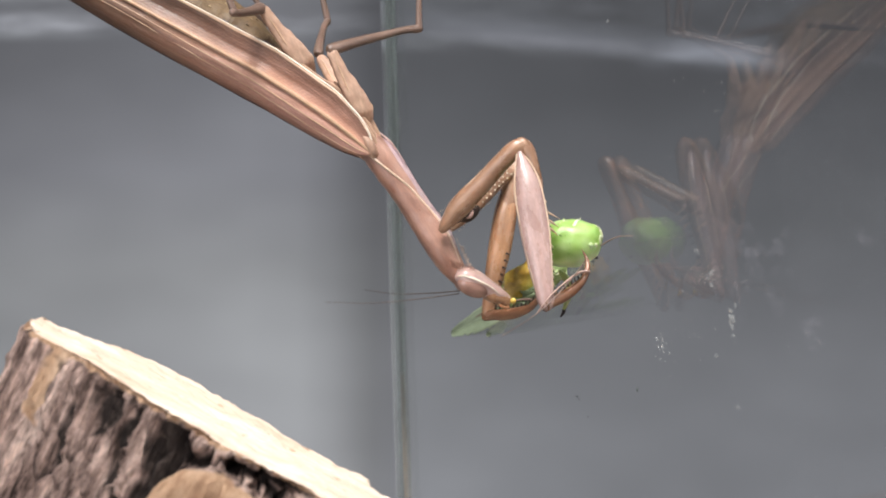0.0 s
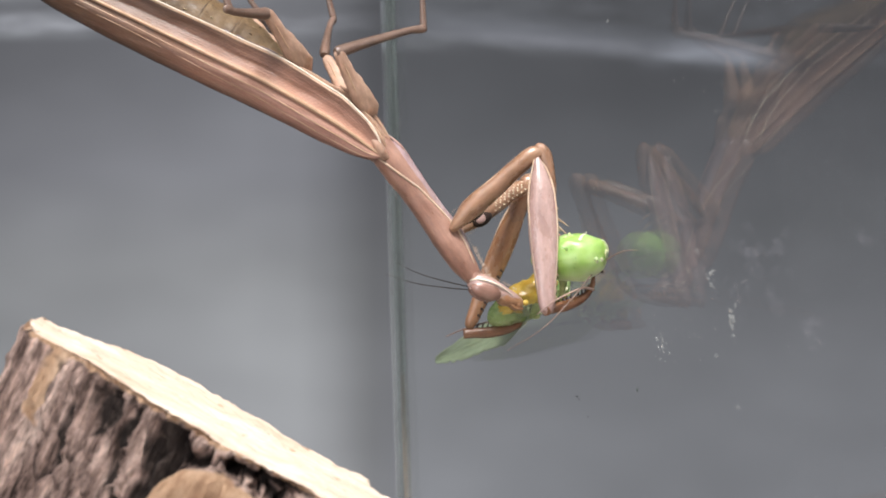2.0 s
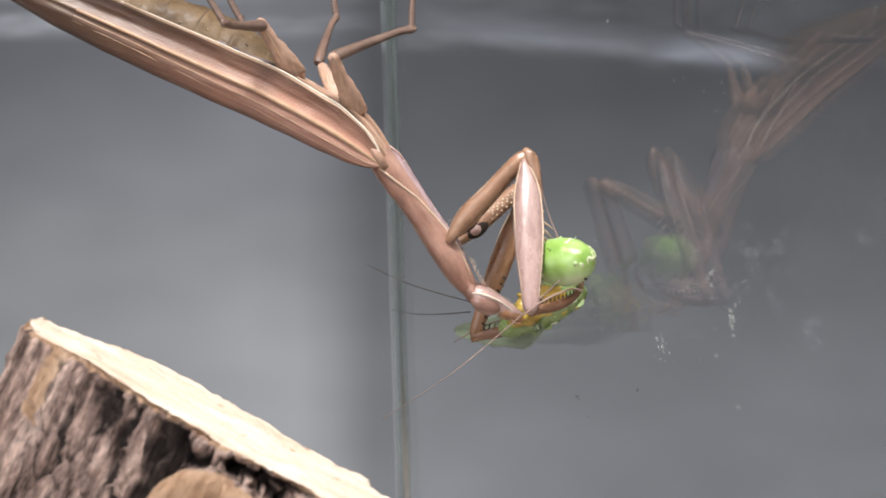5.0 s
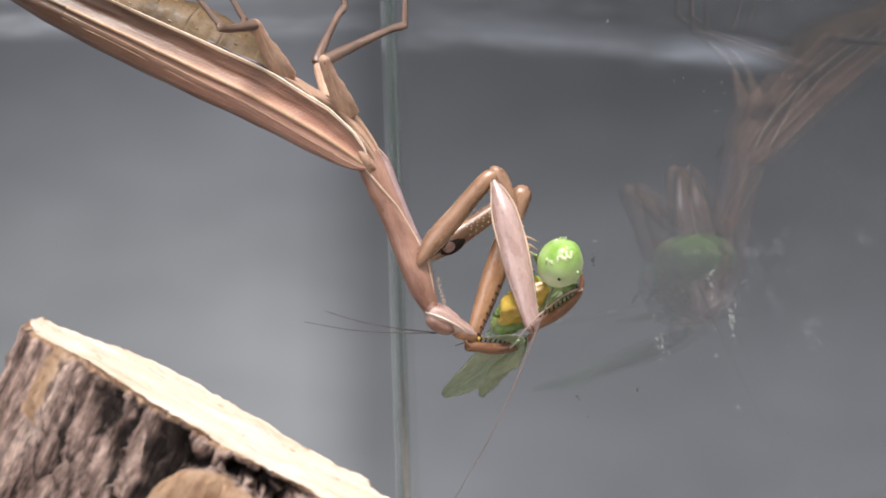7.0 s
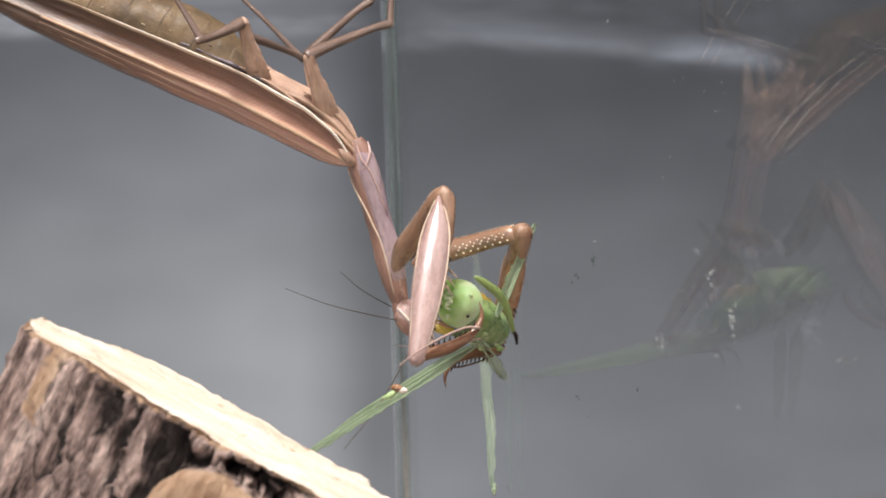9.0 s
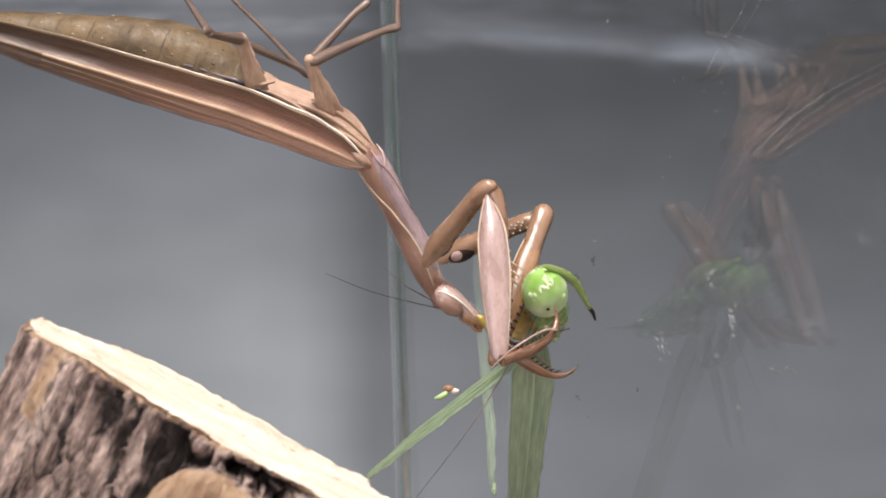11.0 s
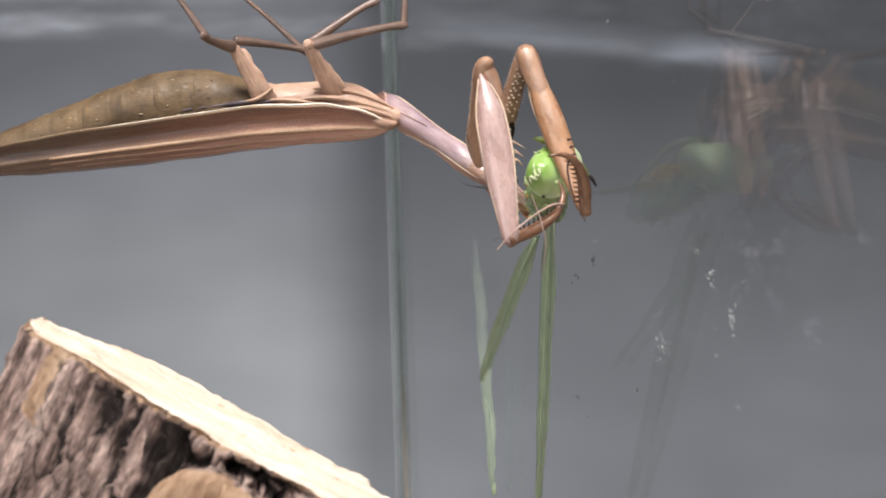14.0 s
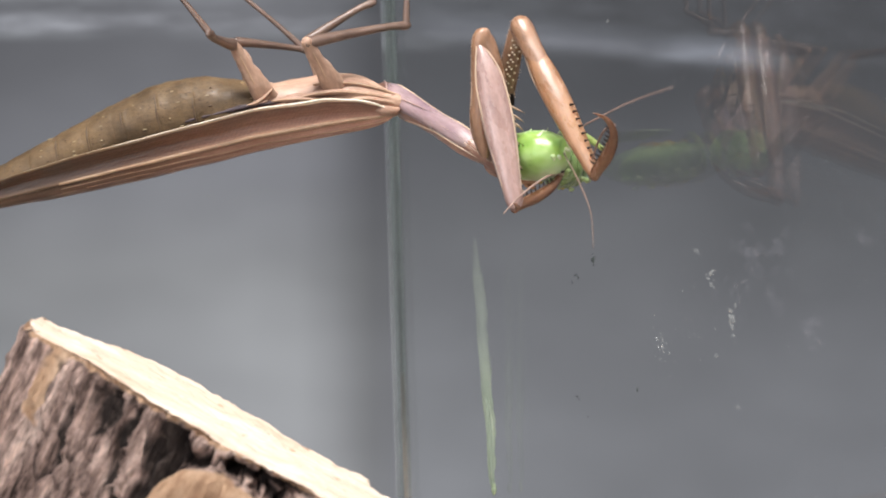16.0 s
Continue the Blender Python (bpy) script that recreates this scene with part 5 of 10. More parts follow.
    walk(moving["femur1"], [
        (0.0, pose(0.01807, -0.00412, 0.01228, -19.5, 47.2, -25.8)),
        (0.5, pose(0.02083, -0.00427, 0.01304, -32.8, 61.0, -36.4)),
        (1.0, pose(0.02130, -0.00083, 0.01320, -26.1, 57.0, -30.2)),
        (1.5, pose(0.02030, -0.00053, 0.01195, -26.0, 51.8, -30.5)),
        (2.0, pose(0.02010, 0.00164, 0.01204, -28.0, 54.9, -31.8)),
        (2.5, pose(0.02017, -0.00308, 0.01216, -41.2, 57.0, -44.9)),
        (3.0, pose(0.02132, -0.00138, 0.01156, -41.1, 55.9, -44.6)),
        (3.5, pose(0.02124, -0.00044, 0.01184, -33.8, 57.1, -36.0)),
        (4.0, pose(0.02080, 0.00148, 0.01205, -38.7, 57.7, -41.2)),
        (6.5, pose(0.01572, 0.00266, 0.00849, -38.5, 38.0, -44.3)),
        (7.0, pose(0.01688, 0.00271, 0.00799, -31.7, 39.9, -34.3)),
        (7.1, pose(0.01704, 0.00212, 0.00805, -32.3, 40.0, -34.9)),
        (7.3, pose(0.01735, 0.00095, 0.00817, -33.6, 40.1, -36.2)),
        (7.4, pose(0.01750, 0.00036, 0.00823, -34.2, 40.1, -36.8)),
        (7.5, pose(0.01766, -0.00016, 0.00829, -34.8, 40.2, -37.3)),
        (7.7, pose(0.01810, -0.00206, 0.00876, -34.2, 35.7, -37.7)),
        (7.8, pose(0.01832, -0.00301, 0.00901, -33.9, 33.4, -37.9)),
        (7.9, pose(0.01618, -0.00059, 0.00835, -33.1, 24.6, -41.1)),
        (8.0, pose(0.01404, 0.00290, 0.00718, -30.3, 16.7, -42.4)),
        (8.1, pose(0.01307, -0.00033, 0.00814, -35.4, 16.5, -48.6)),
        (8.2, pose(0.01236, -0.00881, 0.01050, -40.9, 15.3, -55.2)),
        (8.5, pose(0.01451, -0.01918, 0.01138, -64.5, 34.9, -65.9)),
        (9.0, pose(0.01497, -0.01723, 0.01025, -70.1, 36.5, -70.2)),
        (11.5, pose(0.01896, -0.00688, 0.00857, -60.9, 40.1, -57.9)),
        (12.0, pose(0.01753, -0.00296, 0.00847, -56.0, 48.3, -51.5)),
        (12.5, pose(0.01834, -0.00160, 0.00772, -59.5, 49.2, -56.1)),
        (13.0, pose(0.01810, 0.00039, 0.00709, -62.2, 41.6, -60.2)),
        (13.4, pose(0.01575, 0.00028, 0.00858, -57.6, 38.4, -55.4)),
        (13.5, pose(0.01505, 0.00000, 0.00861, -58.8, 36.3, -57.2)),
        (13.7, pose(0.01367, 0.00025, 0.00842, -60.4, 33.1, -59.3)),
        (13.8, pose(0.00763, -0.00992, 0.01406, -60.6, 31.2, -58.2)),
        (14.0, pose(0.01414, -0.01439, 0.01555, -85.3, 40.8, -84.7)),
        (14.2, pose(0.01015, -0.00350, 0.01355, -75.5, 32.5, -73.8)),
        (14.5, pose(0.01315, -0.00831, 0.01517, -84.2, 38.5, -83.1)),
        (15.0, pose(0.01269, -0.00425, 0.01350, -81.7, 53.6, -79.8)),
        (15.3, pose(0.01367, -0.00399, 0.01401, -83.8, 53.8, -82.3)),
        (15.4, pose(0.01297, -0.00411, 0.01432, -82.5, 53.6, -80.8)),
        (15.5, pose(0.01240, -0.00428, 0.01448, -82.4, 53.6, -80.6)),
        (16.0, pose(0.01449, -0.00747, 0.01454, -89.7, 43.8, -89.6)),
    ])
    walk(moving["tibia1"], [
        (0.0, pose(0.03282, -0.01124, -0.00542, -56.8, -49.8, 63.4)),
        (0.5, pose(0.03026, -0.01122, -0.00814, -40.3, -39.8, 53.0)),
        (1.0, pose(0.03268, -0.00746, -0.00706, -42.2, -39.5, 55.0)),
        (1.5, pose(0.03315, -0.00811, -0.00699, -42.8, -37.6, 55.1)),
        (2.0, pose(0.03190, -0.00569, -0.00773, -39.6, -36.2, 52.9)),
        (2.5, pose(0.02950, -0.01237, -0.00808, -39.5, -31.8, 54.8)),
        (3.0, pose(0.03096, -0.01088, -0.00840, -38.0, -31.0, 52.9)),
        (3.5, pose(0.03186, -0.00815, -0.00846, -40.7, -31.9, 54.2)),
        (4.0, pose(0.03053, -0.00703, -0.00837, -39.3, -31.4, 53.2)),
        (6.5, pose(0.02922, -0.01054, -0.00625, -43.2, -41.8, 48.1)),
        (7.0, pose(0.03208, -0.00766, -0.00741, -49.8, -51.6, 51.6)),
        (7.1, pose(0.03211, -0.00840, -0.00737, -50.4, -49.3, 52.7)),
        (7.3, pose(0.03216, -0.00987, -0.00727, -51.3, -44.7, 54.8)),
        (7.4, pose(0.03219, -0.01060, -0.00721, -51.6, -42.4, 55.7)),
        (7.5, pose(0.03221, -0.01125, -0.00717, -51.5, -40.5, 56.2)),
        (7.7, pose(0.03343, -0.01391, -0.00515, -53.7, -40.1, 58.2)),
        (7.8, pose(0.03403, -0.01523, -0.00412, -54.8, -39.9, 59.2)),
        (7.9, pose(0.03249, -0.01481, -0.00157, -63.0, -42.9, 66.0)),
        (8.0, pose(0.03092, -0.01249, 0.00032, -71.5, -46.4, 73.2)),
        (8.1, pose(0.02826, -0.01755, 0.00132, -68.7, -44.1, 70.7)),
        (8.2, pose(0.02559, -0.02785, 0.00414, -67.0, -39.5, 69.7)),
        (8.5, pose(0.02246, -0.03698, -0.00221, -56.6, -34.8, 57.6)),
        (9.0, pose(0.02144, -0.03520, -0.00388, -50.2, -29.6, 49.4)),
        (11.5, pose(0.02871, -0.02244, -0.00689, -52.8, -16.7, 55.5)),
        (12.0, pose(0.02757, -0.01560, -0.00962, -48.9, -24.6, 47.7)),
        (12.5, pose(0.02716, -0.01473, -0.01061, -47.6, -23.1, 47.6)),
        (13.0, pose(0.02702, -0.01521, -0.00889, -44.3, -24.7, 42.2)),
        (13.4, pose(0.02642, -0.01520, -0.00633, -46.6, -21.2, 47.1)),
        (13.5, pose(0.02553, -0.01625, -0.00559, -47.8, -23.0, 47.6)),
        (13.7, pose(0.02393, -0.01706, -0.00470, -49.4, -27.9, 47.1)),
        (13.8, pose(0.01851, -0.02756, 0.00160, -72.3, -21.7, 73.4)),
        (14.0, pose(0.01581, -0.03264, -0.00016, -42.8, -8.5, 39.7)),
        (14.2, pose(0.01588, -0.02325, 0.00055, -49.5, -20.5, 42.2)),
        (14.5, pose(0.01543, -0.02719, 0.00015, -46.0, -7.8, 38.9)),
        (15.0, pose(0.01525, -0.01844, -0.00602, -44.3, -32.7, 27.8)),
        (15.3, pose(0.01559, -0.01822, -0.00556, -47.2, -10.4, 39.7)),
        (15.4, pose(0.01527, -0.01827, -0.00519, -47.6, -16.1, 37.7)),
        (15.5, pose(0.01475, -0.01842, -0.00497, -46.2, -23.5, 32.5)),
        (16.0, pose(0.01459, -0.02500, -0.00219, -42.7, 1.7, 40.2)),
    ])
    walk(moving["coxa2"], [
        (0.0, pose(0.01596, 0.00168, -0.00274, -68.1, -50.5, 72.8)),
        (0.5, pose(0.01645, 0.00133, -0.00195, -61.7, -38.7, 71.4)),
        (1.0, pose(0.01654, 0.00347, -0.00155, -49.5, -35.1, 63.8)),
        (1.5, pose(0.01675, 0.00472, -0.00307, -57.1, -37.3, 67.7)),
        (2.0, pose(0.01599, 0.00470, -0.00344, -54.8, -40.6, 64.4)),
        (2.5, pose(0.01578, 0.00217, -0.00309, -62.5, -35.6, 71.9)),
        (3.0, pose(0.01629, 0.00119, -0.00336, -52.4, -36.4, 63.2)),
        (3.5, pose(0.01687, 0.00454, -0.00318, -51.8, -32.2, 64.2)),
        (4.0, pose(0.01654, 0.00452, -0.00341, -56.0, -33.5, 66.9)),
        (6.5, pose(0.01491, 0.00352, -0.00737, -31.2, -63.4, 30.0)),
        (7.0, pose(0.01483, 0.00335, -0.00757, -36.2, -57.2, 35.6)),
        (7.1, pose(0.01481, 0.00333, -0.00751, -36.5, -55.9, 36.0)),
        (7.3, pose(0.01477, 0.00330, -0.00738, -37.0, -53.2, 36.8)),
        (7.4, pose(0.01475, 0.00329, -0.00731, -37.2, -51.9, 37.2)),
        (7.5, pose(0.01473, 0.00328, -0.00725, -37.1, -50.7, 37.2)),
        (7.7, pose(0.01493, 0.00336, -0.00652, -33.5, -46.8, 33.2)),
        (7.8, pose(0.01503, 0.00341, -0.00615, -31.9, -44.8, 31.4)),
        (7.9, pose(0.01413, 0.00306, -0.00734, -51.0, -45.4, 53.3)),
        (8.0, pose(0.01341, 0.00267, -0.00863, -69.0, -46.3, 70.8)),
        (8.1, pose(0.01272, 0.00022, -0.00772, -69.9, -59.9, 69.8)),
        (8.2, pose(0.01217, -0.00501, -0.00583, -72.0, -69.8, 71.3)),
        (8.5, pose(0.01532, -0.01020, -0.00320, -1.4, -52.1, -16.5)),
        (9.0, pose(0.01593, -0.00824, -0.00492, -14.0, -46.8, -5.6)),
        (11.5, pose(0.01591, -0.00092, -0.00872, -19.8, -48.4, 0.5)),
        (12.0, pose(0.01630, 0.00100, -0.00773, -42.6, -47.9, 34.3)),
        (12.5, pose(0.01557, 0.00471, -0.00905, 5.4, -60.7, -22.0)),
        (13.0, pose(0.01604, 0.00209, -0.00881, -11.5, -66.4, 0.4)),
        (13.4, pose(0.01558, 0.00237, -0.00823, -42.0, -75.1, 37.4)),
        (13.5, pose(0.01548, 0.00097, -0.00798, -68.8, -61.6, 66.2)),
        (13.7, pose(0.01529, 0.00052, -0.00866, -74.2, -61.9, 72.3)),
        (13.8, pose(0.01530, -0.00442, 0.00344, 132.0, -63.8, -118.7)),
        (14.0, pose(0.01581, -0.00616, -0.00141, -8.8, -73.0, -1.7)),
        (14.2, pose(0.01582, -0.00440, 0.00137, 26.6, -63.8, -46.0)),
        (14.5, pose(0.01563, -0.00653, -0.00096, 0.0, -70.8, -14.6)),
        (15.0, pose(0.01557, -0.00633, 0.00033, 0.8, -75.7, -11.5)),
        (15.3, pose(0.01555, -0.00603, 0.00089, 20.1, -67.1, -38.2)),
        (15.4, pose(0.01586, -0.00594, 0.00146, 10.6, -62.6, -33.4)),
        (15.5, pose(0.01615, -0.00596, 0.00185, 1.2, -57.5, -28.9)),
        (16.0, pose(0.01513, -0.00717, 0.00018, -13.2, -71.5, 0.3)),
    ])
    walk(moving["femur2"], [
        (0.0, pose(0.01917, 0.01205, 0.01043, -36.4, 63.8, -39.4)),
        (0.5, pose(0.02060, 0.01369, 0.00848, -65.0, 73.7, -65.8)),
        (1.0, pose(0.02262, 0.01583, 0.00814, 0.0, 81.3, 0.0)),
        (1.5, pose(0.02190, 0.01725, 0.00727, -9.5, 77.8, -9.3)),
        (2.0, pose(0.02160, 0.01640, 0.00766, -17.7, 83.4, -17.6)),
        (2.5, pose(0.01998, 0.01505, 0.00663, -40.0, 85.3, -39.9)),
        (3.0, pose(0.02250, 0.01346, 0.00680, -55.8, 85.2, -55.7)),
        (3.5, pose(0.02317, 0.01757, 0.00593, -61.7, 84.3, -61.6)),
        (4.0, pose(0.02213, 0.01763, 0.00603, -59.5, 84.2, -59.4)),
        (6.5, pose(0.02134, 0.00723, 0.00741, -43.4, 72.1, -42.5)),
        (7.0, pose(0.02214, 0.00860, 0.00641, -62.6, 69.5, -62.3)),
        (7.1, pose(0.02234, 0.00883, 0.00627, -65.2, 69.0, -64.9)),
        (7.3, pose(0.02275, 0.00929, 0.00597, -70.1, 67.8, -69.8)),
        (7.4, pose(0.02295, 0.00952, 0.00582, -72.3, 67.2, -72.1)),
        (7.5, pose(0.02315, 0.00968, 0.00568, -74.3, 66.6, -74.3)),
        (7.7, pose(0.02448, 0.00961, 0.00564, -59.8, 69.6, -59.0)),
        (7.8, pose(0.02514, 0.00957, 0.00562, -51.2, 70.5, -50.0)),
        (7.9, pose(0.02116, 0.01248, 0.00459, -46.6, 40.4, -50.0)),
        (8.0, pose(0.01720, 0.01356, 0.00344, -28.4, 24.0, -33.3)),
        (8.1, pose(0.01548, 0.00768, 0.00600, -25.1, 5.0, -45.4)),
        (8.2, pose(0.01404, 0.00046, 0.01003, 6.4, 33.6, 26.8)),
        (8.5, pose(0.02486, -0.01304, 0.00957, 33.2, 59.5, 48.1)),
        (9.0, pose(0.02697, -0.00932, 0.00687, 49.2, 66.4, 58.9)),
        (10.27, pose(0.02721, -0.00150, 0.00366, -76.9, 68.6, -71.7)),
        (11.5, pose(0.02700, -0.00088, 0.00382, -92.8, 27.7, -92.8)),
        (12.0, pose(0.02548, 0.00726, 0.00457, -86.9, 48.1, -86.6)),
        (12.5, pose(0.02328, 0.00165, 0.00574, -76.0, 82.0, -75.3)),
        (13.0, pose(0.02275, 0.00210, 0.00658, -55.4, 81.1, -53.3)),
        (13.4, pose(0.01897, 0.00489, 0.00786, -76.9, 40.4, -76.5)),
        (13.5, pose(0.01866, 0.00817, 0.00656, -78.0, 37.1, -77.9)),
        (13.7, pose(0.01778, 0.00830, 0.00661, -79.9, 28.6, -80.6)),
        (13.8, pose(0.01202, -0.01042, 0.01736, -46.8, 25.6, -41.0)),
        (14.0, pose(0.02033, -0.00630, 0.01344, -74.8, 36.9, -73.0)),
        (14.2, pose(0.02053, -0.00927, 0.01515, -68.0, 32.4, -64.8)),
        (14.5, pose(0.02052, -0.00781, 0.01358, -69.2, 28.2, -66.0)),
        (15.0, pose(0.01930, -0.00708, 0.01522, -68.6, 28.1, -65.2)),
        (15.3, pose(0.02023, -0.00971, 0.01503, -73.1, 23.7, -71.5)),
        (15.4, pose(0.02173, -0.00982, 0.01505, -79.6, 24.0, -78.7)),
        (15.5, pose(0.02334, -0.00992, 0.01474, -86.6, 25.5, -86.2)),
        (16.0, pose(0.02000, -0.00715, 0.01477, -77.6, 30.8, -75.8)),
    ])
    walk(moving["tibia2"], [
        (0.0, pose(0.02743, 0.00527, -0.01127, 36.8, -36.4, -51.6)),
        (0.5, pose(0.02337, 0.00750, -0.01476, 20.2, -36.1, -32.0)),
        (1.0, pose(0.02642, 0.01583, -0.01681, 0.0, -44.0, 0.0)),
        (1.5, pose(0.02706, 0.01641, -0.01693, -2.8, -43.4, 1.9)),
        (2.0, pose(0.02441, 0.01551, -0.01780, -2.7, -41.8, 1.8)),
        (2.5, pose(0.02152, 0.01377, -0.01794, -3.9, -40.1, 2.5)),
        (3.0, pose(0.02368, 0.01174, -0.01785, 10.2, -36.7, -21.9)),
        (3.5, pose(0.02432, 0.01543, -0.01846, -0.7, -36.1, -5.7)),
        (4.0, pose(0.02342, 0.01546, -0.01878, -6.6, -40.4, 4.3)),
        (6.5, pose(0.02687, 0.00215, -0.01577, 10.2, -48.8, -22.1)),
        (7.0, pose(0.02610, 0.00106, -0.01631, 8.4, -36.5, -28.8)),
        (7.1, pose(0.02603, 0.00094, -0.01636, 9.2, -37.8, -29.1)),
        (7.3, pose(0.02590, 0.00070, -0.01645, 10.8, -40.4, -29.7)),
        (7.4, pose(0.02583, 0.00058, -0.01649, 11.6, -41.7, -30.0)),
        (7.5, pose(0.02576, 0.00042, -0.01652, 12.2, -43.1, -30.1)),
        (7.7, pose(0.02883, 0.00236, -0.01707, 10.5, -47.9, -25.5)),
        (7.8, pose(0.03037, 0.00333, -0.01735, 9.4, -50.2, -23.0)),
        (7.9, pose(0.03284, -0.00143, -0.01084, 47.4, -46.5, -63.5)),
        (8.0, pose(0.03538, 0.00161, -0.00625, 104.3, -30.8, -94.3)),
        (8.03, pose(0.03430, -0.00199, -0.00286, 41.7, -25.2, -69.6)),
        (8.07, pose(0.03321, -0.00560, 0.00053, -11.1, -3.8, -62.5)),
        (8.1, pose(0.03213, -0.00920, 0.00392, -63.2, 14.8, -75.2)),
        (8.2, pose(0.03068, -0.01998, 0.00491, -84.4, 16.4, -109.7)),
        (8.5, pose(0.03340, -0.00353, -0.01216, -129.6, 16.3, -121.2)),
        (9.0, pose(0.03217, -0.00069, -0.01618, -134.4, 10.8, -126.6)),
        (9.83, pose(0.03027, -0.00528, -0.01470, -85.0, 23.6, -86.1)),
        (10.67, pose(0.02838, -0.00988, -0.01323, -39.5, 2.8, -50.1)),
        (11.1, pose(0.02713, -0.01634, -0.01006, -35.9, 5.1, -3.2)),
        (11.5, pose(0.02597, -0.02234, -0.00712, -32.1, 4.2, 40.6)),
        (11.73, pose(0.02618, -0.01605, -0.01008, -27.6, -18.5, 10.1)),
        (12.0, pose(0.02643, -0.00886, -0.01346, -5.3, -36.1, -34.6)),
        (12.5, pose(0.02413, -0.00155, -0.01842, -9.8, -30.5, -32.8)),
        (13.0, pose(0.02499, -0.00076, -0.01729, -11.2, -28.5, -33.3)),
        (13.4, pose(0.02322, -0.01310, -0.00764, -26.9, 6.6, 35.5)),
        (13.5, pose(0.02268, -0.01064, -0.00798, -12.7, -25.3, -39.9)),
        (13.7, pose(0.02127, -0.01269, -0.00500, -17.7, -20.8, -45.5)),
        (13.8, pose(0.02849, -0.02473, 0.00690, -29.7, -14.8, -50.7)),
        (13.9, pose(0.02726, -0.02483, 0.00285, 7.3, -54.4, -37.4)),
        (14.0, pose(0.02603, -0.02494, -0.00119, 145.5, -73.6, -135.8)),
        (14.2, pose(0.02924, -0.02779, 0.00214, -178.5, -85.0, -178.2)),
        (14.5, pose(0.02921, -0.02731, 0.00215, -177.1, -69.6, -167.4)),
        (15.0, pose(0.02827, -0.02654, 0.00376, 174.1, -78.5, -165.6)),
        (15.3, pose(0.02729, -0.03080, 0.00527, 158.2, -79.1, -150.4)),
        (15.4, pose(0.02610, -0.03170, 0.00511, 84.7, -81.6, -85.4)),
        (15.5, pose(0.02479, -0.03207, 0.00418, 30.5, -73.1, -42.4)),
        (16.0, pose(0.02518, -0.02748, 0.00222, 32.8, -65.6, -50.9)),
    ])
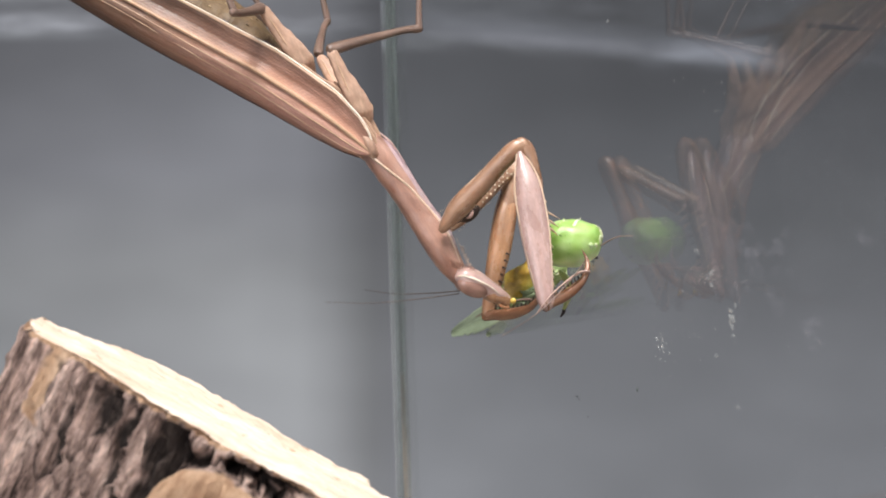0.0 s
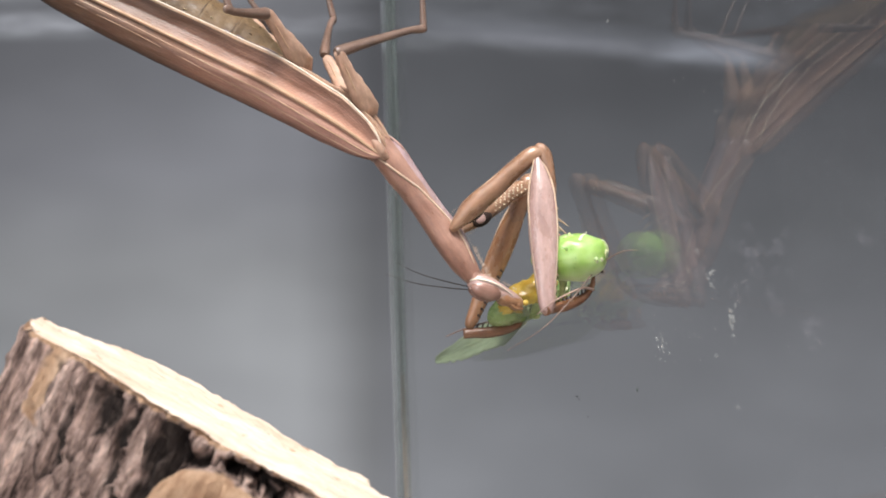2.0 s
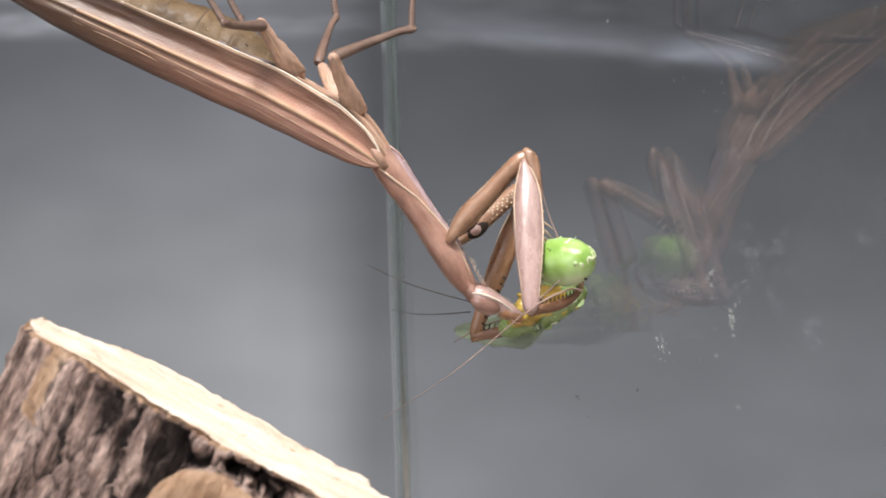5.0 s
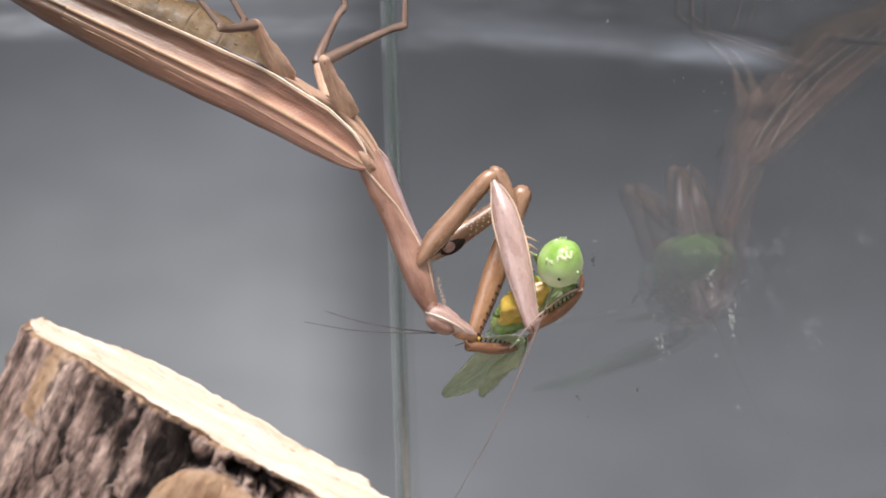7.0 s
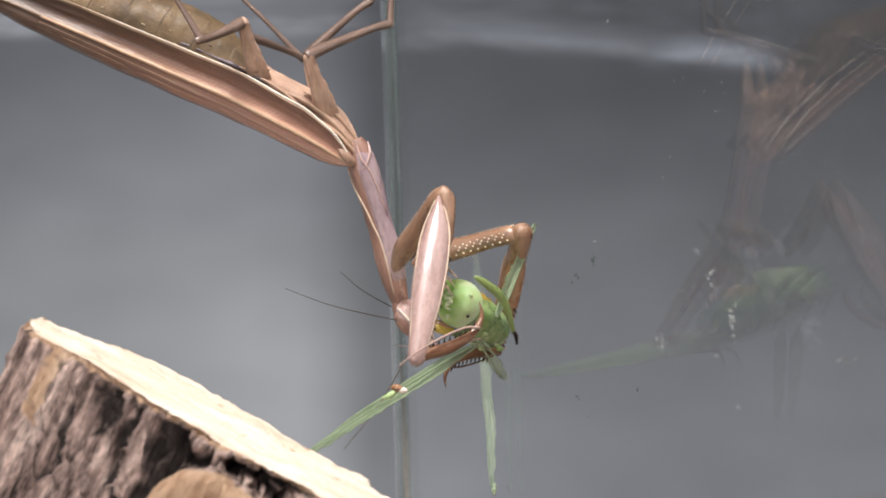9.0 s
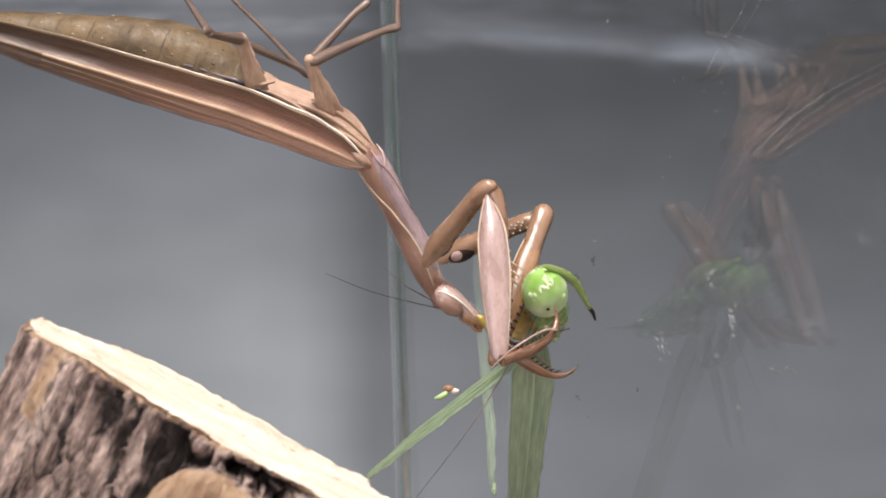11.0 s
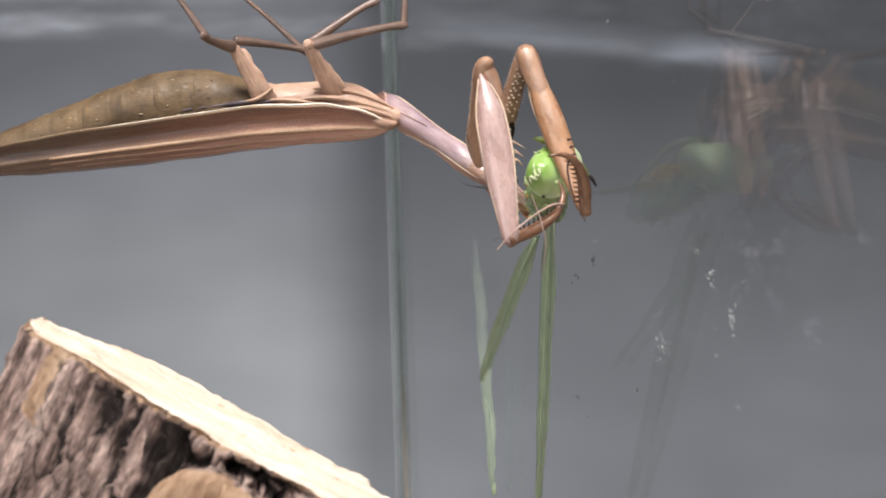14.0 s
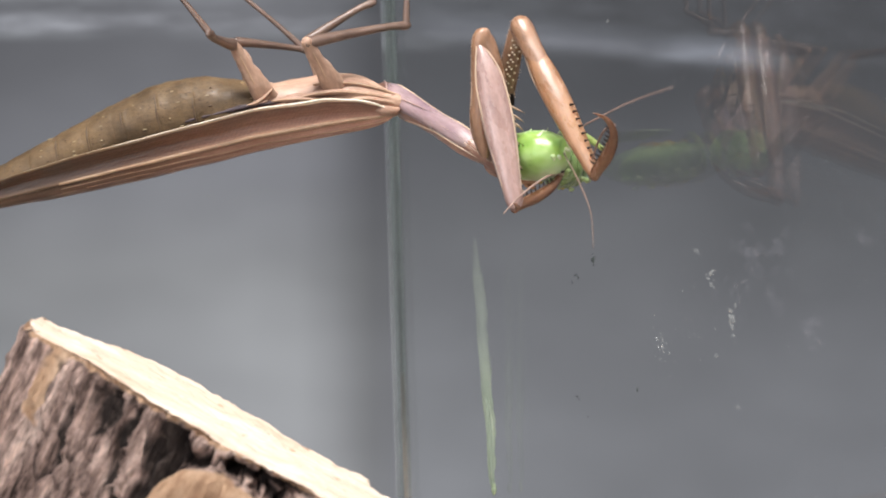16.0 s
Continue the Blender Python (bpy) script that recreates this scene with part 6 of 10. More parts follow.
    walk(moving["hip_m1"], [
        (0.0, pose(-0.00462, 0.00164, 0.00458, 175.2, -31.6, -171.0)),
        (0.5, pose(-0.00568, 0.00164, 0.00424, 170.9, -31.6, -163.0)),
        (1.0, pose(-0.00552, 0.00164, 0.00498, 168.2, -30.5, -157.7)),
        (1.5, pose(-0.00513, 0.00170, 0.00524, 167.7, -31.2, -154.1)),
        (2.0, pose(-0.00521, 0.00170, 0.00515, 165.7, -32.2, -151.5)),
        (2.5, pose(-0.00623, 0.00173, 0.00506, 164.6, -33.6, -149.6)),
        (3.0, pose(-0.00588, 0.00178, 0.00540, 163.9, -34.6, -147.8)),
        (3.5, pose(-0.00578, 0.00182, 0.00545, 162.8, -36.0, -146.0)),
        (4.0, pose(-0.00679, 0.00180, 0.00518, 160.5, -36.2, -143.1)),
        (6.5, pose(-0.00687, 0.00205, 0.00559, 162.7, -38.6, -142.1)),
        (7.0, pose(-0.00641, 0.00205, 0.00536, 165.8, -39.0, -145.2)),
        (7.1, pose(-0.00655, 0.00208, 0.00548, 165.3, -39.2, -144.5)),
        (7.3, pose(-0.00682, 0.00215, 0.00571, 164.2, -39.5, -143.0)),
        (7.4, pose(-0.00696, 0.00218, 0.00583, 163.7, -39.7, -142.2)),
        (7.5, pose(-0.00710, 0.00221, 0.00595, 163.2, -39.8, -141.4)),
        (7.7, pose(-0.00764, 0.00214, 0.00548, 161.6, -43.6, -141.9)),
        (7.8, pose(-0.00791, 0.00210, 0.00525, 160.8, -45.5, -142.2)),
        (7.9, pose(-0.00755, 0.00207, 0.00504, 162.7, -45.2, -143.7)),
        (8.0, pose(-0.00719, 0.00205, 0.00489, 164.8, -44.8, -145.3)),
        (8.1, pose(-0.00671, 0.00215, 0.00513, 166.1, -46.0, -146.9)),
        (8.2, pose(-0.00623, 0.00226, 0.00536, 167.6, -47.2, -148.6)),
        (8.5, pose(-0.00643, 0.00216, 0.00444, 172.4, -54.2, -154.0)),
        (9.0, pose(-0.00593, 0.00247, 0.00491, -177.6, -52.5, -162.1)),
        (11.5, pose(-0.00710, 0.00279, 0.00528, 178.6, -55.9, -157.3)),
        (12.0, pose(-0.00699, 0.00280, 0.00539, 178.6, -53.6, -156.2)),
        (12.5, pose(-0.00687, 0.00286, 0.00563, 174.4, -52.5, -151.1)),
        (13.0, pose(-0.00665, 0.00248, 0.00486, 173.9, -54.2, -152.1)),
        (13.4, pose(-0.00752, 0.00291, 0.00573, 174.3, -54.7, -153.0)),
        (13.5, pose(-0.00755, 0.00293, 0.00573, 173.1, -55.8, -152.2)),
        (13.7, pose(-0.00766, 0.00296, 0.00571, 170.3, -57.8, -150.2)),
        (13.8, pose(-0.00549, 0.00234, 0.00432, -178.3, -63.5, -165.3)),
        (14.0, pose(-0.00683, 0.00289, 0.00510, 179.4, -69.6, -165.9)),
        (14.2, pose(-0.00638, 0.00277, 0.00478, -173.1, -69.8, -173.0)),
        (14.5, pose(-0.00612, 0.00278, 0.00467, -164.9, -69.4, 179.1)),
        (15.0, pose(-0.00672, 0.00284, 0.00473, -166.5, -70.7, 179.9)),
        (15.3, pose(-0.00679, 0.00298, 0.00493, -166.7, -71.0, 180.0)),
        (15.4, pose(-0.00680, 0.00274, 0.00461, -166.8, -71.2, -180.0)),
        (15.5, pose(-0.00672, 0.00256, 0.00437, -166.9, -72.0, 179.5)),
        (16.0, pose(-0.00695, 0.00272, 0.00457, -167.3, -74.1, 178.4)),
    ])
    walk(moving["thigh_m1"], [
        (0.0, pose(-0.01239, 0.00041, 0.00943, -36.3, -39.4, 49.2)),
        (0.5, pose(-0.01310, -0.00063, 0.00901, -36.4, -38.6, 49.7)),
        (1.0, pose(-0.01270, -0.00131, 0.00956, -37.3, -38.5, 50.7)),
        (1.5, pose(-0.01203, -0.00164, 0.00989, -38.8, -36.2, 52.0)),
        (2.0, pose(-0.01185, -0.00190, 0.00991, -38.8, -35.8, 52.4)),
        (2.5, pose(-0.01262, -0.00203, 0.00999, -39.6, -34.5, 53.1)),
        (3.0, pose(-0.01207, -0.00211, 0.01045, -40.8, -33.5, 54.1)),
        (3.5, pose(-0.01173, -0.00219, 0.01067, -41.6, -32.4, 54.9)),
        (4.0, pose(-0.01249, -0.00248, 0.01039, -42.3, -32.6, 55.4)),
        (6.5, pose(-0.01187, -0.00184, 0.01065, -53.8, -32.0, 62.9)),
        (7.0, pose(-0.01182, -0.00171, 0.01070, -53.9, -32.3, 62.3)),
        (7.1, pose(-0.01182, -0.00168, 0.01075, -53.6, -31.8, 62.1)),
        (7.3, pose(-0.01181, -0.00161, 0.01086, -53.0, -30.8, 61.8)),
        (7.4, pose(-0.01180, -0.00158, 0.01091, -52.7, -30.3, 61.6)),
        (7.5, pose(-0.01179, -0.00154, 0.01096, -52.4, -29.8, 61.4)),
        (7.7, pose(-0.01220, -0.00144, 0.01102, -52.9, -30.2, 61.3)),
        (7.8, pose(-0.01241, -0.00139, 0.01105, -53.1, -30.4, 61.2)),
        (7.9, pose(-0.01224, -0.00137, 0.01089, -56.3, -31.7, 63.3)),
        (8.0, pose(-0.01207, -0.00134, 0.01079, -59.6, -33.0, 65.5)),
        (8.1, pose(-0.01168, -0.00109, 0.01126, -61.8, -28.9, 68.5)),
        (8.2, pose(-0.01127, -0.00082, 0.01174, -63.8, -25.0, 71.0)),
        (8.5, pose(-0.01100, -0.00007, 0.01150, -60.1, -18.4, 67.2)),
        (9.0, pose(-0.01106, 0.00081, 0.01194, -56.8, -17.3, 62.4)),
        (11.5, pose(-0.01130, 0.00103, 0.01202, -51.8, -15.6, 54.8)),
        (12.0, pose(-0.01141, 0.00085, 0.01194, -50.8, -17.1, 53.8)),
        (12.5, pose(-0.01097, 0.00059, 0.01174, -51.6, -20.4, 54.1)),
        (13.0, pose(-0.01070, 0.00034, 0.01121, -54.1, -23.1, 56.0)),
        (13.4, pose(-0.01161, 0.00083, 0.01222, -56.9, -25.9, 58.2)),
        (13.5, pose(-0.01145, 0.00087, 0.01221, -55.2, -24.0, 56.6)),
        (13.7, pose(-0.01117, 0.00095, 0.01215, -51.8, -20.1, 53.5)),
        (13.8, pose(-0.00922, 0.00136, 0.01205, -34.2, 4.8, 39.7)),
        (14.0, pose(-0.00963, 0.00219, 0.01287, -34.0, 6.7, 34.7)),
        (14.2, pose(-0.00928, 0.00242, 0.01268, -34.7, 9.1, 33.2)),
        (14.5, pose(-0.00915, 0.00283, 0.01276, -35.1, 12.0, 31.0)),
        (15.0, pose(-0.00952, 0.00284, 0.01276, -34.9, 12.0, 28.6)),
        (15.3, pose(-0.00955, 0.00298, 0.01295, -34.9, 12.0, 28.6)),
        (15.4, pose(-0.00953, 0.00274, 0.01263, -34.8, 12.0, 28.6)),
        (15.5, pose(-0.00934, 0.00258, 0.01242, -34.5, 12.6, 28.1)),
        (16.0, pose(-0.00927, 0.00278, 0.01268, -33.7, 14.0, 27.1)),
    ])
    walk(moving["shin_m1"], [
        (0.0, pose(-0.00401, 0.01011, 0.01997, 180.0, -55.9, 180.0)),
        (0.5, pose(-0.00470, 0.00927, 0.01938, 180.0, -56.2, 180.0)),
        (1.0, pose(-0.00446, 0.00877, 0.01992, 180.0, -55.5, 180.0)),
        (1.5, pose(-0.00376, 0.00895, 0.01972, -176.4, -55.8, 177.1)),
        (2.0, pose(-0.00360, 0.00881, 0.01964, -176.3, -56.8, 176.9)),
        (2.5, pose(-0.00438, 0.00897, 0.01943, -174.4, -57.8, 175.2)),
        (3.0, pose(-0.00393, 0.00916, 0.01967, -172.4, -58.2, 173.5)),
        (3.5, pose(-0.00361, 0.00935, 0.01961, -170.3, -58.9, 171.6)),
        (4.0, pose(-0.00450, 0.00912, 0.01939, -169.9, -60.3, 171.2)),
        (6.5, pose(-0.00542, 0.01078, 0.01950, -159.0, -61.0, 161.4)),
        (7.0, pose(-0.00524, 0.01083, 0.01967, -158.6, -58.5, 161.5)),
        (7.1, pose(-0.00516, 0.01091, 0.01959, -158.0, -58.9, 160.9)),
        (7.3, pose(-0.00501, 0.01106, 0.01943, -156.7, -59.6, 159.6)),
        (7.4, pose(-0.00493, 0.01114, 0.01935, -156.0, -59.9, 158.9)),
        (7.5, pose(-0.00485, 0.01122, 0.01927, -155.3, -60.2, 158.2)),
        (7.7, pose(-0.00526, 0.01123, 0.01942, -154.5, -59.5, 157.7)),
        (7.8, pose(-0.00547, 0.01123, 0.01950, -154.1, -59.1, 157.4)),
        (7.9, pose(-0.00586, 0.01131, 0.01967, -155.3, -56.1, 159.1)),
        (8.0, pose(-0.00628, 0.01140, 0.01987, -156.3, -53.0, 160.7)),
        (8.1, pose(-0.00633, 0.01249, 0.01932, -152.3, -56.1, 156.5)),
        (8.2, pose(-0.00637, 0.01346, 0.01876, -147.8, -58.9, 151.6)),
        (8.5, pose(-0.00490, 0.01445, 0.01674, -140.0, -54.4, 145.7)),
        (9.0, pose(-0.00369, 0.01488, 0.01688, -132.6, -55.0, 138.3)),
        (11.5, pose(-0.00204, 0.01418, 0.01651, -123.5, -55.7, 128.7)),
        (12.0, pose(-0.00196, 0.01375, 0.01687, -122.7, -57.3, 127.3)),
        (12.5, pose(-0.00171, 0.01338, 0.01760, -126.0, -57.2, 130.9)),
        (13.0, pose(-0.00201, 0.01322, 0.01783, -123.8, -58.2, 128.2)),
        (13.4, pose(-0.00358, 0.01378, 0.01960, -123.2, -58.4, 127.5)),
        (13.5, pose(-0.00293, 0.01378, 0.01908, -120.2, -59.1, 124.2)),
        (13.7, pose(-0.00174, 0.01369, 0.01797, -113.9, -60.2, 117.1)),
        (13.8, pose(0.00342, 0.01187, 0.01066, -71.3, -58.2, 68.3)),
        (14.0, pose(0.00385, 0.01152, 0.01096, -83.1, -57.7, 81.9)),
        (14.2, pose(0.00434, 0.01134, 0.01008, -82.9, -55.7, 81.4)),
        (14.5, pose(0.00466, 0.01113, 0.00933, -82.4, -53.6, 80.6)),
        (15.0, pose(0.00461, 0.01054, 0.00934, -80.1, -53.4, 77.8)),
        (15.3, pose(0.00458, 0.01067, 0.00954, -80.1, -53.4, 77.8)),
        (15.4, pose(0.00461, 0.01043, 0.00921, -80.1, -53.3, 77.7)),
        (15.5, pose(0.00482, 0.01015, 0.00883, -78.9, -53.2, 76.3)),
        (16.0, pose(0.00494, 0.01006, 0.00869, -76.3, -52.8, 73.1)),
    ])
    walk(moving["hip_m2"], [
        (0.0, pose(-0.00852, 0.00615, 0.00560, -168.2, -22.4, 151.2)),
        (0.5, pose(-0.00956, 0.00615, 0.00517, -167.3, -23.7, 150.7)),
        (1.0, pose(-0.00939, 0.00615, 0.00575, -167.0, -24.1, 150.5)),
        (1.5, pose(-0.00900, 0.00635, 0.00577, -164.2, -24.4, 149.3)),
        (2.0, pose(-0.00890, 0.00635, 0.00571, -163.6, -26.1, 149.6)),
        (2.5, pose(-0.00975, 0.00645, 0.00557, -162.1, -27.2, 149.5)),
        (3.0, pose(-0.00924, 0.00657, 0.00582, -160.8, -27.9, 149.5)),
        (3.5, pose(-0.00897, 0.00667, 0.00580, -159.4, -29.0, 149.4)),
        (4.0, pose(-0.00992, 0.00665, 0.00547, -157.6, -29.2, 146.6)),
        (6.5, pose(-0.00976, 0.00710, 0.00483, -150.4, -25.3, 139.9)),
        (7.0, pose(-0.00936, 0.00718, 0.00472, -147.5, -28.7, 139.3)),
        (7.1, pose(-0.00939, 0.00721, 0.00476, -147.5, -28.3, 139.3)),
        (7.3, pose(-0.00944, 0.00727, 0.00484, -147.5, -27.6, 139.4)),
        (7.4, pose(-0.00947, 0.00730, 0.00488, -147.5, -27.2, 139.4)),
        (7.5, pose(-0.00949, 0.00733, 0.00492, -147.5, -26.9, 139.4)),
        (7.7, pose(-0.00982, 0.00733, 0.00455, -145.8, -29.0, 139.2)),
        (7.8, pose(-0.00999, 0.00732, 0.00436, -145.0, -30.0, 139.0)),
        (7.9, pose(-0.00956, 0.00730, 0.00409, -146.3, -29.1, 140.8)),
        (8.0, pose(-0.00911, 0.00730, 0.00389, -147.5, -28.2, 142.7)),
        (8.1, pose(-0.00866, 0.00750, 0.00425, -145.7, -28.7, 141.5)),
        (8.2, pose(-0.00820, 0.00772, 0.00461, -143.8, -29.2, 140.3)),
        (8.5, pose(-0.00797, 0.00791, 0.00317, -137.4, -29.6, 137.9)),
        (9.0, pose(-0.00789, 0.00833, 0.00331, -136.6, -32.9, 140.9)),
        (11.5, pose(-0.00876, 0.00866, 0.00319, -127.6, -25.8, 129.0)),
        (12.0, pose(-0.00890, 0.00874, 0.00360, -128.0, -22.8, 127.4)),
        (12.5, pose(-0.00903, 0.00865, 0.00371, -125.7, -24.3, 124.3)),
        (13.0, pose(-0.00882, 0.00837, 0.00312, -126.0, -24.1, 124.6)),
        (13.4, pose(-0.00972, 0.00885, 0.00412, -127.1, -23.5, 125.7)),
        (13.5, pose(-0.00967, 0.00891, 0.00415, -125.5, -23.5, 124.0)),
        (13.7, pose(-0.00961, 0.00903, 0.00418, -122.3, -23.4, 120.8)),
        (13.8, pose(-0.00712, 0.00866, 0.00271, -118.7, -32.6, 121.2)),
        (14.0, pose(-0.00815, 0.00930, 0.00327, -112.0, -28.7, 113.5)),
        (14.2, pose(-0.00777, 0.00918, 0.00262, -111.2, -30.5, 113.9)),
        (14.5, pose(-0.00762, 0.00917, 0.00217, -111.1, -36.0, 115.5)),
        (15.0, pose(-0.00799, 0.00912, 0.00208, -110.9, -38.4, 115.5)),
        (15.3, pose(-0.00807, 0.00926, 0.00228, -110.3, -37.8, 114.8)),
        (15.4, pose(-0.00807, 0.00902, 0.00195, -110.1, -37.6, 114.4)),
        (15.5, pose(-0.00797, 0.00885, 0.00173, -109.2, -37.7, 113.2)),
        (16.0, pose(-0.00815, 0.00903, 0.00197, -106.5, -37.5, 109.8)),
    ])
    walk(moving["thigh_m2"], [
        (0.0, pose(-0.01487, 0.00965, 0.00859, -120.6, -27.8, 105.4)),
        (0.5, pose(-0.01583, 0.00966, 0.00832, -119.8, -28.2, 105.1)),
        (1.0, pose(-0.01562, 0.00967, 0.00896, -120.0, -28.4, 105.4)),
        (1.5, pose(-0.01514, 0.01000, 0.00902, -118.6, -26.9, 104.8)),
        (2.0, pose(-0.01497, 0.00991, 0.00915, -117.4, -27.8, 104.5)),
        (2.5, pose(-0.01574, 0.00998, 0.00914, -116.0, -27.6, 104.0)),
        (3.0, pose(-0.01519, 0.01007, 0.00947, -115.1, -27.3, 103.8)),
        (3.5, pose(-0.01483, 0.01014, 0.00958, -113.8, -27.2, 103.3)),
        (4.0, pose(-0.01562, 0.01040, 0.00928, -110.5, -30.0, 102.2)),
        (6.5, pose(-0.01487, 0.01140, 0.00800, -102.3, -40.1, 99.6)),
        (7.0, pose(-0.01458, 0.01166, 0.00849, -99.4, -40.9, 97.6)),
        (7.1, pose(-0.01462, 0.01170, 0.00848, -99.0, -40.8, 97.3)),
        (7.3, pose(-0.01469, 0.01177, 0.00845, -98.1, -40.5, 96.6)),
        (7.4, pose(-0.01473, 0.01181, 0.00844, -97.7, -40.4, 96.3)),
        (7.5, pose(-0.01477, 0.01185, 0.00843, -97.3, -40.3, 95.9)),
        (7.7, pose(-0.01499, 0.01178, 0.00833, -93.7, -40.7, 93.0)),
        (7.8, pose(-0.01510, 0.01175, 0.00828, -91.9, -40.8, 91.6)),
        (7.9, pose(-0.01484, 0.01161, 0.00789, -93.7, -40.8, 93.1)),
        (8.0, pose(-0.01457, 0.01145, 0.00757, -95.6, -40.7, 94.7)),
        (8.1, pose(-0.01400, 0.01175, 0.00799, -93.5, -41.1, 93.0)),
        (8.2, pose(-0.01342, 0.01206, 0.00841, -91.5, -41.5, 91.3)),
        (8.5, pose(-0.01297, 0.01242, 0.00699, -51.7, -61.5, 48.1)),
        (9.0, pose(-0.01287, 0.01238, 0.00746, -50.2, -56.6, 45.0)),
        (11.5, pose(-0.01318, 0.01411, 0.00657, -59.8, -47.7, 55.7)),
        (12.0, pose(-0.01324, 0.01441, 0.00661, -60.5, -49.5, 56.9)),
        (12.5, pose(-0.01286, 0.01425, 0.00678, -71.3, -48.2, 69.7)),
        (13.0, pose(-0.01268, 0.01395, 0.00617, -68.3, -61.9, 65.7)),
        (13.4, pose(-0.01370, 0.01440, 0.00708, -76.1, -63.1, 74.5)),
        (13.5, pose(-0.01343, 0.01447, 0.00707, -69.7, -61.8, 67.3)),
        (13.7, pose(-0.01293, 0.01460, 0.00698, -59.2, -58.1, 55.0)),
        (13.8, pose(-0.01052, 0.01428, 0.00691, -34.4, -27.7, 17.7)),
        (14.0, pose(-0.01090, 0.01562, 0.00704, -38.3, -20.5, 23.6)),
        (14.2, pose(-0.01050, 0.01532, 0.00658, -41.3, -15.1, 28.3)),
        (14.5, pose(-0.01029, 0.01477, 0.00667, -43.3, -8.9, 31.9)),
        (15.0, pose(-0.01056, 0.01451, 0.00682, -42.2, -9.1, 28.9)),
        (15.3, pose(-0.01060, 0.01473, 0.00697, -42.4, -8.8, 29.5)),
        (15.4, pose(-0.01058, 0.01453, 0.00662, -42.4, -8.8, 29.7)),
        (15.5, pose(-0.01036, 0.01441, 0.00642, -42.1, -8.1, 29.3)),
        (16.0, pose(-0.01022, 0.01476, 0.00663, -41.5, -6.3, 29.0)),
    ])
    walk(moving["shin_m2"], [
        (0.0, pose(-0.01792, 0.02071, 0.01465, 180.0, -43.1, 180.0)),
        (0.5, pose(-0.01882, 0.02072, 0.01448, 180.0, -43.9, 180.0)),
        (1.0, pose(-0.01865, 0.02071, 0.01515, 180.0, -43.7, 180.0)),
        (1.5, pose(-0.01811, 0.02123, 0.01492, -177.2, -44.4, 178.0)),
        (2.0, pose(-0.01785, 0.02108, 0.01523, -177.2, -45.1, 178.0)),
        (2.5, pose(-0.01854, 0.02120, 0.01519, -175.7, -45.7, 176.9)),
        (3.0, pose(-0.01795, 0.02133, 0.01547, -174.3, -45.7, 175.9)),
        (3.5, pose(-0.01751, 0.02145, 0.01555, -172.8, -46.2, 174.8)),
        (4.0, pose(-0.01801, 0.02147, 0.01583, -172.4, -48.9, 174.2)),
        (6.5, pose(-0.01654, 0.02122, 0.01639, -163.1, -53.3, 166.3)),
        (7.0, pose(-0.01588, 0.02142, 0.01702, -162.2, -51.5, 165.9)),
        (7.1, pose(-0.01586, 0.02148, 0.01698, -161.5, -52.4, 165.1)),
        (7.3, pose(-0.01583, 0.02159, 0.01691, -159.9, -54.3, 163.4)),
        (7.4, pose(-0.01581, 0.02165, 0.01688, -159.0, -55.2, 162.5)),
        (7.5, pose(-0.01579, 0.02171, 0.01685, -158.1, -56.1, 161.6)),
        (7.7, pose(-0.01551, 0.02159, 0.01676, -156.4, -56.8, 160.0)),
        (7.8, pose(-0.01537, 0.02153, 0.01672, -155.5, -57.1, 159.1)),
        (7.9, pose(-0.01537, 0.02136, 0.01631, -156.1, -54.8, 160.1)),
        (8.0, pose(-0.01537, 0.02117, 0.01596, -156.6, -52.5, 161.0)),
        (8.1, pose(-0.01451, 0.02142, 0.01643, -153.7, -54.2, 158.2)),
        (8.2, pose(-0.01364, 0.02167, 0.01690, -150.5, -55.9, 154.9)),
        (8.5, pose(-0.00891, 0.01693, 0.01816, -143.9, -50.6, 150.6)),
        (9.0, pose(-0.00802, 0.01724, 0.01789, -136.7, -52.0, 143.4)),
        (11.5, pose(-0.00846, 0.02103, 0.01578, -129.7, -52.4, 136.3)),
        (12.0, pose(-0.00882, 0.02118, 0.01608, -131.8, -52.5, 138.4)),
        (12.5, pose(-0.00994, 0.02214, 0.01619, -135.5, -51.2, 142.6)),
        (13.0, pose(-0.01030, 0.01924, 0.01701, -135.0, -51.7, 141.9)),
        (13.4, pose(-0.01217, 0.01990, 0.01836, -135.5, -51.3, 142.5)),
        (13.5, pose(-0.01112, 0.01999, 0.01822, -134.2, -51.8, 141.1)),
        (13.7, pose(-0.00907, 0.02012, 0.01781, -131.6, -52.6, 138.1)),
        (13.8, pose(-0.00011, 0.01760, 0.01265, -114.6, -56.6, 118.7)),
        (14.0, pose(-0.00027, 0.02024, 0.01137, -97.9, -57.6, 99.3)),
        (14.2, pose(0.00008, 0.02101, 0.00982, -94.4, -55.9, 95.3)),
        (14.5, pose(0.00018, 0.02128, 0.00861, -90.1, -54.0, 90.1)),
        (15.0, pose(0.00020, 0.02046, 0.00878, -87.6, -54.0, 87.1)),
        (15.3, pose(0.00012, 0.02080, 0.00888, -87.6, -54.0, 87.1)),
        (15.4, pose(0.00013, 0.02063, 0.00852, -87.6, -53.9, 87.0)),
        (15.5, pose(0.00040, 0.02045, 0.00816, -86.4, -54.0, 85.6)),
        (16.0, pose(0.00064, 0.02076, 0.00800, -83.7, -53.7, 82.1)),
    ])
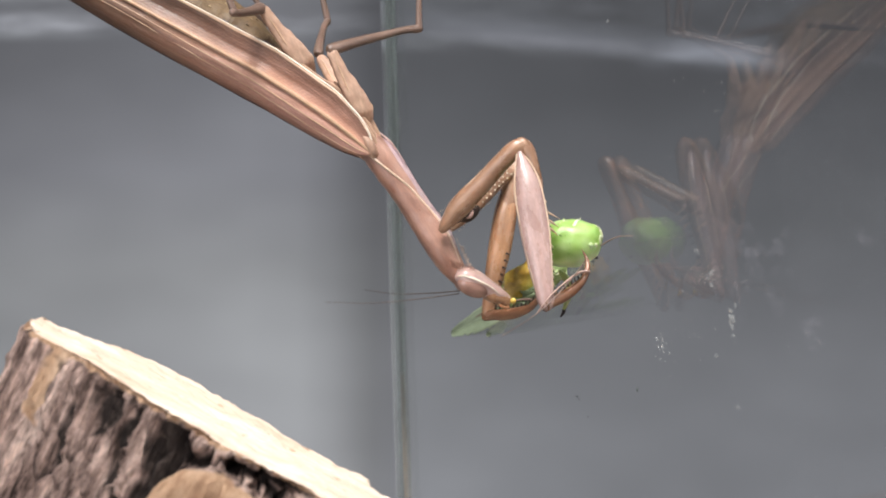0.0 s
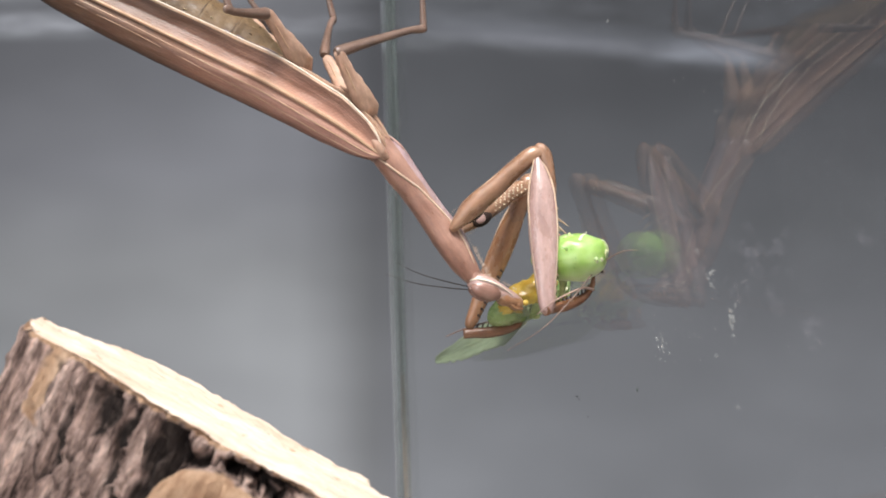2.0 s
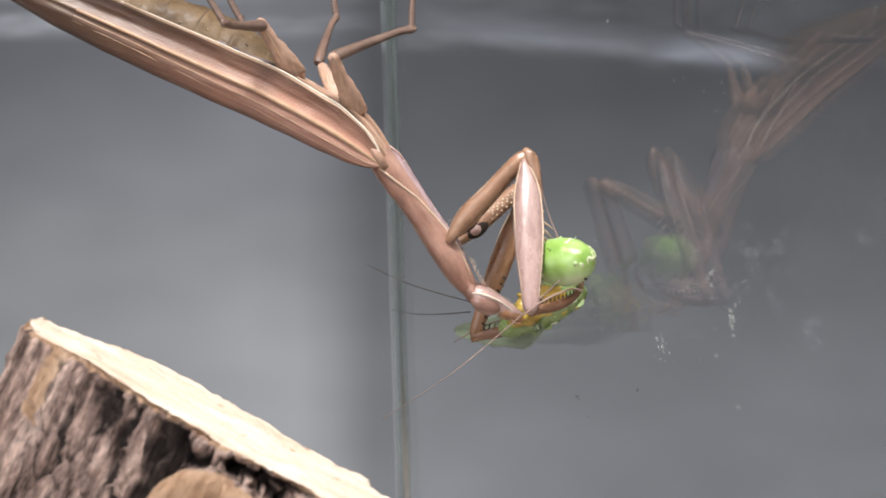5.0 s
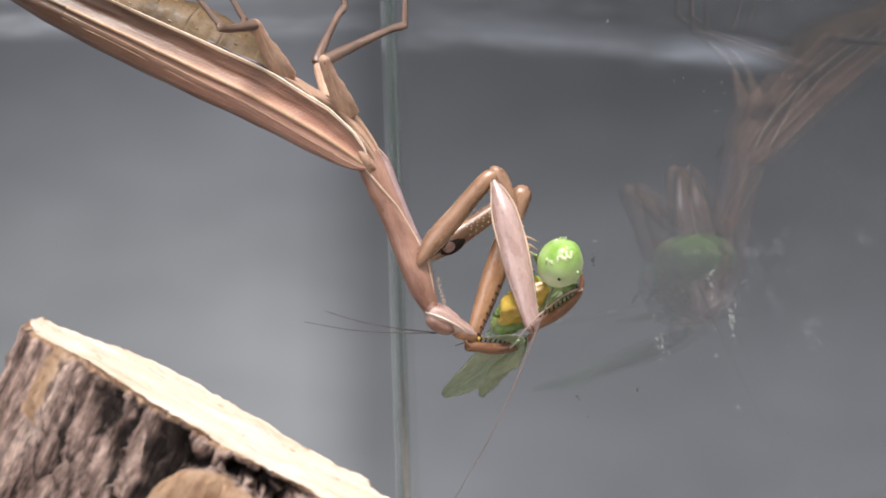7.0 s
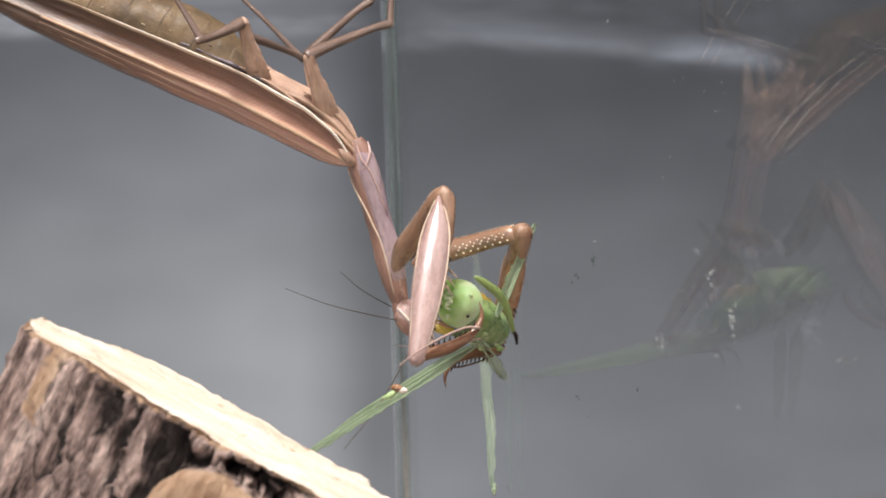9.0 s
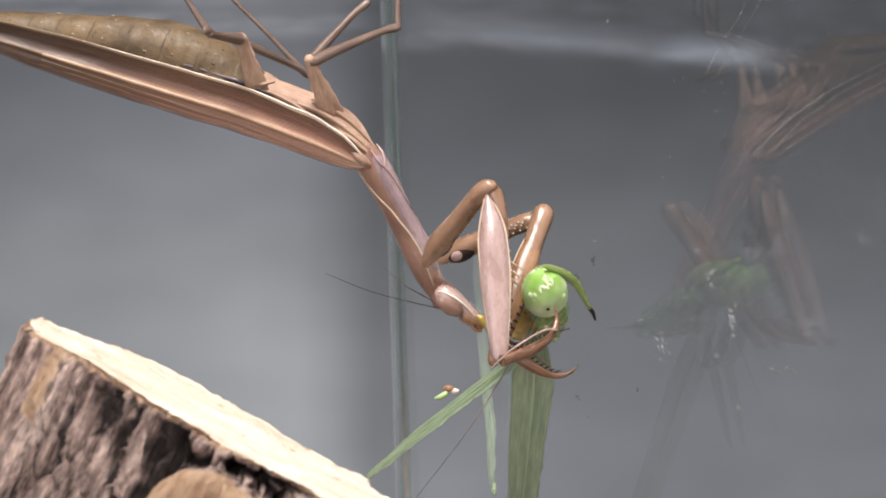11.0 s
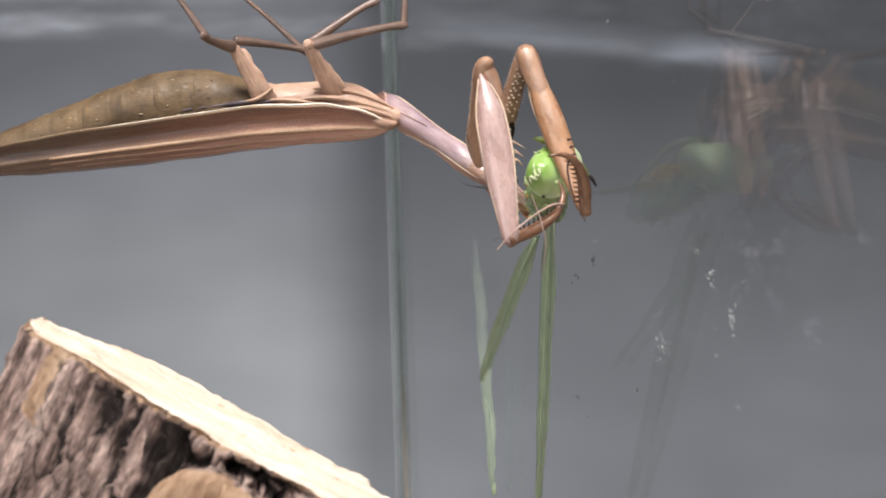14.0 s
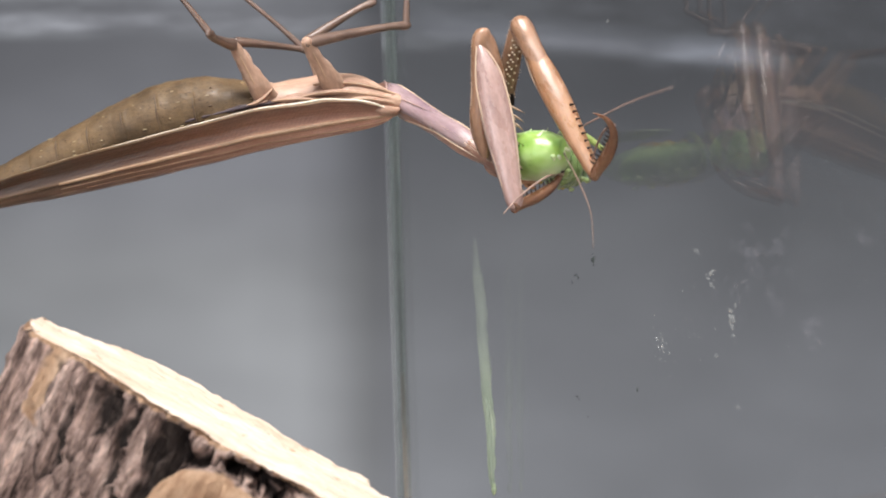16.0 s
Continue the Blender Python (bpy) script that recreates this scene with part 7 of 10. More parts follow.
    walk(moving["hip_h1"], [
        (0.0, pose(-0.01563, 0.00148, 0.00592, 175.2, -21.6, -167.3)),
        (0.5, pose(-0.01683, 0.00148, 0.00552, 172.3, -22.7, -160.7)),
        (1.0, pose(-0.01683, 0.00148, 0.00600, 170.1, -22.7, -155.7)),
        (1.5, pose(-0.01659, 0.00155, 0.00621, 169.4, -24.6, -151.8)),
        (2.0, pose(-0.01668, 0.00155, 0.00617, 165.3, -24.7, -144.2)),
        (2.5, pose(-0.01772, 0.00160, 0.00614, 164.2, -26.3, -142.4)),
        (3.0, pose(-0.01740, 0.00166, 0.00645, 163.2, -27.6, -140.4)),
        (3.5, pose(-0.01732, 0.00171, 0.00655, 161.5, -29.2, -138.1)),
        (4.0, pose(-0.01795, 0.00168, 0.00626, 162.5, -29.3, -139.7)),
        (6.5, pose(-0.01618, 0.00181, 0.00572, 177.1, -28.5, -155.0)),
        (7.0, pose(-0.01699, 0.00184, 0.00568, 169.5, -34.9, -146.6)),
        (7.1, pose(-0.01704, 0.00185, 0.00572, 169.4, -35.0, -146.3)),
        (7.3, pose(-0.01715, 0.00188, 0.00579, 169.1, -35.3, -145.6)),
        (7.4, pose(-0.01720, 0.00190, 0.00583, 169.0, -35.4, -145.2)),
        (7.5, pose(-0.01725, 0.00192, 0.00586, 168.8, -35.5, -144.8)),
        (7.7, pose(-0.01741, 0.00198, 0.00601, 169.2, -37.4, -146.3)),
        (7.8, pose(-0.01749, 0.00201, 0.00609, 169.5, -38.4, -147.1)),
        (7.9, pose(-0.01699, 0.00194, 0.00573, 171.8, -37.0, -148.5)),
        (8.0, pose(-0.01649, 0.00189, 0.00546, 175.1, -35.6, -151.4)),
        (8.1, pose(-0.01611, 0.00186, 0.00520, -178.5, -39.7, -163.5)),
        (8.2, pose(-0.01572, 0.00182, 0.00495, -163.2, -39.4, 172.9)),
        (8.5, pose(-0.01541, 0.00150, 0.00378, -149.7, -42.1, 158.6)),
        (9.0, pose(-0.01683, 0.00211, 0.00507, 176.1, -56.0, -157.1)),
        (11.5, pose(-0.01772, 0.00190, 0.00450, 176.4, -61.8, -159.5)),
        (12.0, pose(-0.01736, 0.00202, 0.00476, 175.9, -61.1, -159.0)),
        (12.5, pose(-0.01764, 0.00217, 0.00515, 169.2, -61.5, -152.7)),
        (13.0, pose(-0.01737, 0.00187, 0.00451, 172.3, -62.0, -156.5)),
        (13.4, pose(-0.01820, 0.00227, 0.00533, 175.4, -61.5, -159.5)),
        (13.5, pose(-0.01796, 0.00231, 0.00540, 175.8, -61.7, -159.8)),
        (13.7, pose(-0.01753, 0.00238, 0.00548, 176.6, -62.1, -160.5)),
        (13.8, pose(-0.01608, 0.00162, 0.00395, -159.6, -64.5, 172.4)),
        (14.0, pose(-0.01696, 0.00223, 0.00491, -148.7, -65.3, 160.0)),
        (14.2, pose(-0.01663, 0.00227, 0.00488, -146.9, -67.0, 158.2)),
        (14.5, pose(-0.01654, 0.00255, 0.00519, -146.0, -69.7, 156.8)),
        (15.0, pose(-0.01683, 0.00255, 0.00517, -136.4, -65.3, 147.0)),
        (15.3, pose(-0.01691, 0.00269, 0.00537, -138.4, -66.4, 149.1)),
        (15.4, pose(-0.01691, 0.00246, 0.00505, -139.1, -66.7, 149.8)),
        (15.5, pose(-0.01683, 0.00237, 0.00493, -138.9, -67.6, 149.2)),
        (16.0, pose(-0.01705, 0.00273, 0.00542, -140.2, -70.6, 149.6)),
    ])
    walk(moving["thigh_h1"], [
        (0.0, pose(-0.02385, -0.00038, 0.00926, -120.7, 22.9, -103.0)),
        (0.5, pose(-0.02460, -0.00125, 0.00895, -128.0, 22.4, -106.6)),
        (1.0, pose(-0.02424, -0.00188, 0.00940, -133.8, 22.2, -109.9)),
        (1.5, pose(-0.02360, -0.00220, 0.00985, -139.2, 19.8, -113.4)),
        (2.0, pose(-0.02305, -0.00304, 0.00978, -150.4, 17.6, -121.0)),
        (2.5, pose(-0.02359, -0.00293, 0.00981, -159.0, 14.4, -129.4)),
        (3.0, pose(-0.02281, -0.00281, 0.01011, -165.2, 11.4, -138.7)),
        (3.5, pose(-0.02224, -0.00270, 0.01023, -169.8, 8.1, -150.2)),
        (4.0, pose(-0.02314, -0.00271, 0.01008, -165.8, 9.6, -139.9)),
        (6.5, pose(-0.02315, -0.00144, 0.00989, -120.3, 13.5, -103.4)),
        (7.0, pose(-0.02284, -0.00201, 0.01056, -130.3, 12.5, -109.5)),
        (7.1, pose(-0.02280, -0.00199, 0.01057, -131.1, 11.5, -109.5)),
        (7.3, pose(-0.02273, -0.00194, 0.01058, -132.8, 9.6, -109.4)),
        (7.4, pose(-0.02269, -0.00192, 0.01058, -133.6, 8.6, -109.4)),
        (7.5, pose(-0.02265, -0.00190, 0.01058, -134.6, 7.6, -109.3)),
        (7.7, pose(-0.02294, -0.00171, 0.01110, -125.2, 9.2, -105.4)),
        (7.8, pose(-0.02309, -0.00161, 0.01136, -120.5, 9.7, -103.3)),
        (7.9, pose(-0.02287, -0.00166, 0.01093, -113.0, 10.8, -100.3)),
        (8.0, pose(-0.02269, -0.00149, 0.01051, -105.6, 11.6, -97.1)),
        (8.1, pose(-0.02264, -0.00008, 0.01086, -102.5, 16.1, -96.8)),
        (8.2, pose(-0.02285, 0.00271, 0.01085, -100.7, 21.3, -96.8)),
        (8.5, pose(-0.02234, 0.00422, 0.01051, -107.8, 32.8, -106.1)),
        (9.0, pose(-0.02126, 0.00024, 0.01221, -120.5, 17.7, -115.1)),
        (11.5, pose(-0.02144, 0.00050, 0.01192, -152.8, -17.5, -118.1)),
        (12.0, pose(-0.02121, 0.00054, 0.01224, -159.9, -18.9, -128.2)),
        (12.5, pose(-0.02107, 0.00040, 0.01226, -161.1, -21.0, -156.8)),
        (13.0, pose(-0.02102, 0.00028, 0.01200, -153.1, -14.1, 173.0)),
        (13.4, pose(-0.02213, 0.00080, 0.01307, -153.0, -15.0, 172.5)),
        (13.5, pose(-0.02186, 0.00088, 0.01313, -152.5, -15.8, 171.9)),
        (13.7, pose(-0.02138, 0.00102, 0.01320, -162.3, -27.1, -160.5)),
        (13.8, pose(-0.01985, 0.00211, 0.01192, 173.6, -35.5, -116.5)),
        (14.0, pose(-0.02045, 0.00350, 0.01298, -179.7, -34.6, -115.7)),
        (14.2, pose(-0.01984, 0.00355, 0.01303, -177.4, -35.9, -116.0)),
        (14.5, pose(-0.01935, 0.00375, 0.01344, -174.3, -36.8, -116.3)),
        (15.0, pose(-0.01994, 0.00457, 0.01325, 177.2, -38.5, -109.9)),
        (15.3, pose(-0.01996, 0.00451, 0.01350, 176.0, -38.8, -109.9)),
        (15.4, pose(-0.01993, 0.00421, 0.01319, 175.6, -39.0, -109.9)),
        (15.5, pose(-0.01971, 0.00408, 0.01312, 174.3, -39.3, -109.8)),
        (16.0, pose(-0.01957, 0.00420, 0.01373, 170.4, -40.5, -109.8)),
    ])
    walk(moving["shin_h1"], [
        (0.0, pose(-0.02550, -0.00751, 0.00618, 180.0, -34.9, 180.0)),
        (0.5, pose(-0.02668, -0.00823, 0.00595, 180.0, -35.1, 180.0)),
        (1.0, pose(-0.02671, -0.00869, 0.00644, 180.0, -34.4, 180.0)),
        (1.5, pose(-0.02651, -0.00891, 0.00722, -177.6, -34.6, 178.6)),
        (2.0, pose(-0.02682, -0.00929, 0.00746, -177.5, -37.9, 178.4)),
        (2.5, pose(-0.02825, -0.00860, 0.00792, -176.0, -41.3, 177.4)),
        (3.0, pose(-0.02838, -0.00770, 0.00862, -174.4, -44.3, 176.1)),
        (3.5, pose(-0.02879, -0.00645, 0.00916, -172.6, -47.7, 174.5)),
        (4.0, pose(-0.02884, -0.00751, 0.00882, -173.3, -42.0, 175.5)),
        (6.5, pose(-0.02494, -0.00892, 0.00805, -169.4, -18.6, 176.6)),
        (7.0, pose(-0.02539, -0.00920, 0.00886, -168.3, -19.7, 176.0)),
        (7.1, pose(-0.02535, -0.00920, 0.00900, -168.1, -19.3, 176.0)),
        (7.3, pose(-0.02528, -0.00919, 0.00927, -167.8, -18.5, 176.1)),
        (7.4, pose(-0.02524, -0.00919, 0.00941, -167.6, -18.1, 176.1)),
        (7.5, pose(-0.02521, -0.00918, 0.00955, -167.4, -17.7, 176.1)),
        (7.7, pose(-0.02500, -0.00920, 0.00987, -166.7, -17.5, 176.0)),
        (7.8, pose(-0.02489, -0.00920, 0.01003, -166.4, -17.4, 175.9)),
        (7.9, pose(-0.02426, -0.00935, 0.00944, -166.0, -14.5, 176.4)),
        (8.0, pose(-0.02367, -0.00928, 0.00891, -165.7, -11.6, 177.1)),
        (8.1, pose(-0.02355, -0.00776, 0.00862, -164.6, -13.4, 176.3)),
        (8.2, pose(-0.02374, -0.00476, 0.00791, -163.4, -15.0, 175.6)),
        (8.5, pose(-0.02422, -0.00230, 0.00614, -156.3, -21.2, 171.0)),
        (9.0, pose(-0.02445, -0.00656, 0.00981, -151.7, -27.0, 166.3)),
        (11.5, pose(-0.02486, -0.00590, 0.01420, -147.1, -30.2, 162.0)),
        (12.0, pose(-0.02560, -0.00504, 0.01468, -148.7, -29.0, 163.6)),
        (12.5, pose(-0.02756, -0.00238, 0.01497, -148.7, -32.6, 161.8)),
        (13.0, pose(-0.02905, 0.00127, 0.01403, -148.4, -33.2, 161.4)),
        (13.4, pose(-0.03091, 0.00196, 0.01545, -148.5, -32.9, 161.6)),
        (13.5, pose(-0.03002, 0.00203, 0.01547, -147.8, -33.6, 160.8)),
        (13.7, pose(-0.02773, -0.00123, 0.01665, -146.3, -35.2, 159.0)),
        (13.8, pose(-0.02261, -0.00340, 0.01632, -131.9, -47.8, 140.4)),
        (14.0, pose(-0.02317, -0.00215, 0.01731, -130.9, -45.5, 140.4)),
        (14.2, pose(-0.02255, -0.00202, 0.01751, -128.8, -44.1, 139.1)),
        (14.5, pose(-0.02206, -0.00176, 0.01803, -127.0, -42.6, 138.0)),
        (15.0, pose(-0.02198, -0.00108, 0.01803, -127.2, -42.5, 138.3)),
        (15.3, pose(-0.02199, -0.00111, 0.01831, -127.0, -42.6, 138.1)),
        (15.4, pose(-0.02195, -0.00139, 0.01802, -126.9, -42.7, 138.0)),
        (15.5, pose(-0.02173, -0.00149, 0.01799, -126.2, -43.2, 136.9)),
        (16.0, pose(-0.02155, -0.00129, 0.01872, -124.4, -44.7, 134.2)),
    ])
    walk(moving["hip_h2"], [
        (0.0, pose(-0.02059, 0.00656, 0.00505, 180.0, -22.5, 180.0)),
        (0.5, pose(-0.02181, 0.00656, 0.00473, 180.0, -24.7, 180.0)),
        (1.0, pose(-0.02181, 0.00656, 0.00520, 180.0, -26.0, 180.0)),
        (1.5, pose(-0.02160, 0.00674, 0.00533, -177.7, -28.4, 178.9)),
        (2.0, pose(-0.02143, 0.00675, 0.00553, -177.7, -28.4, 178.9)),
        (2.5, pose(-0.02220, 0.00686, 0.00563, -176.6, -28.3, 178.4)),
        (3.0, pose(-0.02162, 0.00699, 0.00603, -175.5, -27.6, 177.9)),
        (3.5, pose(-0.02127, 0.00712, 0.00623, -172.0, -26.6, 172.1)),
        (4.0, pose(-0.02181, 0.00709, 0.00577, -174.2, -29.9, 177.1)),
        (6.5, pose(-0.01956, 0.00728, 0.00354, -167.6, -36.2, 172.6)),
        (7.0, pose(-0.02028, 0.00737, 0.00354, -165.4, -40.8, 170.3)),
        (7.1, pose(-0.02031, 0.00740, 0.00362, -165.1, -41.0, 170.1)),
        (7.3, pose(-0.02037, 0.00747, 0.00378, -164.4, -41.3, 169.6)),
        (7.4, pose(-0.02040, 0.00750, 0.00386, -164.1, -41.5, 169.3)),
        (7.5, pose(-0.02043, 0.00754, 0.00394, -163.8, -41.7, 169.1)),
        (7.7, pose(-0.02055, 0.00766, 0.00417, -163.2, -40.7, 168.8)),
        (7.8, pose(-0.02061, 0.00772, 0.00429, -162.9, -40.2, 168.7)),
        (7.9, pose(-0.02007, 0.00765, 0.00381, -163.0, -37.0, 169.6)),
        (8.0, pose(-0.01953, 0.00760, 0.00340, -163.1, -33.8, 170.4)),
        (8.1, pose(-0.01914, 0.00772, 0.00348, -154.7, -32.4, 157.0)),
        (8.2, pose(-0.01874, 0.00784, 0.00356, -148.1, -31.2, 147.4)),
        (8.5, pose(-0.01876, 0.00790, 0.00205, -127.9, -30.9, 126.3)),
        (9.0, pose(-0.01922, 0.00872, 0.00317, -125.6, -25.8, 124.0)),
        (11.5, pose(-0.02037, 0.00904, 0.00303, -121.5, -28.8, 122.4)),
        (12.0, pose(-0.02066, 0.00924, 0.00368, -120.8, -26.5, 120.1)),
        (12.5, pose(-0.02077, 0.00933, 0.00417, -119.5, -28.2, 118.5)),
        (13.0, pose(-0.02038, 0.00907, 0.00362, -119.2, -29.4, 118.5)),
        (13.4, pose(-0.02115, 0.00948, 0.00447, -120.3, -31.7, 120.4)),
        (13.5, pose(-0.02089, 0.00950, 0.00442, -120.6, -34.7, 121.8)),
        (13.7, pose(-0.02045, 0.00954, 0.00427, -122.7, -43.7, 126.4)),
        (13.8, pose(-0.01683, 0.00884, 0.00220, -113.2, -57.0, 117.0)),
        (14.0, pose(-0.01907, 0.01011, 0.00379, -114.7, -54.3, 119.6)),
        (14.2, pose(-0.01885, 0.01014, 0.00331, -110.0, -53.5, 114.4)),
        (14.5, pose(-0.01890, 0.01036, 0.00311, -104.2, -52.7, 107.6)),
        (15.0, pose(-0.01884, 0.01035, 0.00308, -107.5, -52.0, 111.8)),
        (15.3, pose(-0.01892, 0.01049, 0.00328, -107.7, -51.9, 112.0)),
        (15.4, pose(-0.01892, 0.01026, 0.00296, -107.7, -51.9, 112.0)),
        (15.5, pose(-0.01880, 0.01018, 0.00287, -106.7, -52.2, 110.8)),
        (16.0, pose(-0.01891, 0.01058, 0.00341, -104.5, -52.6, 108.1)),
    ])
    walk(moving["thigh_h2"], [
        (0.0, pose(-0.02727, 0.00656, 0.00781, -10.2, -4.5, 66.2)),
        (0.5, pose(-0.02813, 0.00656, 0.00763, -9.9, -4.1, 67.9)),
        (1.0, pose(-0.02782, 0.00656, 0.00813, -10.7, -4.0, 69.7)),
        (1.5, pose(-0.02724, 0.00685, 0.00838, -11.2, -1.7, 71.4)),
        (2.0, pose(-0.02692, 0.00685, 0.00849, -22.4, -1.4, 81.8)),
        (2.27, pose(-0.02725, 0.00694, 0.00850, -78.2, -3.5, 87.9)),
        (2.5, pose(-0.02754, 0.00702, 0.00851, -126.9, -0.4, 92.6)),
        (3.0, pose(-0.02684, 0.00719, 0.00875, -164.3, 0.3, 103.2)),
        (3.5, pose(-0.02643, 0.00784, 0.00885, -168.9, 0.7, 113.0)),
        (4.0, pose(-0.02684, 0.00734, 0.00867, -165.0, -0.8, 112.2)),
        (6.5, pose(-0.02469, 0.00795, 0.00731, -147.5, -2.0, 109.2)),
        (7.0, pose(-0.02494, 0.00817, 0.00763, -146.6, -0.2, 107.4)),
        (7.1, pose(-0.02495, 0.00822, 0.00772, -145.2, -0.0, 106.6)),
        (7.3, pose(-0.02498, 0.00832, 0.00791, -142.5, 0.4, 105.1)),
        (7.4, pose(-0.02499, 0.00837, 0.00800, -141.1, 0.6, 104.3)),
        (7.5, pose(-0.02501, 0.00842, 0.00810, -139.5, 0.8, 103.5)),
        (7.7, pose(-0.02508, 0.00855, 0.00815, -133.7, 1.7, 100.8)),
        (7.8, pose(-0.02511, 0.00862, 0.00817, -130.9, 2.3, 99.5)),
        (7.9, pose(-0.02473, 0.00851, 0.00738, -129.6, 3.4, 98.6)),
        (8.0, pose(-0.02433, 0.00841, 0.00666, -127.8, 4.4, 97.7)),
        (8.1, pose(-0.02374, 0.00968, 0.00665, -91.2, 5.3, 90.2)),
        (8.2, pose(-0.02308, 0.01062, 0.00668, -54.6, 6.1, 82.7)),
        (8.5, pose(-0.02185, 0.01211, 0.00517, -24.0, 10.6, 57.0)),
        (9.0, pose(-0.02216, 0.01307, 0.00571, -22.8, 14.1, 51.6)),
        (11.5, pose(-0.02323, 0.01355, 0.00597, -18.4, 21.9, 38.9)),
        (12.0, pose(-0.02330, 0.01380, 0.00631, -15.9, 22.4, 44.9)),
        (12.5, pose(-0.02324, 0.01387, 0.00695, -9.9, 24.9, 54.2)),
        (13.0, pose(-0.02291, 0.01371, 0.00660, -9.8, 24.4, 60.4)),
        (13.4, pose(-0.02376, 0.01393, 0.00766, -11.7, 23.4, 65.1)),
        (13.5, pose(-0.02350, 0.01372, 0.00786, -13.0, 23.2, 63.2)),
        (13.7, pose(-0.02299, 0.01298, 0.00835, -15.1, 22.7, 59.2)),
        (13.8, pose(-0.01833, 0.01178, 0.00730, -24.1, 20.5, 55.9)),
        (14.0, pose(-0.02110, 0.01366, 0.00950, -20.8, 26.1, 34.0)),
        (14.2, pose(-0.02056, 0.01392, 0.00891, -21.9, 27.9, 34.5)),
        (14.5, pose(-0.02016, 0.01434, 0.00859, -22.7, 29.9, 35.7)),
        (15.0, pose(-0.02045, 0.01437, 0.00861, -24.6, 29.5, 27.4)),
        (15.3, pose(-0.02053, 0.01448, 0.00877, -24.7, 29.3, 27.6)),
        (15.4, pose(-0.02052, 0.01424, 0.00844, -24.6, 29.2, 27.6)),
        (15.5, pose(-0.02031, 0.01417, 0.00835, -24.3, 29.8, 27.4)),
        (16.0, pose(-0.02020, 0.01455, 0.00887, -23.6, 30.9, 26.9)),
    ])
    walk(moving["shin_h2"], [
        (0.0, pose(-0.02232, 0.01779, 0.00878, 180.0, -18.2, 180.0)),
        (0.5, pose(-0.02350, 0.01797, 0.00851, 180.0, -19.2, 180.0)),
        (1.0, pose(-0.02353, 0.01814, 0.00899, 180.0, -19.2, 180.0)),
        (1.5, pose(-0.02328, 0.01861, 0.00875, -177.9, -20.2, 179.3)),
        (2.0, pose(-0.02520, 0.01867, 0.00879, -177.8, -23.9, 179.1)),
        (2.5, pose(-0.02807, 0.01884, 0.00859, -176.6, -28.3, 178.4)),
        (3.0, pose(-0.02961, 0.01901, 0.00868, -175.2, -33.0, 177.4)),
        (3.5, pose(-0.03145, 0.01967, 0.00870, -173.5, -39.3, 175.9)),
        (4.0, pose(-0.03169, 0.01920, 0.00886, -173.7, -37.8, 176.1)),
        (6.5, pose(-0.02889, 0.02001, 0.00776, -168.9, -25.9, 175.1)),
        (7.0, pose(-0.02871, 0.02020, 0.00767, -167.4, -29.3, 173.7)),
        (7.1, pose(-0.02855, 0.02025, 0.00772, -167.1, -29.6, 173.5)),
        (7.3, pose(-0.02822, 0.02035, 0.00783, -166.6, -30.2, 173.1)),
        (7.4, pose(-0.02806, 0.02040, 0.00788, -166.3, -30.5, 172.9)),
        (7.5, pose(-0.02790, 0.02046, 0.00793, -166.0, -30.8, 172.7)),
        (7.7, pose(-0.02737, 0.02056, 0.00776, -165.5, -29.3, 172.8)),
        (7.8, pose(-0.02711, 0.02061, 0.00767, -165.2, -28.5, 172.8)),
        (7.9, pose(-0.02654, 0.02048, 0.00666, -165.1, -25.1, 173.6)),
        (8.0, pose(-0.02594, 0.02035, 0.00573, -164.9, -21.6, 174.3)),
        (8.1, pose(-0.02379, 0.02160, 0.00555, -164.1, -19.1, 174.7)),
        (8.2, pose(-0.02155, 0.02253, 0.00539, -163.2, -17.0, 175.0)),
        (8.5, pose(-0.01525, 0.02227, 0.00290, -157.2, -14.9, 173.8)),
        (9.0, pose(-0.01473, 0.02242, 0.00271, -153.8, -16.7, 172.0)),
        (11.5, pose(-0.01433, 0.02072, 0.00138, -149.3, -23.3, 166.8)),
        (12.0, pose(-0.01522, 0.02183, 0.00160, -150.0, -24.9, 166.3)),
        (12.5, pose(-0.01668, 0.02297, 0.00175, -150.3, -27.7, 165.2)),
        (13.0, pose(-0.01731, 0.02355, 0.00147, -150.2, -28.0, 165.0)),
        (13.4, pose(-0.01893, 0.02434, 0.00269, -150.4, -27.4, 165.4)),
        (13.5, pose(-0.01832, 0.02398, 0.00295, -149.7, -28.3, 164.5)),
        (13.7, pose(-0.01710, 0.02287, 0.00352, -148.3, -30.1, 162.8)),
        (13.8, pose(-0.01169, 0.02160, 0.00286, -142.1, -35.6, 155.5)),
        (14.0, pose(-0.01182, 0.01992, 0.00402, -138.3, -37.2, 151.6)),
        (14.2, pose(-0.01148, 0.02016, 0.00308, -135.7, -36.9, 149.6)),
        (14.5, pose(-0.01137, 0.02065, 0.00237, -132.9, -36.6, 147.3)),
        (15.0, pose(-0.01080, 0.01937, 0.00246, -132.6, -37.0, 146.8)),
        (15.3, pose(-0.01088, 0.01952, 0.00266, -132.6, -37.0, 146.8)),
        (15.4, pose(-0.01087, 0.01929, 0.00233, -132.6, -37.1, 146.7)),
        (15.5, pose(-0.01068, 0.01915, 0.00214, -132.1, -37.6, 146.0)),
        (16.0, pose(-0.01064, 0.01940, 0.00244, -130.9, -38.9, 144.1)),
    ])
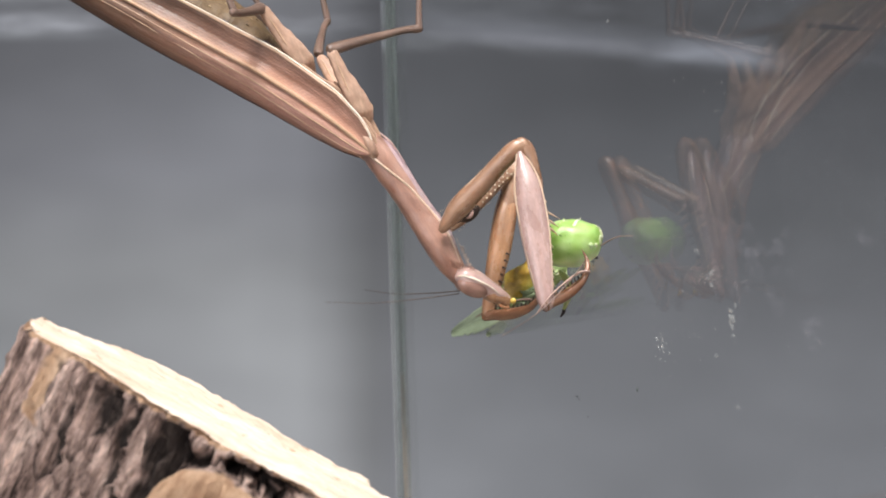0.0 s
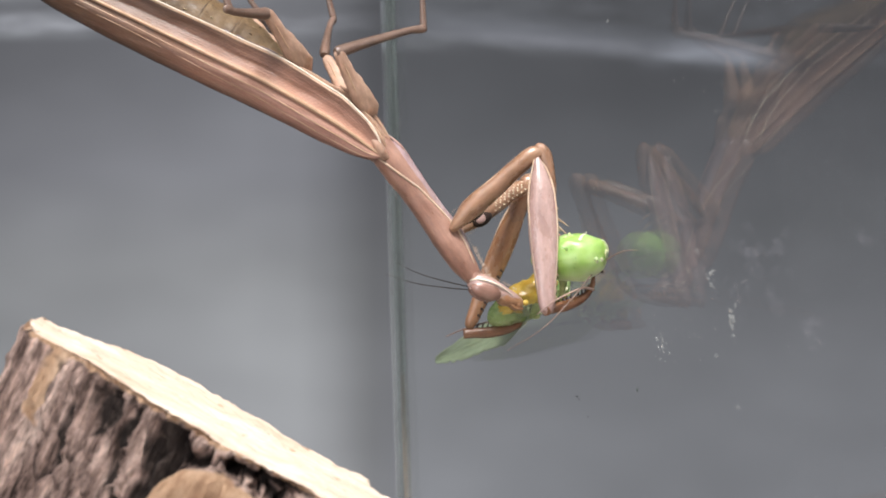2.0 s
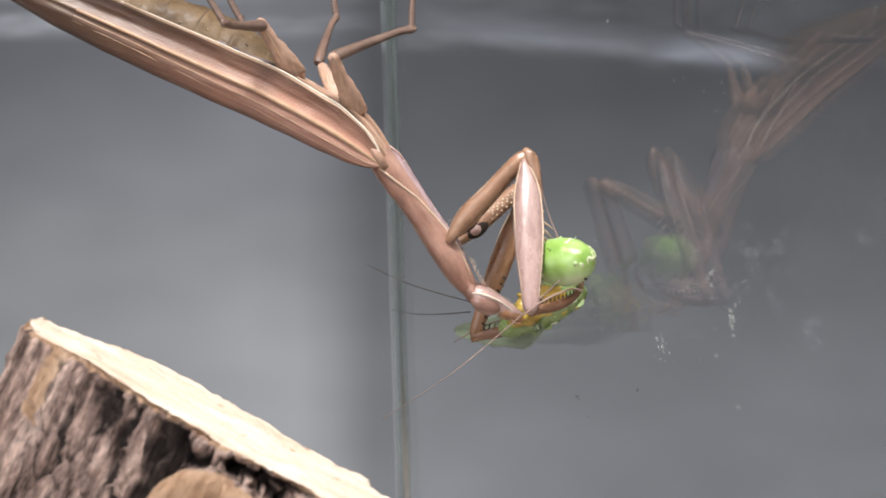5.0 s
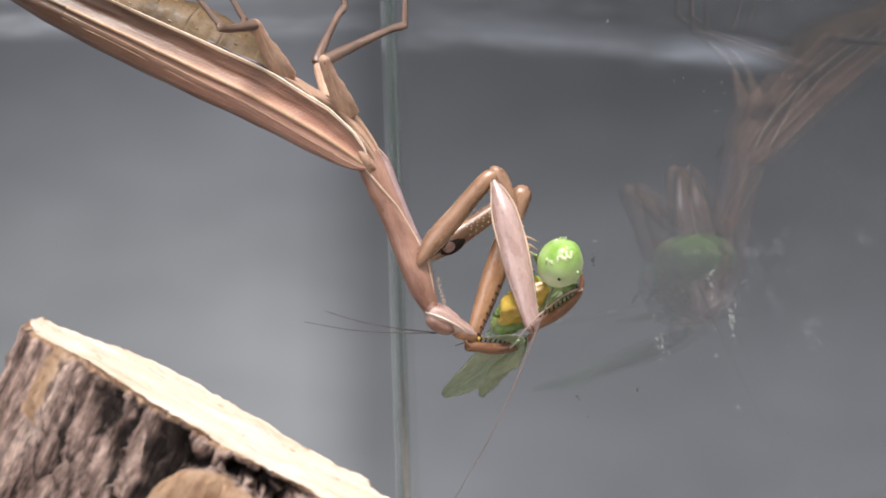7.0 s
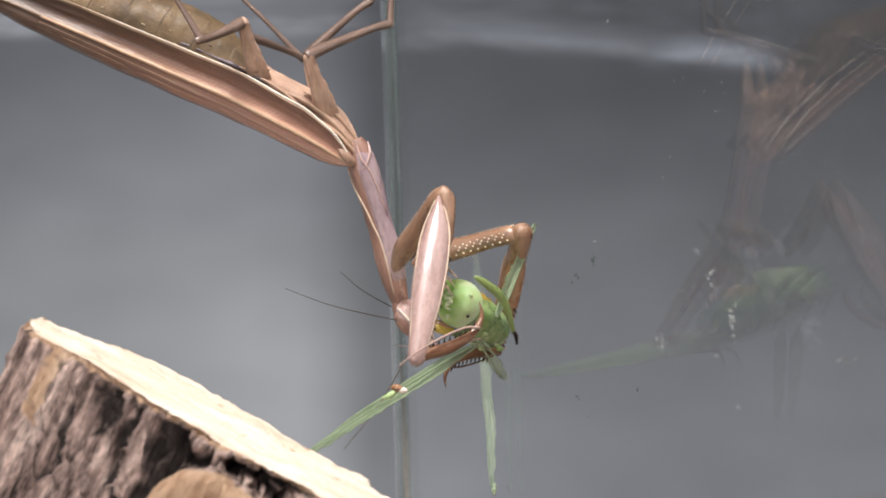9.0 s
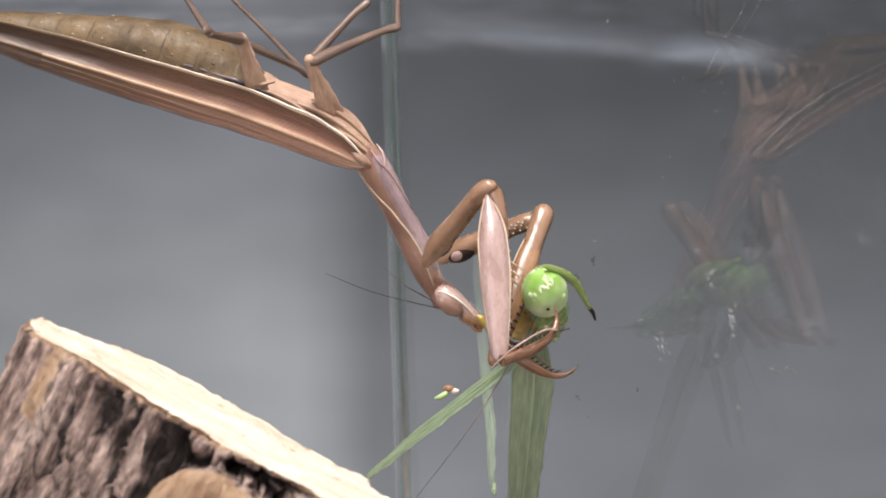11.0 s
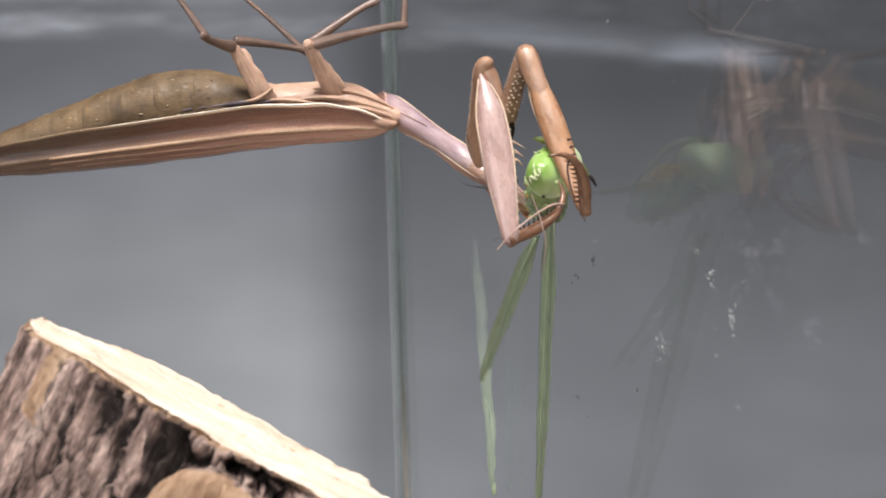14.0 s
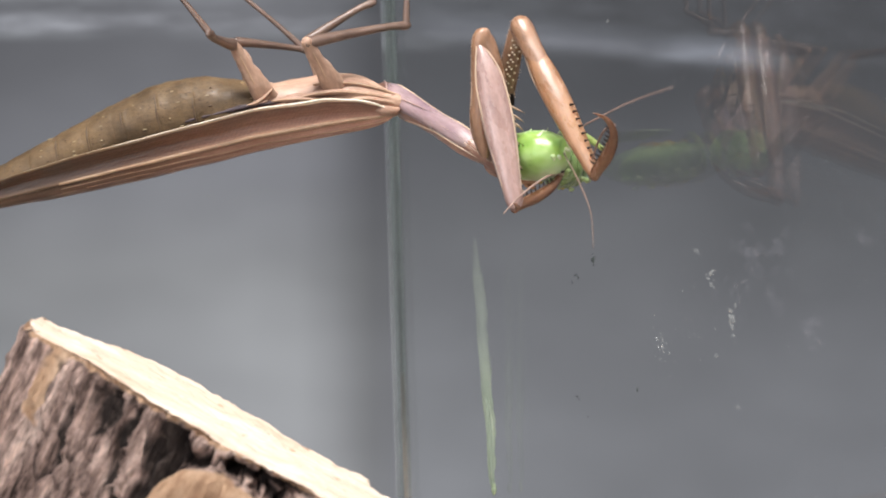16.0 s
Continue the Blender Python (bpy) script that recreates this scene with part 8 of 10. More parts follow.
    walk(moving["antenna1"], [
        (0.0, pose(0.02202, -0.00213, -0.01018, 157.0, 23.9, 133.8)),
        (0.5, pose(0.02210, -0.00263, -0.00840, 165.6, 12.2, 129.6)),
        (1.0, pose(0.02227, 0.00043, -0.00837, -176.7, -3.9, 139.6)),
        (1.5, pose(0.02240, 0.00197, -0.01119, -177.9, -0.3, -147.9)),
        (2.0, pose(0.02227, 0.00201, -0.01024, 172.9, 10.0, 135.3)),
        (2.5, pose(0.02113, -0.00167, -0.00909, 159.4, 18.2, 123.9)),
        (3.0, pose(0.02146, -0.00315, -0.00940, 171.0, 11.9, 127.3)),
        (3.5, pose(0.02164, 0.00141, -0.01074, -178.5, 5.4, 132.3)),
        (3.73, pose(0.02233, 0.00142, -0.01057, -174.8, 5.5, 171.8)),
        (4.0, pose(0.02311, 0.00144, -0.01038, -171.7, 2.8, -143.3)),
        (6.5, pose(0.02039, -0.00046, -0.01578, -167.7, 14.2, -169.8)),
        (7.0, pose(0.02080, -0.00091, -0.01663, -168.0, 23.3, -175.2)),
        (7.1, pose(0.02059, -0.00098, -0.01663, -167.9, 22.1, -175.4)),
        (7.3, pose(0.02017, -0.00111, -0.01664, -167.6, 19.8, -175.7)),
        (7.4, pose(0.01996, -0.00117, -0.01664, -167.5, 18.7, -175.9)),
        (7.5, pose(0.01975, -0.00123, -0.01664, -167.4, 17.6, -176.1)),
        (7.7, pose(0.01748, -0.00188, -0.01860, -165.0, 8.5, -163.5)),
        (7.8, pose(0.01635, -0.00222, -0.01959, -164.5, 3.8, -157.6)),
        (7.9, pose(0.01710, -0.00236, -0.01938, -164.0, 2.0, -153.4)),
        (8.0, pose(0.01790, -0.00248, -0.01914, -163.8, 0.3, -150.1)),
        (8.1, pose(0.01873, -0.00248, -0.01778, -161.8, 2.0, -150.1)),
        (8.2, pose(0.01958, -0.00639, -0.01500, -159.8, 2.8, -148.0)),
        (8.5, pose(0.01983, -0.00783, -0.01367, -152.8, 4.3, -149.2)),
        (9.0, pose(0.01835, -0.00527, -0.01602, -153.3, -0.8, -156.0)),
        (11.5, pose(0.01884, -0.00554, -0.01449, -153.5, -9.6, -156.7)),
        (12.0, pose(0.02027, -0.00573, -0.01552, -152.7, 8.2, -175.8)),
        (12.5, pose(0.02091, -0.00577, -0.01631, -167.8, 25.6, 141.5)),
        (13.0, pose(0.01648, -0.00593, -0.01665, -140.7, -3.9, 131.1)),
        (13.4, pose(0.01734, -0.00568, -0.01613, -145.3, -0.4, 135.3)),
        (13.5, pose(0.01870, -0.00564, -0.01579, -158.9, 16.7, 133.3)),
        (13.7, pose(0.02148, -0.00566, -0.01537, 176.3, 46.3, 146.1)),
        (13.8, pose(0.01611, -0.01535, -0.00209, -151.3, 23.3, 105.7)),
        (14.0, pose(0.01479, -0.01428, -0.00270, -148.4, 24.6, 105.7)),
        (14.2, pose(0.01586, -0.01157, -0.00397, -167.4, 36.1, 85.0)),
        (14.5, pose(0.01524, -0.01219, -0.00423, -178.4, 38.2, 84.9)),
        (15.0, pose(0.01512, -0.01241, -0.00453, 131.8, 38.2, 85.0)),
        (15.3, pose(0.01505, -0.01226, -0.00432, 154.6, 38.2, 85.0)),
        (15.4, pose(0.01527, -0.01150, -0.00328, 163.1, 37.5, 84.9)),
        (15.5, pose(0.01510, -0.01188, -0.00380, 171.0, 37.6, 84.9)),
        (16.0, pose(0.01433, -0.01217, -0.00420, -158.7, 37.7, 85.0)),
    ])
    walk(moving["antenna2"], [
        (0.0, pose(0.02206, -0.00049, -0.01068, 180.0, 35.6, 180.0)),
        (0.5, pose(0.02193, -0.00099, -0.00882, 166.0, 12.8, 131.6)),
        (1.0, pose(0.02232, 0.00207, -0.00886, 167.3, 10.8, 129.8)),
        (1.5, pose(0.02222, 0.00360, -0.01170, -178.0, 11.3, -179.6)),
        (2.0, pose(0.02203, 0.00363, -0.01072, 167.2, 15.7, 134.5)),
        (2.5, pose(0.02082, -0.00006, -0.00956, 140.0, 19.3, 108.4)),
        (3.0, pose(0.02123, -0.00154, -0.00977, 163.6, 12.9, 116.6)),
        (3.5, pose(0.02148, 0.00303, -0.01101, -179.9, 6.1, 126.0)),
        (4.0, pose(0.02280, 0.00298, -0.01165, 170.8, 14.8, 131.5)),
        (6.5, pose(0.02077, 0.00110, -0.01641, 160.1, 24.7, 122.2)),
        (7.0, pose(0.02127, 0.00073, -0.01679, -177.0, 21.7, 159.1)),
        (7.1, pose(0.02100, 0.00069, -0.01665, -175.1, 18.2, 160.2)),
        (7.3, pose(0.02045, 0.00062, -0.01637, -171.5, 10.9, 161.9)),
        (7.4, pose(0.02018, 0.00059, -0.01622, -169.9, 7.3, 162.6)),
        (7.5, pose(0.01991, 0.00057, -0.01608, -168.5, 3.3, 165.0)),
        (7.7, pose(0.01746, -0.00012, -0.01827, -168.4, 6.3, 167.9)),
        (7.8, pose(0.01624, -0.00049, -0.01937, -168.3, 7.8, 169.3)),
        (7.9, pose(0.01688, -0.00065, -0.01929, -168.2, 11.9, 171.9)),
        (8.0, pose(0.01757, -0.00080, -0.01919, -167.7, 15.7, 175.2)),
        (8.1, pose(0.01837, -0.00079, -0.01782, -169.7, 15.5, 161.2)),
        (8.2, pose(0.01920, -0.00469, -0.01502, -169.5, 13.9, 151.7)),
        (8.5, pose(0.01941, -0.00609, -0.01372, -154.8, 5.3, 135.8)),
        (9.0, pose(0.01764, -0.00338, -0.01584, -161.9, 17.7, 131.1)),
        (11.5, pose(0.01874, -0.00394, -0.01496, -155.9, 17.9, 124.2)),
        (12.0, pose(0.02061, -0.00445, -0.01662, -165.4, 23.9, 137.8)),
        (12.5, pose(0.02107, -0.00447, -0.01737, -175.3, 34.4, 143.6)),
        (13.0, pose(0.01681, -0.00427, -0.01697, -143.1, -4.8, 136.3)),
        (13.4, pose(0.01784, -0.00426, -0.01695, -143.6, 0.7, 130.5)),
        (13.5, pose(0.01897, -0.00429, -0.01676, -157.2, 15.9, 128.2)),
        (13.7, pose(0.02124, -0.00445, -0.01661, 170.4, 43.3, 134.5)),
        (13.8, pose(0.01654, -0.01409, -0.00320, -143.9, 23.2, 101.5)),
        (14.0, pose(0.01521, -0.01307, -0.00387, -141.2, 24.7, 101.4)),
        (14.2, pose(0.01586, -0.01157, -0.00397, -157.6, 36.1, 85.0)),
        (14.5, pose(0.01524, -0.01219, -0.00423, -166.9, 38.2, 84.9)),
        (15.0, pose(0.01512, -0.01241, -0.00453, 152.6, 38.2, 85.0)),
        (15.3, pose(0.01505, -0.01226, -0.00432, 169.6, 38.2, 85.0)),
        (15.4, pose(0.01527, -0.01150, -0.00328, 175.3, 37.5, 84.9)),
        (15.5, pose(0.01510, -0.01188, -0.00380, -178.3, 37.6, 84.9)),
        (16.0, pose(0.01433, -0.01217, -0.00420, -153.3, 37.7, 85.0)),
    ])
    walk(moving["prey"], [
        (0.0, pose(0.01980, -0.00246, 0.08026, 89.6, -1.0, -14.0)),
        (0.5, pose(0.01924, -0.00246, 0.07770, 89.6, -1.0, -14.0)),
        (1.0, pose(0.02115, -0.00246, 0.07727, 89.6, -1.0, -14.0)),
        (1.5, pose(0.02093, -0.00246, 0.07779, 89.6, -1.0, -14.0)),
        (2.0, pose(0.02055, -0.00246, 0.07820, 89.6, -1.0, -14.0)),
        (2.5, pose(0.01982, -0.00246, 0.07731, 89.6, -1.0, -14.0)),
        (3.0, pose(0.02066, -0.00246, 0.07657, 89.6, -1.0, -14.0)),
        (3.5, pose(0.02100, -0.00246, 0.07737, 89.6, -1.0, -14.0)),
        (4.0, pose(0.02094, -0.00246, 0.07765, 89.6, -1.0, -14.0)),
        (6.5, pose(0.01451, -0.01049, 0.07729, 65.5, 0.1, -87.1)),
        (7.0, pose(0.01633, -0.01066, 0.07752, 67.6, 0.1, -87.1)),
        (7.1, pose(0.01645, -0.01066, 0.07736, 68.0, 0.1, -87.1)),
        (7.3, pose(0.01668, -0.01066, 0.07719, 68.9, 0.1, -87.1)),
        (7.4, pose(0.01680, -0.01066, 0.07711, 69.3, 0.1, -87.1)),
        (7.5, pose(0.01691, -0.01066, 0.07694, 69.7, 0.1, -87.1)),
        (7.7, pose(0.01748, -0.01066, 0.07742, 69.7, 0.1, -87.1)),
        (7.8, pose(0.01773, -0.01066, 0.07763, 69.7, 0.1, -87.1)),
        (7.9, pose(0.01511, -0.01025, 0.07898, 76.4, 0.1, -87.1)),
        (8.0, pose(0.01224, -0.00984, 0.08026, 83.4, 0.1, -87.1)),
        (8.1, pose(0.00950, -0.01025, 0.08103, 83.4, 0.1, -87.1)),
        (8.2, pose(0.00677, -0.01107, 0.08181, 83.4, 0.1, -87.1)),
        (8.5, pose(0.00049, -0.01639, 0.07401, 129.5, -0.3, -98.5)),
        (9.0, pose(0.00173, -0.01639, 0.07257, 129.5, -0.3, -98.5)),
        (11.5, pose(0.01532, -0.01352, 0.07480, 78.7, 0.1, -87.1)),
        (12.0, pose(0.01594, -0.01270, 0.07763, 77.5, 0.1, -87.1)),
        (12.5, pose(0.01788, -0.01230, 0.07694, 76.3, 0.1, -87.1)),
        (13.0, pose(0.01900, -0.01230, 0.07799, 75.1, 0.1, -87.1)),
        (13.4, pose(0.01877, -0.01230, 0.07785, 74.1, 0.1, -87.1)),
        (13.5, pose(0.01864, -0.01270, 0.07826, 77.1, 0.1, -87.1)),
        (13.7, pose(0.01734, -0.01352, 0.08259, 83.4, 0.1, -87.1)),
        (13.73, pose(0.01479, -0.01557, 0.08662, 85.4, 11.3, -108.8)),
        (13.77, pose(0.01225, -0.01557, 0.09059, 85.8, 16.7, -122.5)),
        (13.8, pose(0.01022, -0.01557, 0.09386, 86.0, 16.8, -126.7)),
        (13.9, pose(0.01228, -0.01557, 0.09158, 85.7, 19.4, -122.6)),
        (14.0, pose(0.01435, -0.01557, 0.08946, 85.7, 19.4, -122.6)),
        (14.2, pose(0.01305, -0.01557, 0.09179, 85.1, 18.1, -96.9)),
        (14.5, pose(0.01439, -0.01557, 0.09083, 85.2, 18.3, -75.1)),
        (15.0, pose(0.01342, -0.01557, 0.09139, 85.2, 12.0, -81.4)),
        (15.3, pose(0.01381, -0.01557, 0.09153, 85.3, 12.0, -78.5)),
        (15.4, pose(0.01330, -0.01557, 0.09224, 85.4, 12.6, -74.9)),
        (15.5, pose(0.01294, -0.01557, 0.09301, 85.6, 9.5, -69.0)),
        (16.0, pose(0.01459, -0.01557, 0.09220, 87.8, 1.6, -27.9)),
    ])
    walk(moving["wa"], [
        (0.0, pose(-0.00932, -0.00624, -0.01296, -61.2, 58.9, -161.2)),
        (0.5, pose(-0.01058, -0.00707, -0.01266, -60.0, 57.9, -162.2)),
        (1.0, pose(-0.01335, -0.00829, -0.01198, -67.4, 58.5, -147.4)),
        (1.5, pose(-0.01148, -0.00889, -0.01246, -64.8, 58.5, -153.9)),
        (2.0, pose(-0.01148, -0.00842, -0.01245, -59.6, 56.8, -161.2)),
        (2.5, pose(-0.01114, -0.00668, -0.01251, -54.6, 54.4, -167.7)),
        (3.0, pose(-0.01198, -0.00679, -0.01230, -58.4, 56.8, -163.2)),
        (3.5, pose(-0.01237, -0.00844, -0.01223, -62.9, 59.0, -158.1)),
        (4.0, pose(-0.01232, -0.00872, -0.01224, -61.8, 59.5, -161.0)),
        (5.27, pose(-0.00899, -0.00951, -0.00633, -118.6, 27.7, 179.7)),
        (6.5, pose(-0.00575, -0.01027, -0.00058, -157.4, -3.3, -166.7)),
        (7.0, pose(-0.00573, -0.01193, 0.00111, -158.8, -4.6, -162.6)),
        (7.1, pose(-0.00574, -0.01181, 0.00136, -158.4, -4.6, -162.7)),
        (7.3, pose(-0.00540, -0.01045, -0.00177, -120.2, -14.3, -98.8)),
        (7.4, pose(-0.00535, -0.01043, -0.00155, -111.8, -14.7, -98.9)),
        (7.5, pose(-0.00530, -0.01033, -0.00131, -99.7, -15.1, -99.0)),
        (7.7, pose(-0.00522, -0.01097, -0.00092, -101.8, -15.1, -99.0)),
        (7.8, pose(-0.00499, -0.00552, -0.00279, -121.8, 5.8, -134.8)),
        (7.9, pose(-0.00450, -0.00499, -0.00241, -115.1, 4.8, -136.9)),
        (8.0, pose(-0.00400, -0.00438, -0.00241, -108.2, 4.0, -138.3)),
        (8.1, pose(-0.00314, -0.00458, -0.00328, -127.9, -1.1, -142.8)),
        (8.2, pose(-0.00268, -0.00478, -0.00419, -145.3, -6.5, -146.9)),
        (8.5, pose(-0.00308, -0.00686, 0.00074, -102.3, -10.0, -173.4)),
        (9.0, pose(-0.00284, -0.00523, 0.00140, -102.2, -9.3, -173.8)),
        (10.27, pose(-0.00516, -0.00503, 0.00063, -144.6, -11.4, -138.9)),
        (11.5, pose(-0.00742, -0.00484, -0.00011, 179.7, 8.5, -111.9)),
        (12.0, pose(-0.00732, -0.00415, -0.00205, 178.0, 14.6, -109.2)),
        (12.5, pose(-0.00781, -0.00384, -0.00056, 178.3, 13.9, -108.8)),
        (13.0, pose(-0.00784, -0.00589, -0.00047, 178.2, 14.3, -108.8)),
        (13.4, pose(-0.00781, -0.00627, -0.00128, 178.1, 14.6, -108.8)),
        (13.5, pose(-0.00712, -0.00563, -0.00096, 178.7, 12.2, -109.4)),
        (13.7, pose(-0.00568, -0.00770, -0.00196, -179.7, 7.5, -110.4)),
        (13.73, pose(-0.00498, -0.00548, -0.00104, 164.9, -0.4, -102.7)),
        (13.77, pose(-0.00226, -0.00473, -0.00023, 153.1, -8.2, -101.3)),
        (13.8, pose(-0.00112, -0.00543, -0.00262, 146.0, -13.3, -102.9)),
        (13.9, pose(-0.00181, -0.00455, 0.00074, -170.2, -1.7, -86.2)),
        (14.0, pose(-0.00323, -0.00677, 0.00195, -135.7, -9.7, -87.7)),
        (14.2, pose(-0.00438, -0.00604, -0.00160, -151.4, 2.3, -89.4)),
        (14.5, pose(-0.00398, -0.00345, -0.00541, -130.2, 7.6, -91.9)),
        (15.0, pose(-0.00482, -0.00370, -0.00463, -86.4, 4.2, -98.5)),
        (15.3, pose(-0.00433, -0.00578, -0.00426, -78.1, 3.7, -97.1)),
        (15.4, pose(-0.00290, -0.00768, -0.00709, -120.9, 9.0, -94.4)),
        (15.5, pose(0.00360, -0.05722, -0.00612, -140.3, 9.5, -100.0)),
        (15.73, pose(-0.00800, -0.06903, -0.00221, -106.0, 45.4, -79.4)),
        (16.0, pose(-0.02118, -0.08255, 0.00233, -23.6, 49.3, -9.7)),
    ])
    walk(moving["wb"], [
        (0.0, pose(-0.00877, -0.00705, -0.00973, -112.3, 62.9, -158.1)),
        (0.5, pose(-0.00840, -0.00501, -0.00980, -113.2, 63.3, -157.9)),
        (1.0, pose(-0.01049, -0.00508, -0.00928, -113.7, 63.6, -157.4)),
        (1.5, pose(-0.01052, -0.00611, -0.00928, -114.4, 63.8, -157.0)),
        (2.0, pose(-0.01037, -0.00706, -0.00933, -115.2, 64.2, -156.7)),
        (2.5, pose(-0.00989, -0.00671, -0.00944, -115.9, 64.5, -156.3)),
        (3.0, pose(-0.01092, -0.00649, -0.00918, -116.8, 64.8, -156.0)),
        (3.5, pose(-0.01152, -0.00780, -0.00905, -117.6, 65.1, -155.5)),
        (4.0, pose(-0.01169, -0.00859, -0.00902, -118.6, 65.4, -155.2)),
        (6.5, pose(-0.00604, -0.00996, -0.00137, -162.2, -1.5, -168.0)),
        (7.0, pose(-0.00602, -0.01165, 0.00032, -176.8, 1.6, -160.3)),
        (7.1, pose(-0.00598, -0.01154, 0.00059, -178.7, 2.3, -162.6)),
        (7.3, pose(-0.00588, -0.01147, 0.00105, 177.4, 3.2, -167.1)),
        (7.4, pose(-0.00583, -0.01142, 0.00128, 175.5, 3.7, -169.4)),
        (7.5, pose(-0.00578, -0.01129, 0.00154, 170.8, 4.3, -171.7)),
        (7.7, pose(-0.00570, -0.01194, 0.00193, 170.8, 4.3, -171.7)),
        (7.8, pose(-0.00565, -0.01222, 0.00209, 170.8, 4.3, -171.7)),
        (7.9, pose(-0.00467, -0.01033, 0.00075, -148.2, -1.7, -173.3)),
        (8.0, pose(-0.00367, -0.00888, -0.00114, -111.9, -7.3, -176.2)),
        (8.1, pose(-0.00280, -0.00687, -0.00204, -150.2, -1.9, -172.0)),
        (8.2, pose(-0.00233, -0.00487, -0.00297, 178.3, 3.3, -167.7)),
        (8.33, pose(-0.00188, -0.00585, -0.00082, -133.2, -25.6, -144.7)),
        (8.5, pose(-0.00132, -0.00707, 0.00186, -39.9, -64.9, -178.2)),
        (9.0, pose(-0.00113, -0.00558, 0.00224, -22.0, -63.1, 163.8)),
        (11.5, pose(-0.00660, -0.00795, -0.00053, -104.6, -31.2, -114.3)),
        (12.0, pose(-0.00653, -0.00736, -0.00214, -111.0, -27.2, -104.4)),
        (12.5, pose(-0.00707, -0.00808, 0.00029, -109.3, -34.0, -105.3)),
        (13.0, pose(-0.00712, -0.00938, 0.00093, -110.7, -25.7, -106.0)),
        (13.4, pose(-0.00707, -0.00976, -0.00039, -108.6, -15.5, -119.9)),
        (13.5, pose(-0.00635, -0.00788, -0.00034, -109.3, -15.3, -117.7)),
        (13.7, pose(-0.00484, -0.00765, -0.00224, -111.0, -16.2, -111.2)),
        (13.73, pose(-0.00421, -0.00399, 0.00009, -140.0, -17.1, -111.9)),
        (13.8, pose(0.00246, -0.00921, -0.00036, 153.7, -25.7, -99.1)),
        (13.9, pose(0.00006, -0.00555, 0.00222, -173.3, -33.1, -111.5)),
        (14.0, pose(-0.00083, -0.00929, 0.00330, -147.6, -31.6, -109.4)),
        (14.2, pose(-0.00317, -0.00803, -0.00054, -139.6, -22.8, -85.4)),
        (14.5, pose(-0.00321, -0.00760, -0.00496, -123.6, -4.7, -74.4)),
        (15.0, pose(-0.00463, -0.00715, -0.00372, -107.1, -2.7, -96.6)),
        (15.3, pose(-0.00491, -0.00662, -0.00246, -105.4, -31.0, -86.6)),
        (15.4, pose(-0.00273, -0.01154, -0.00625, -124.1, 3.0, -93.4)),
        (15.5, pose(0.00250, -0.05593, -0.00473, -115.4, -7.4, -100.4)),
        (15.73, pose(-0.00815, -0.06874, 0.00505, -97.7, 36.8, -91.1)),
        (16.0, pose(-0.02829, -0.08275, 0.00572, -26.4, 55.4, -14.6)),
    ])
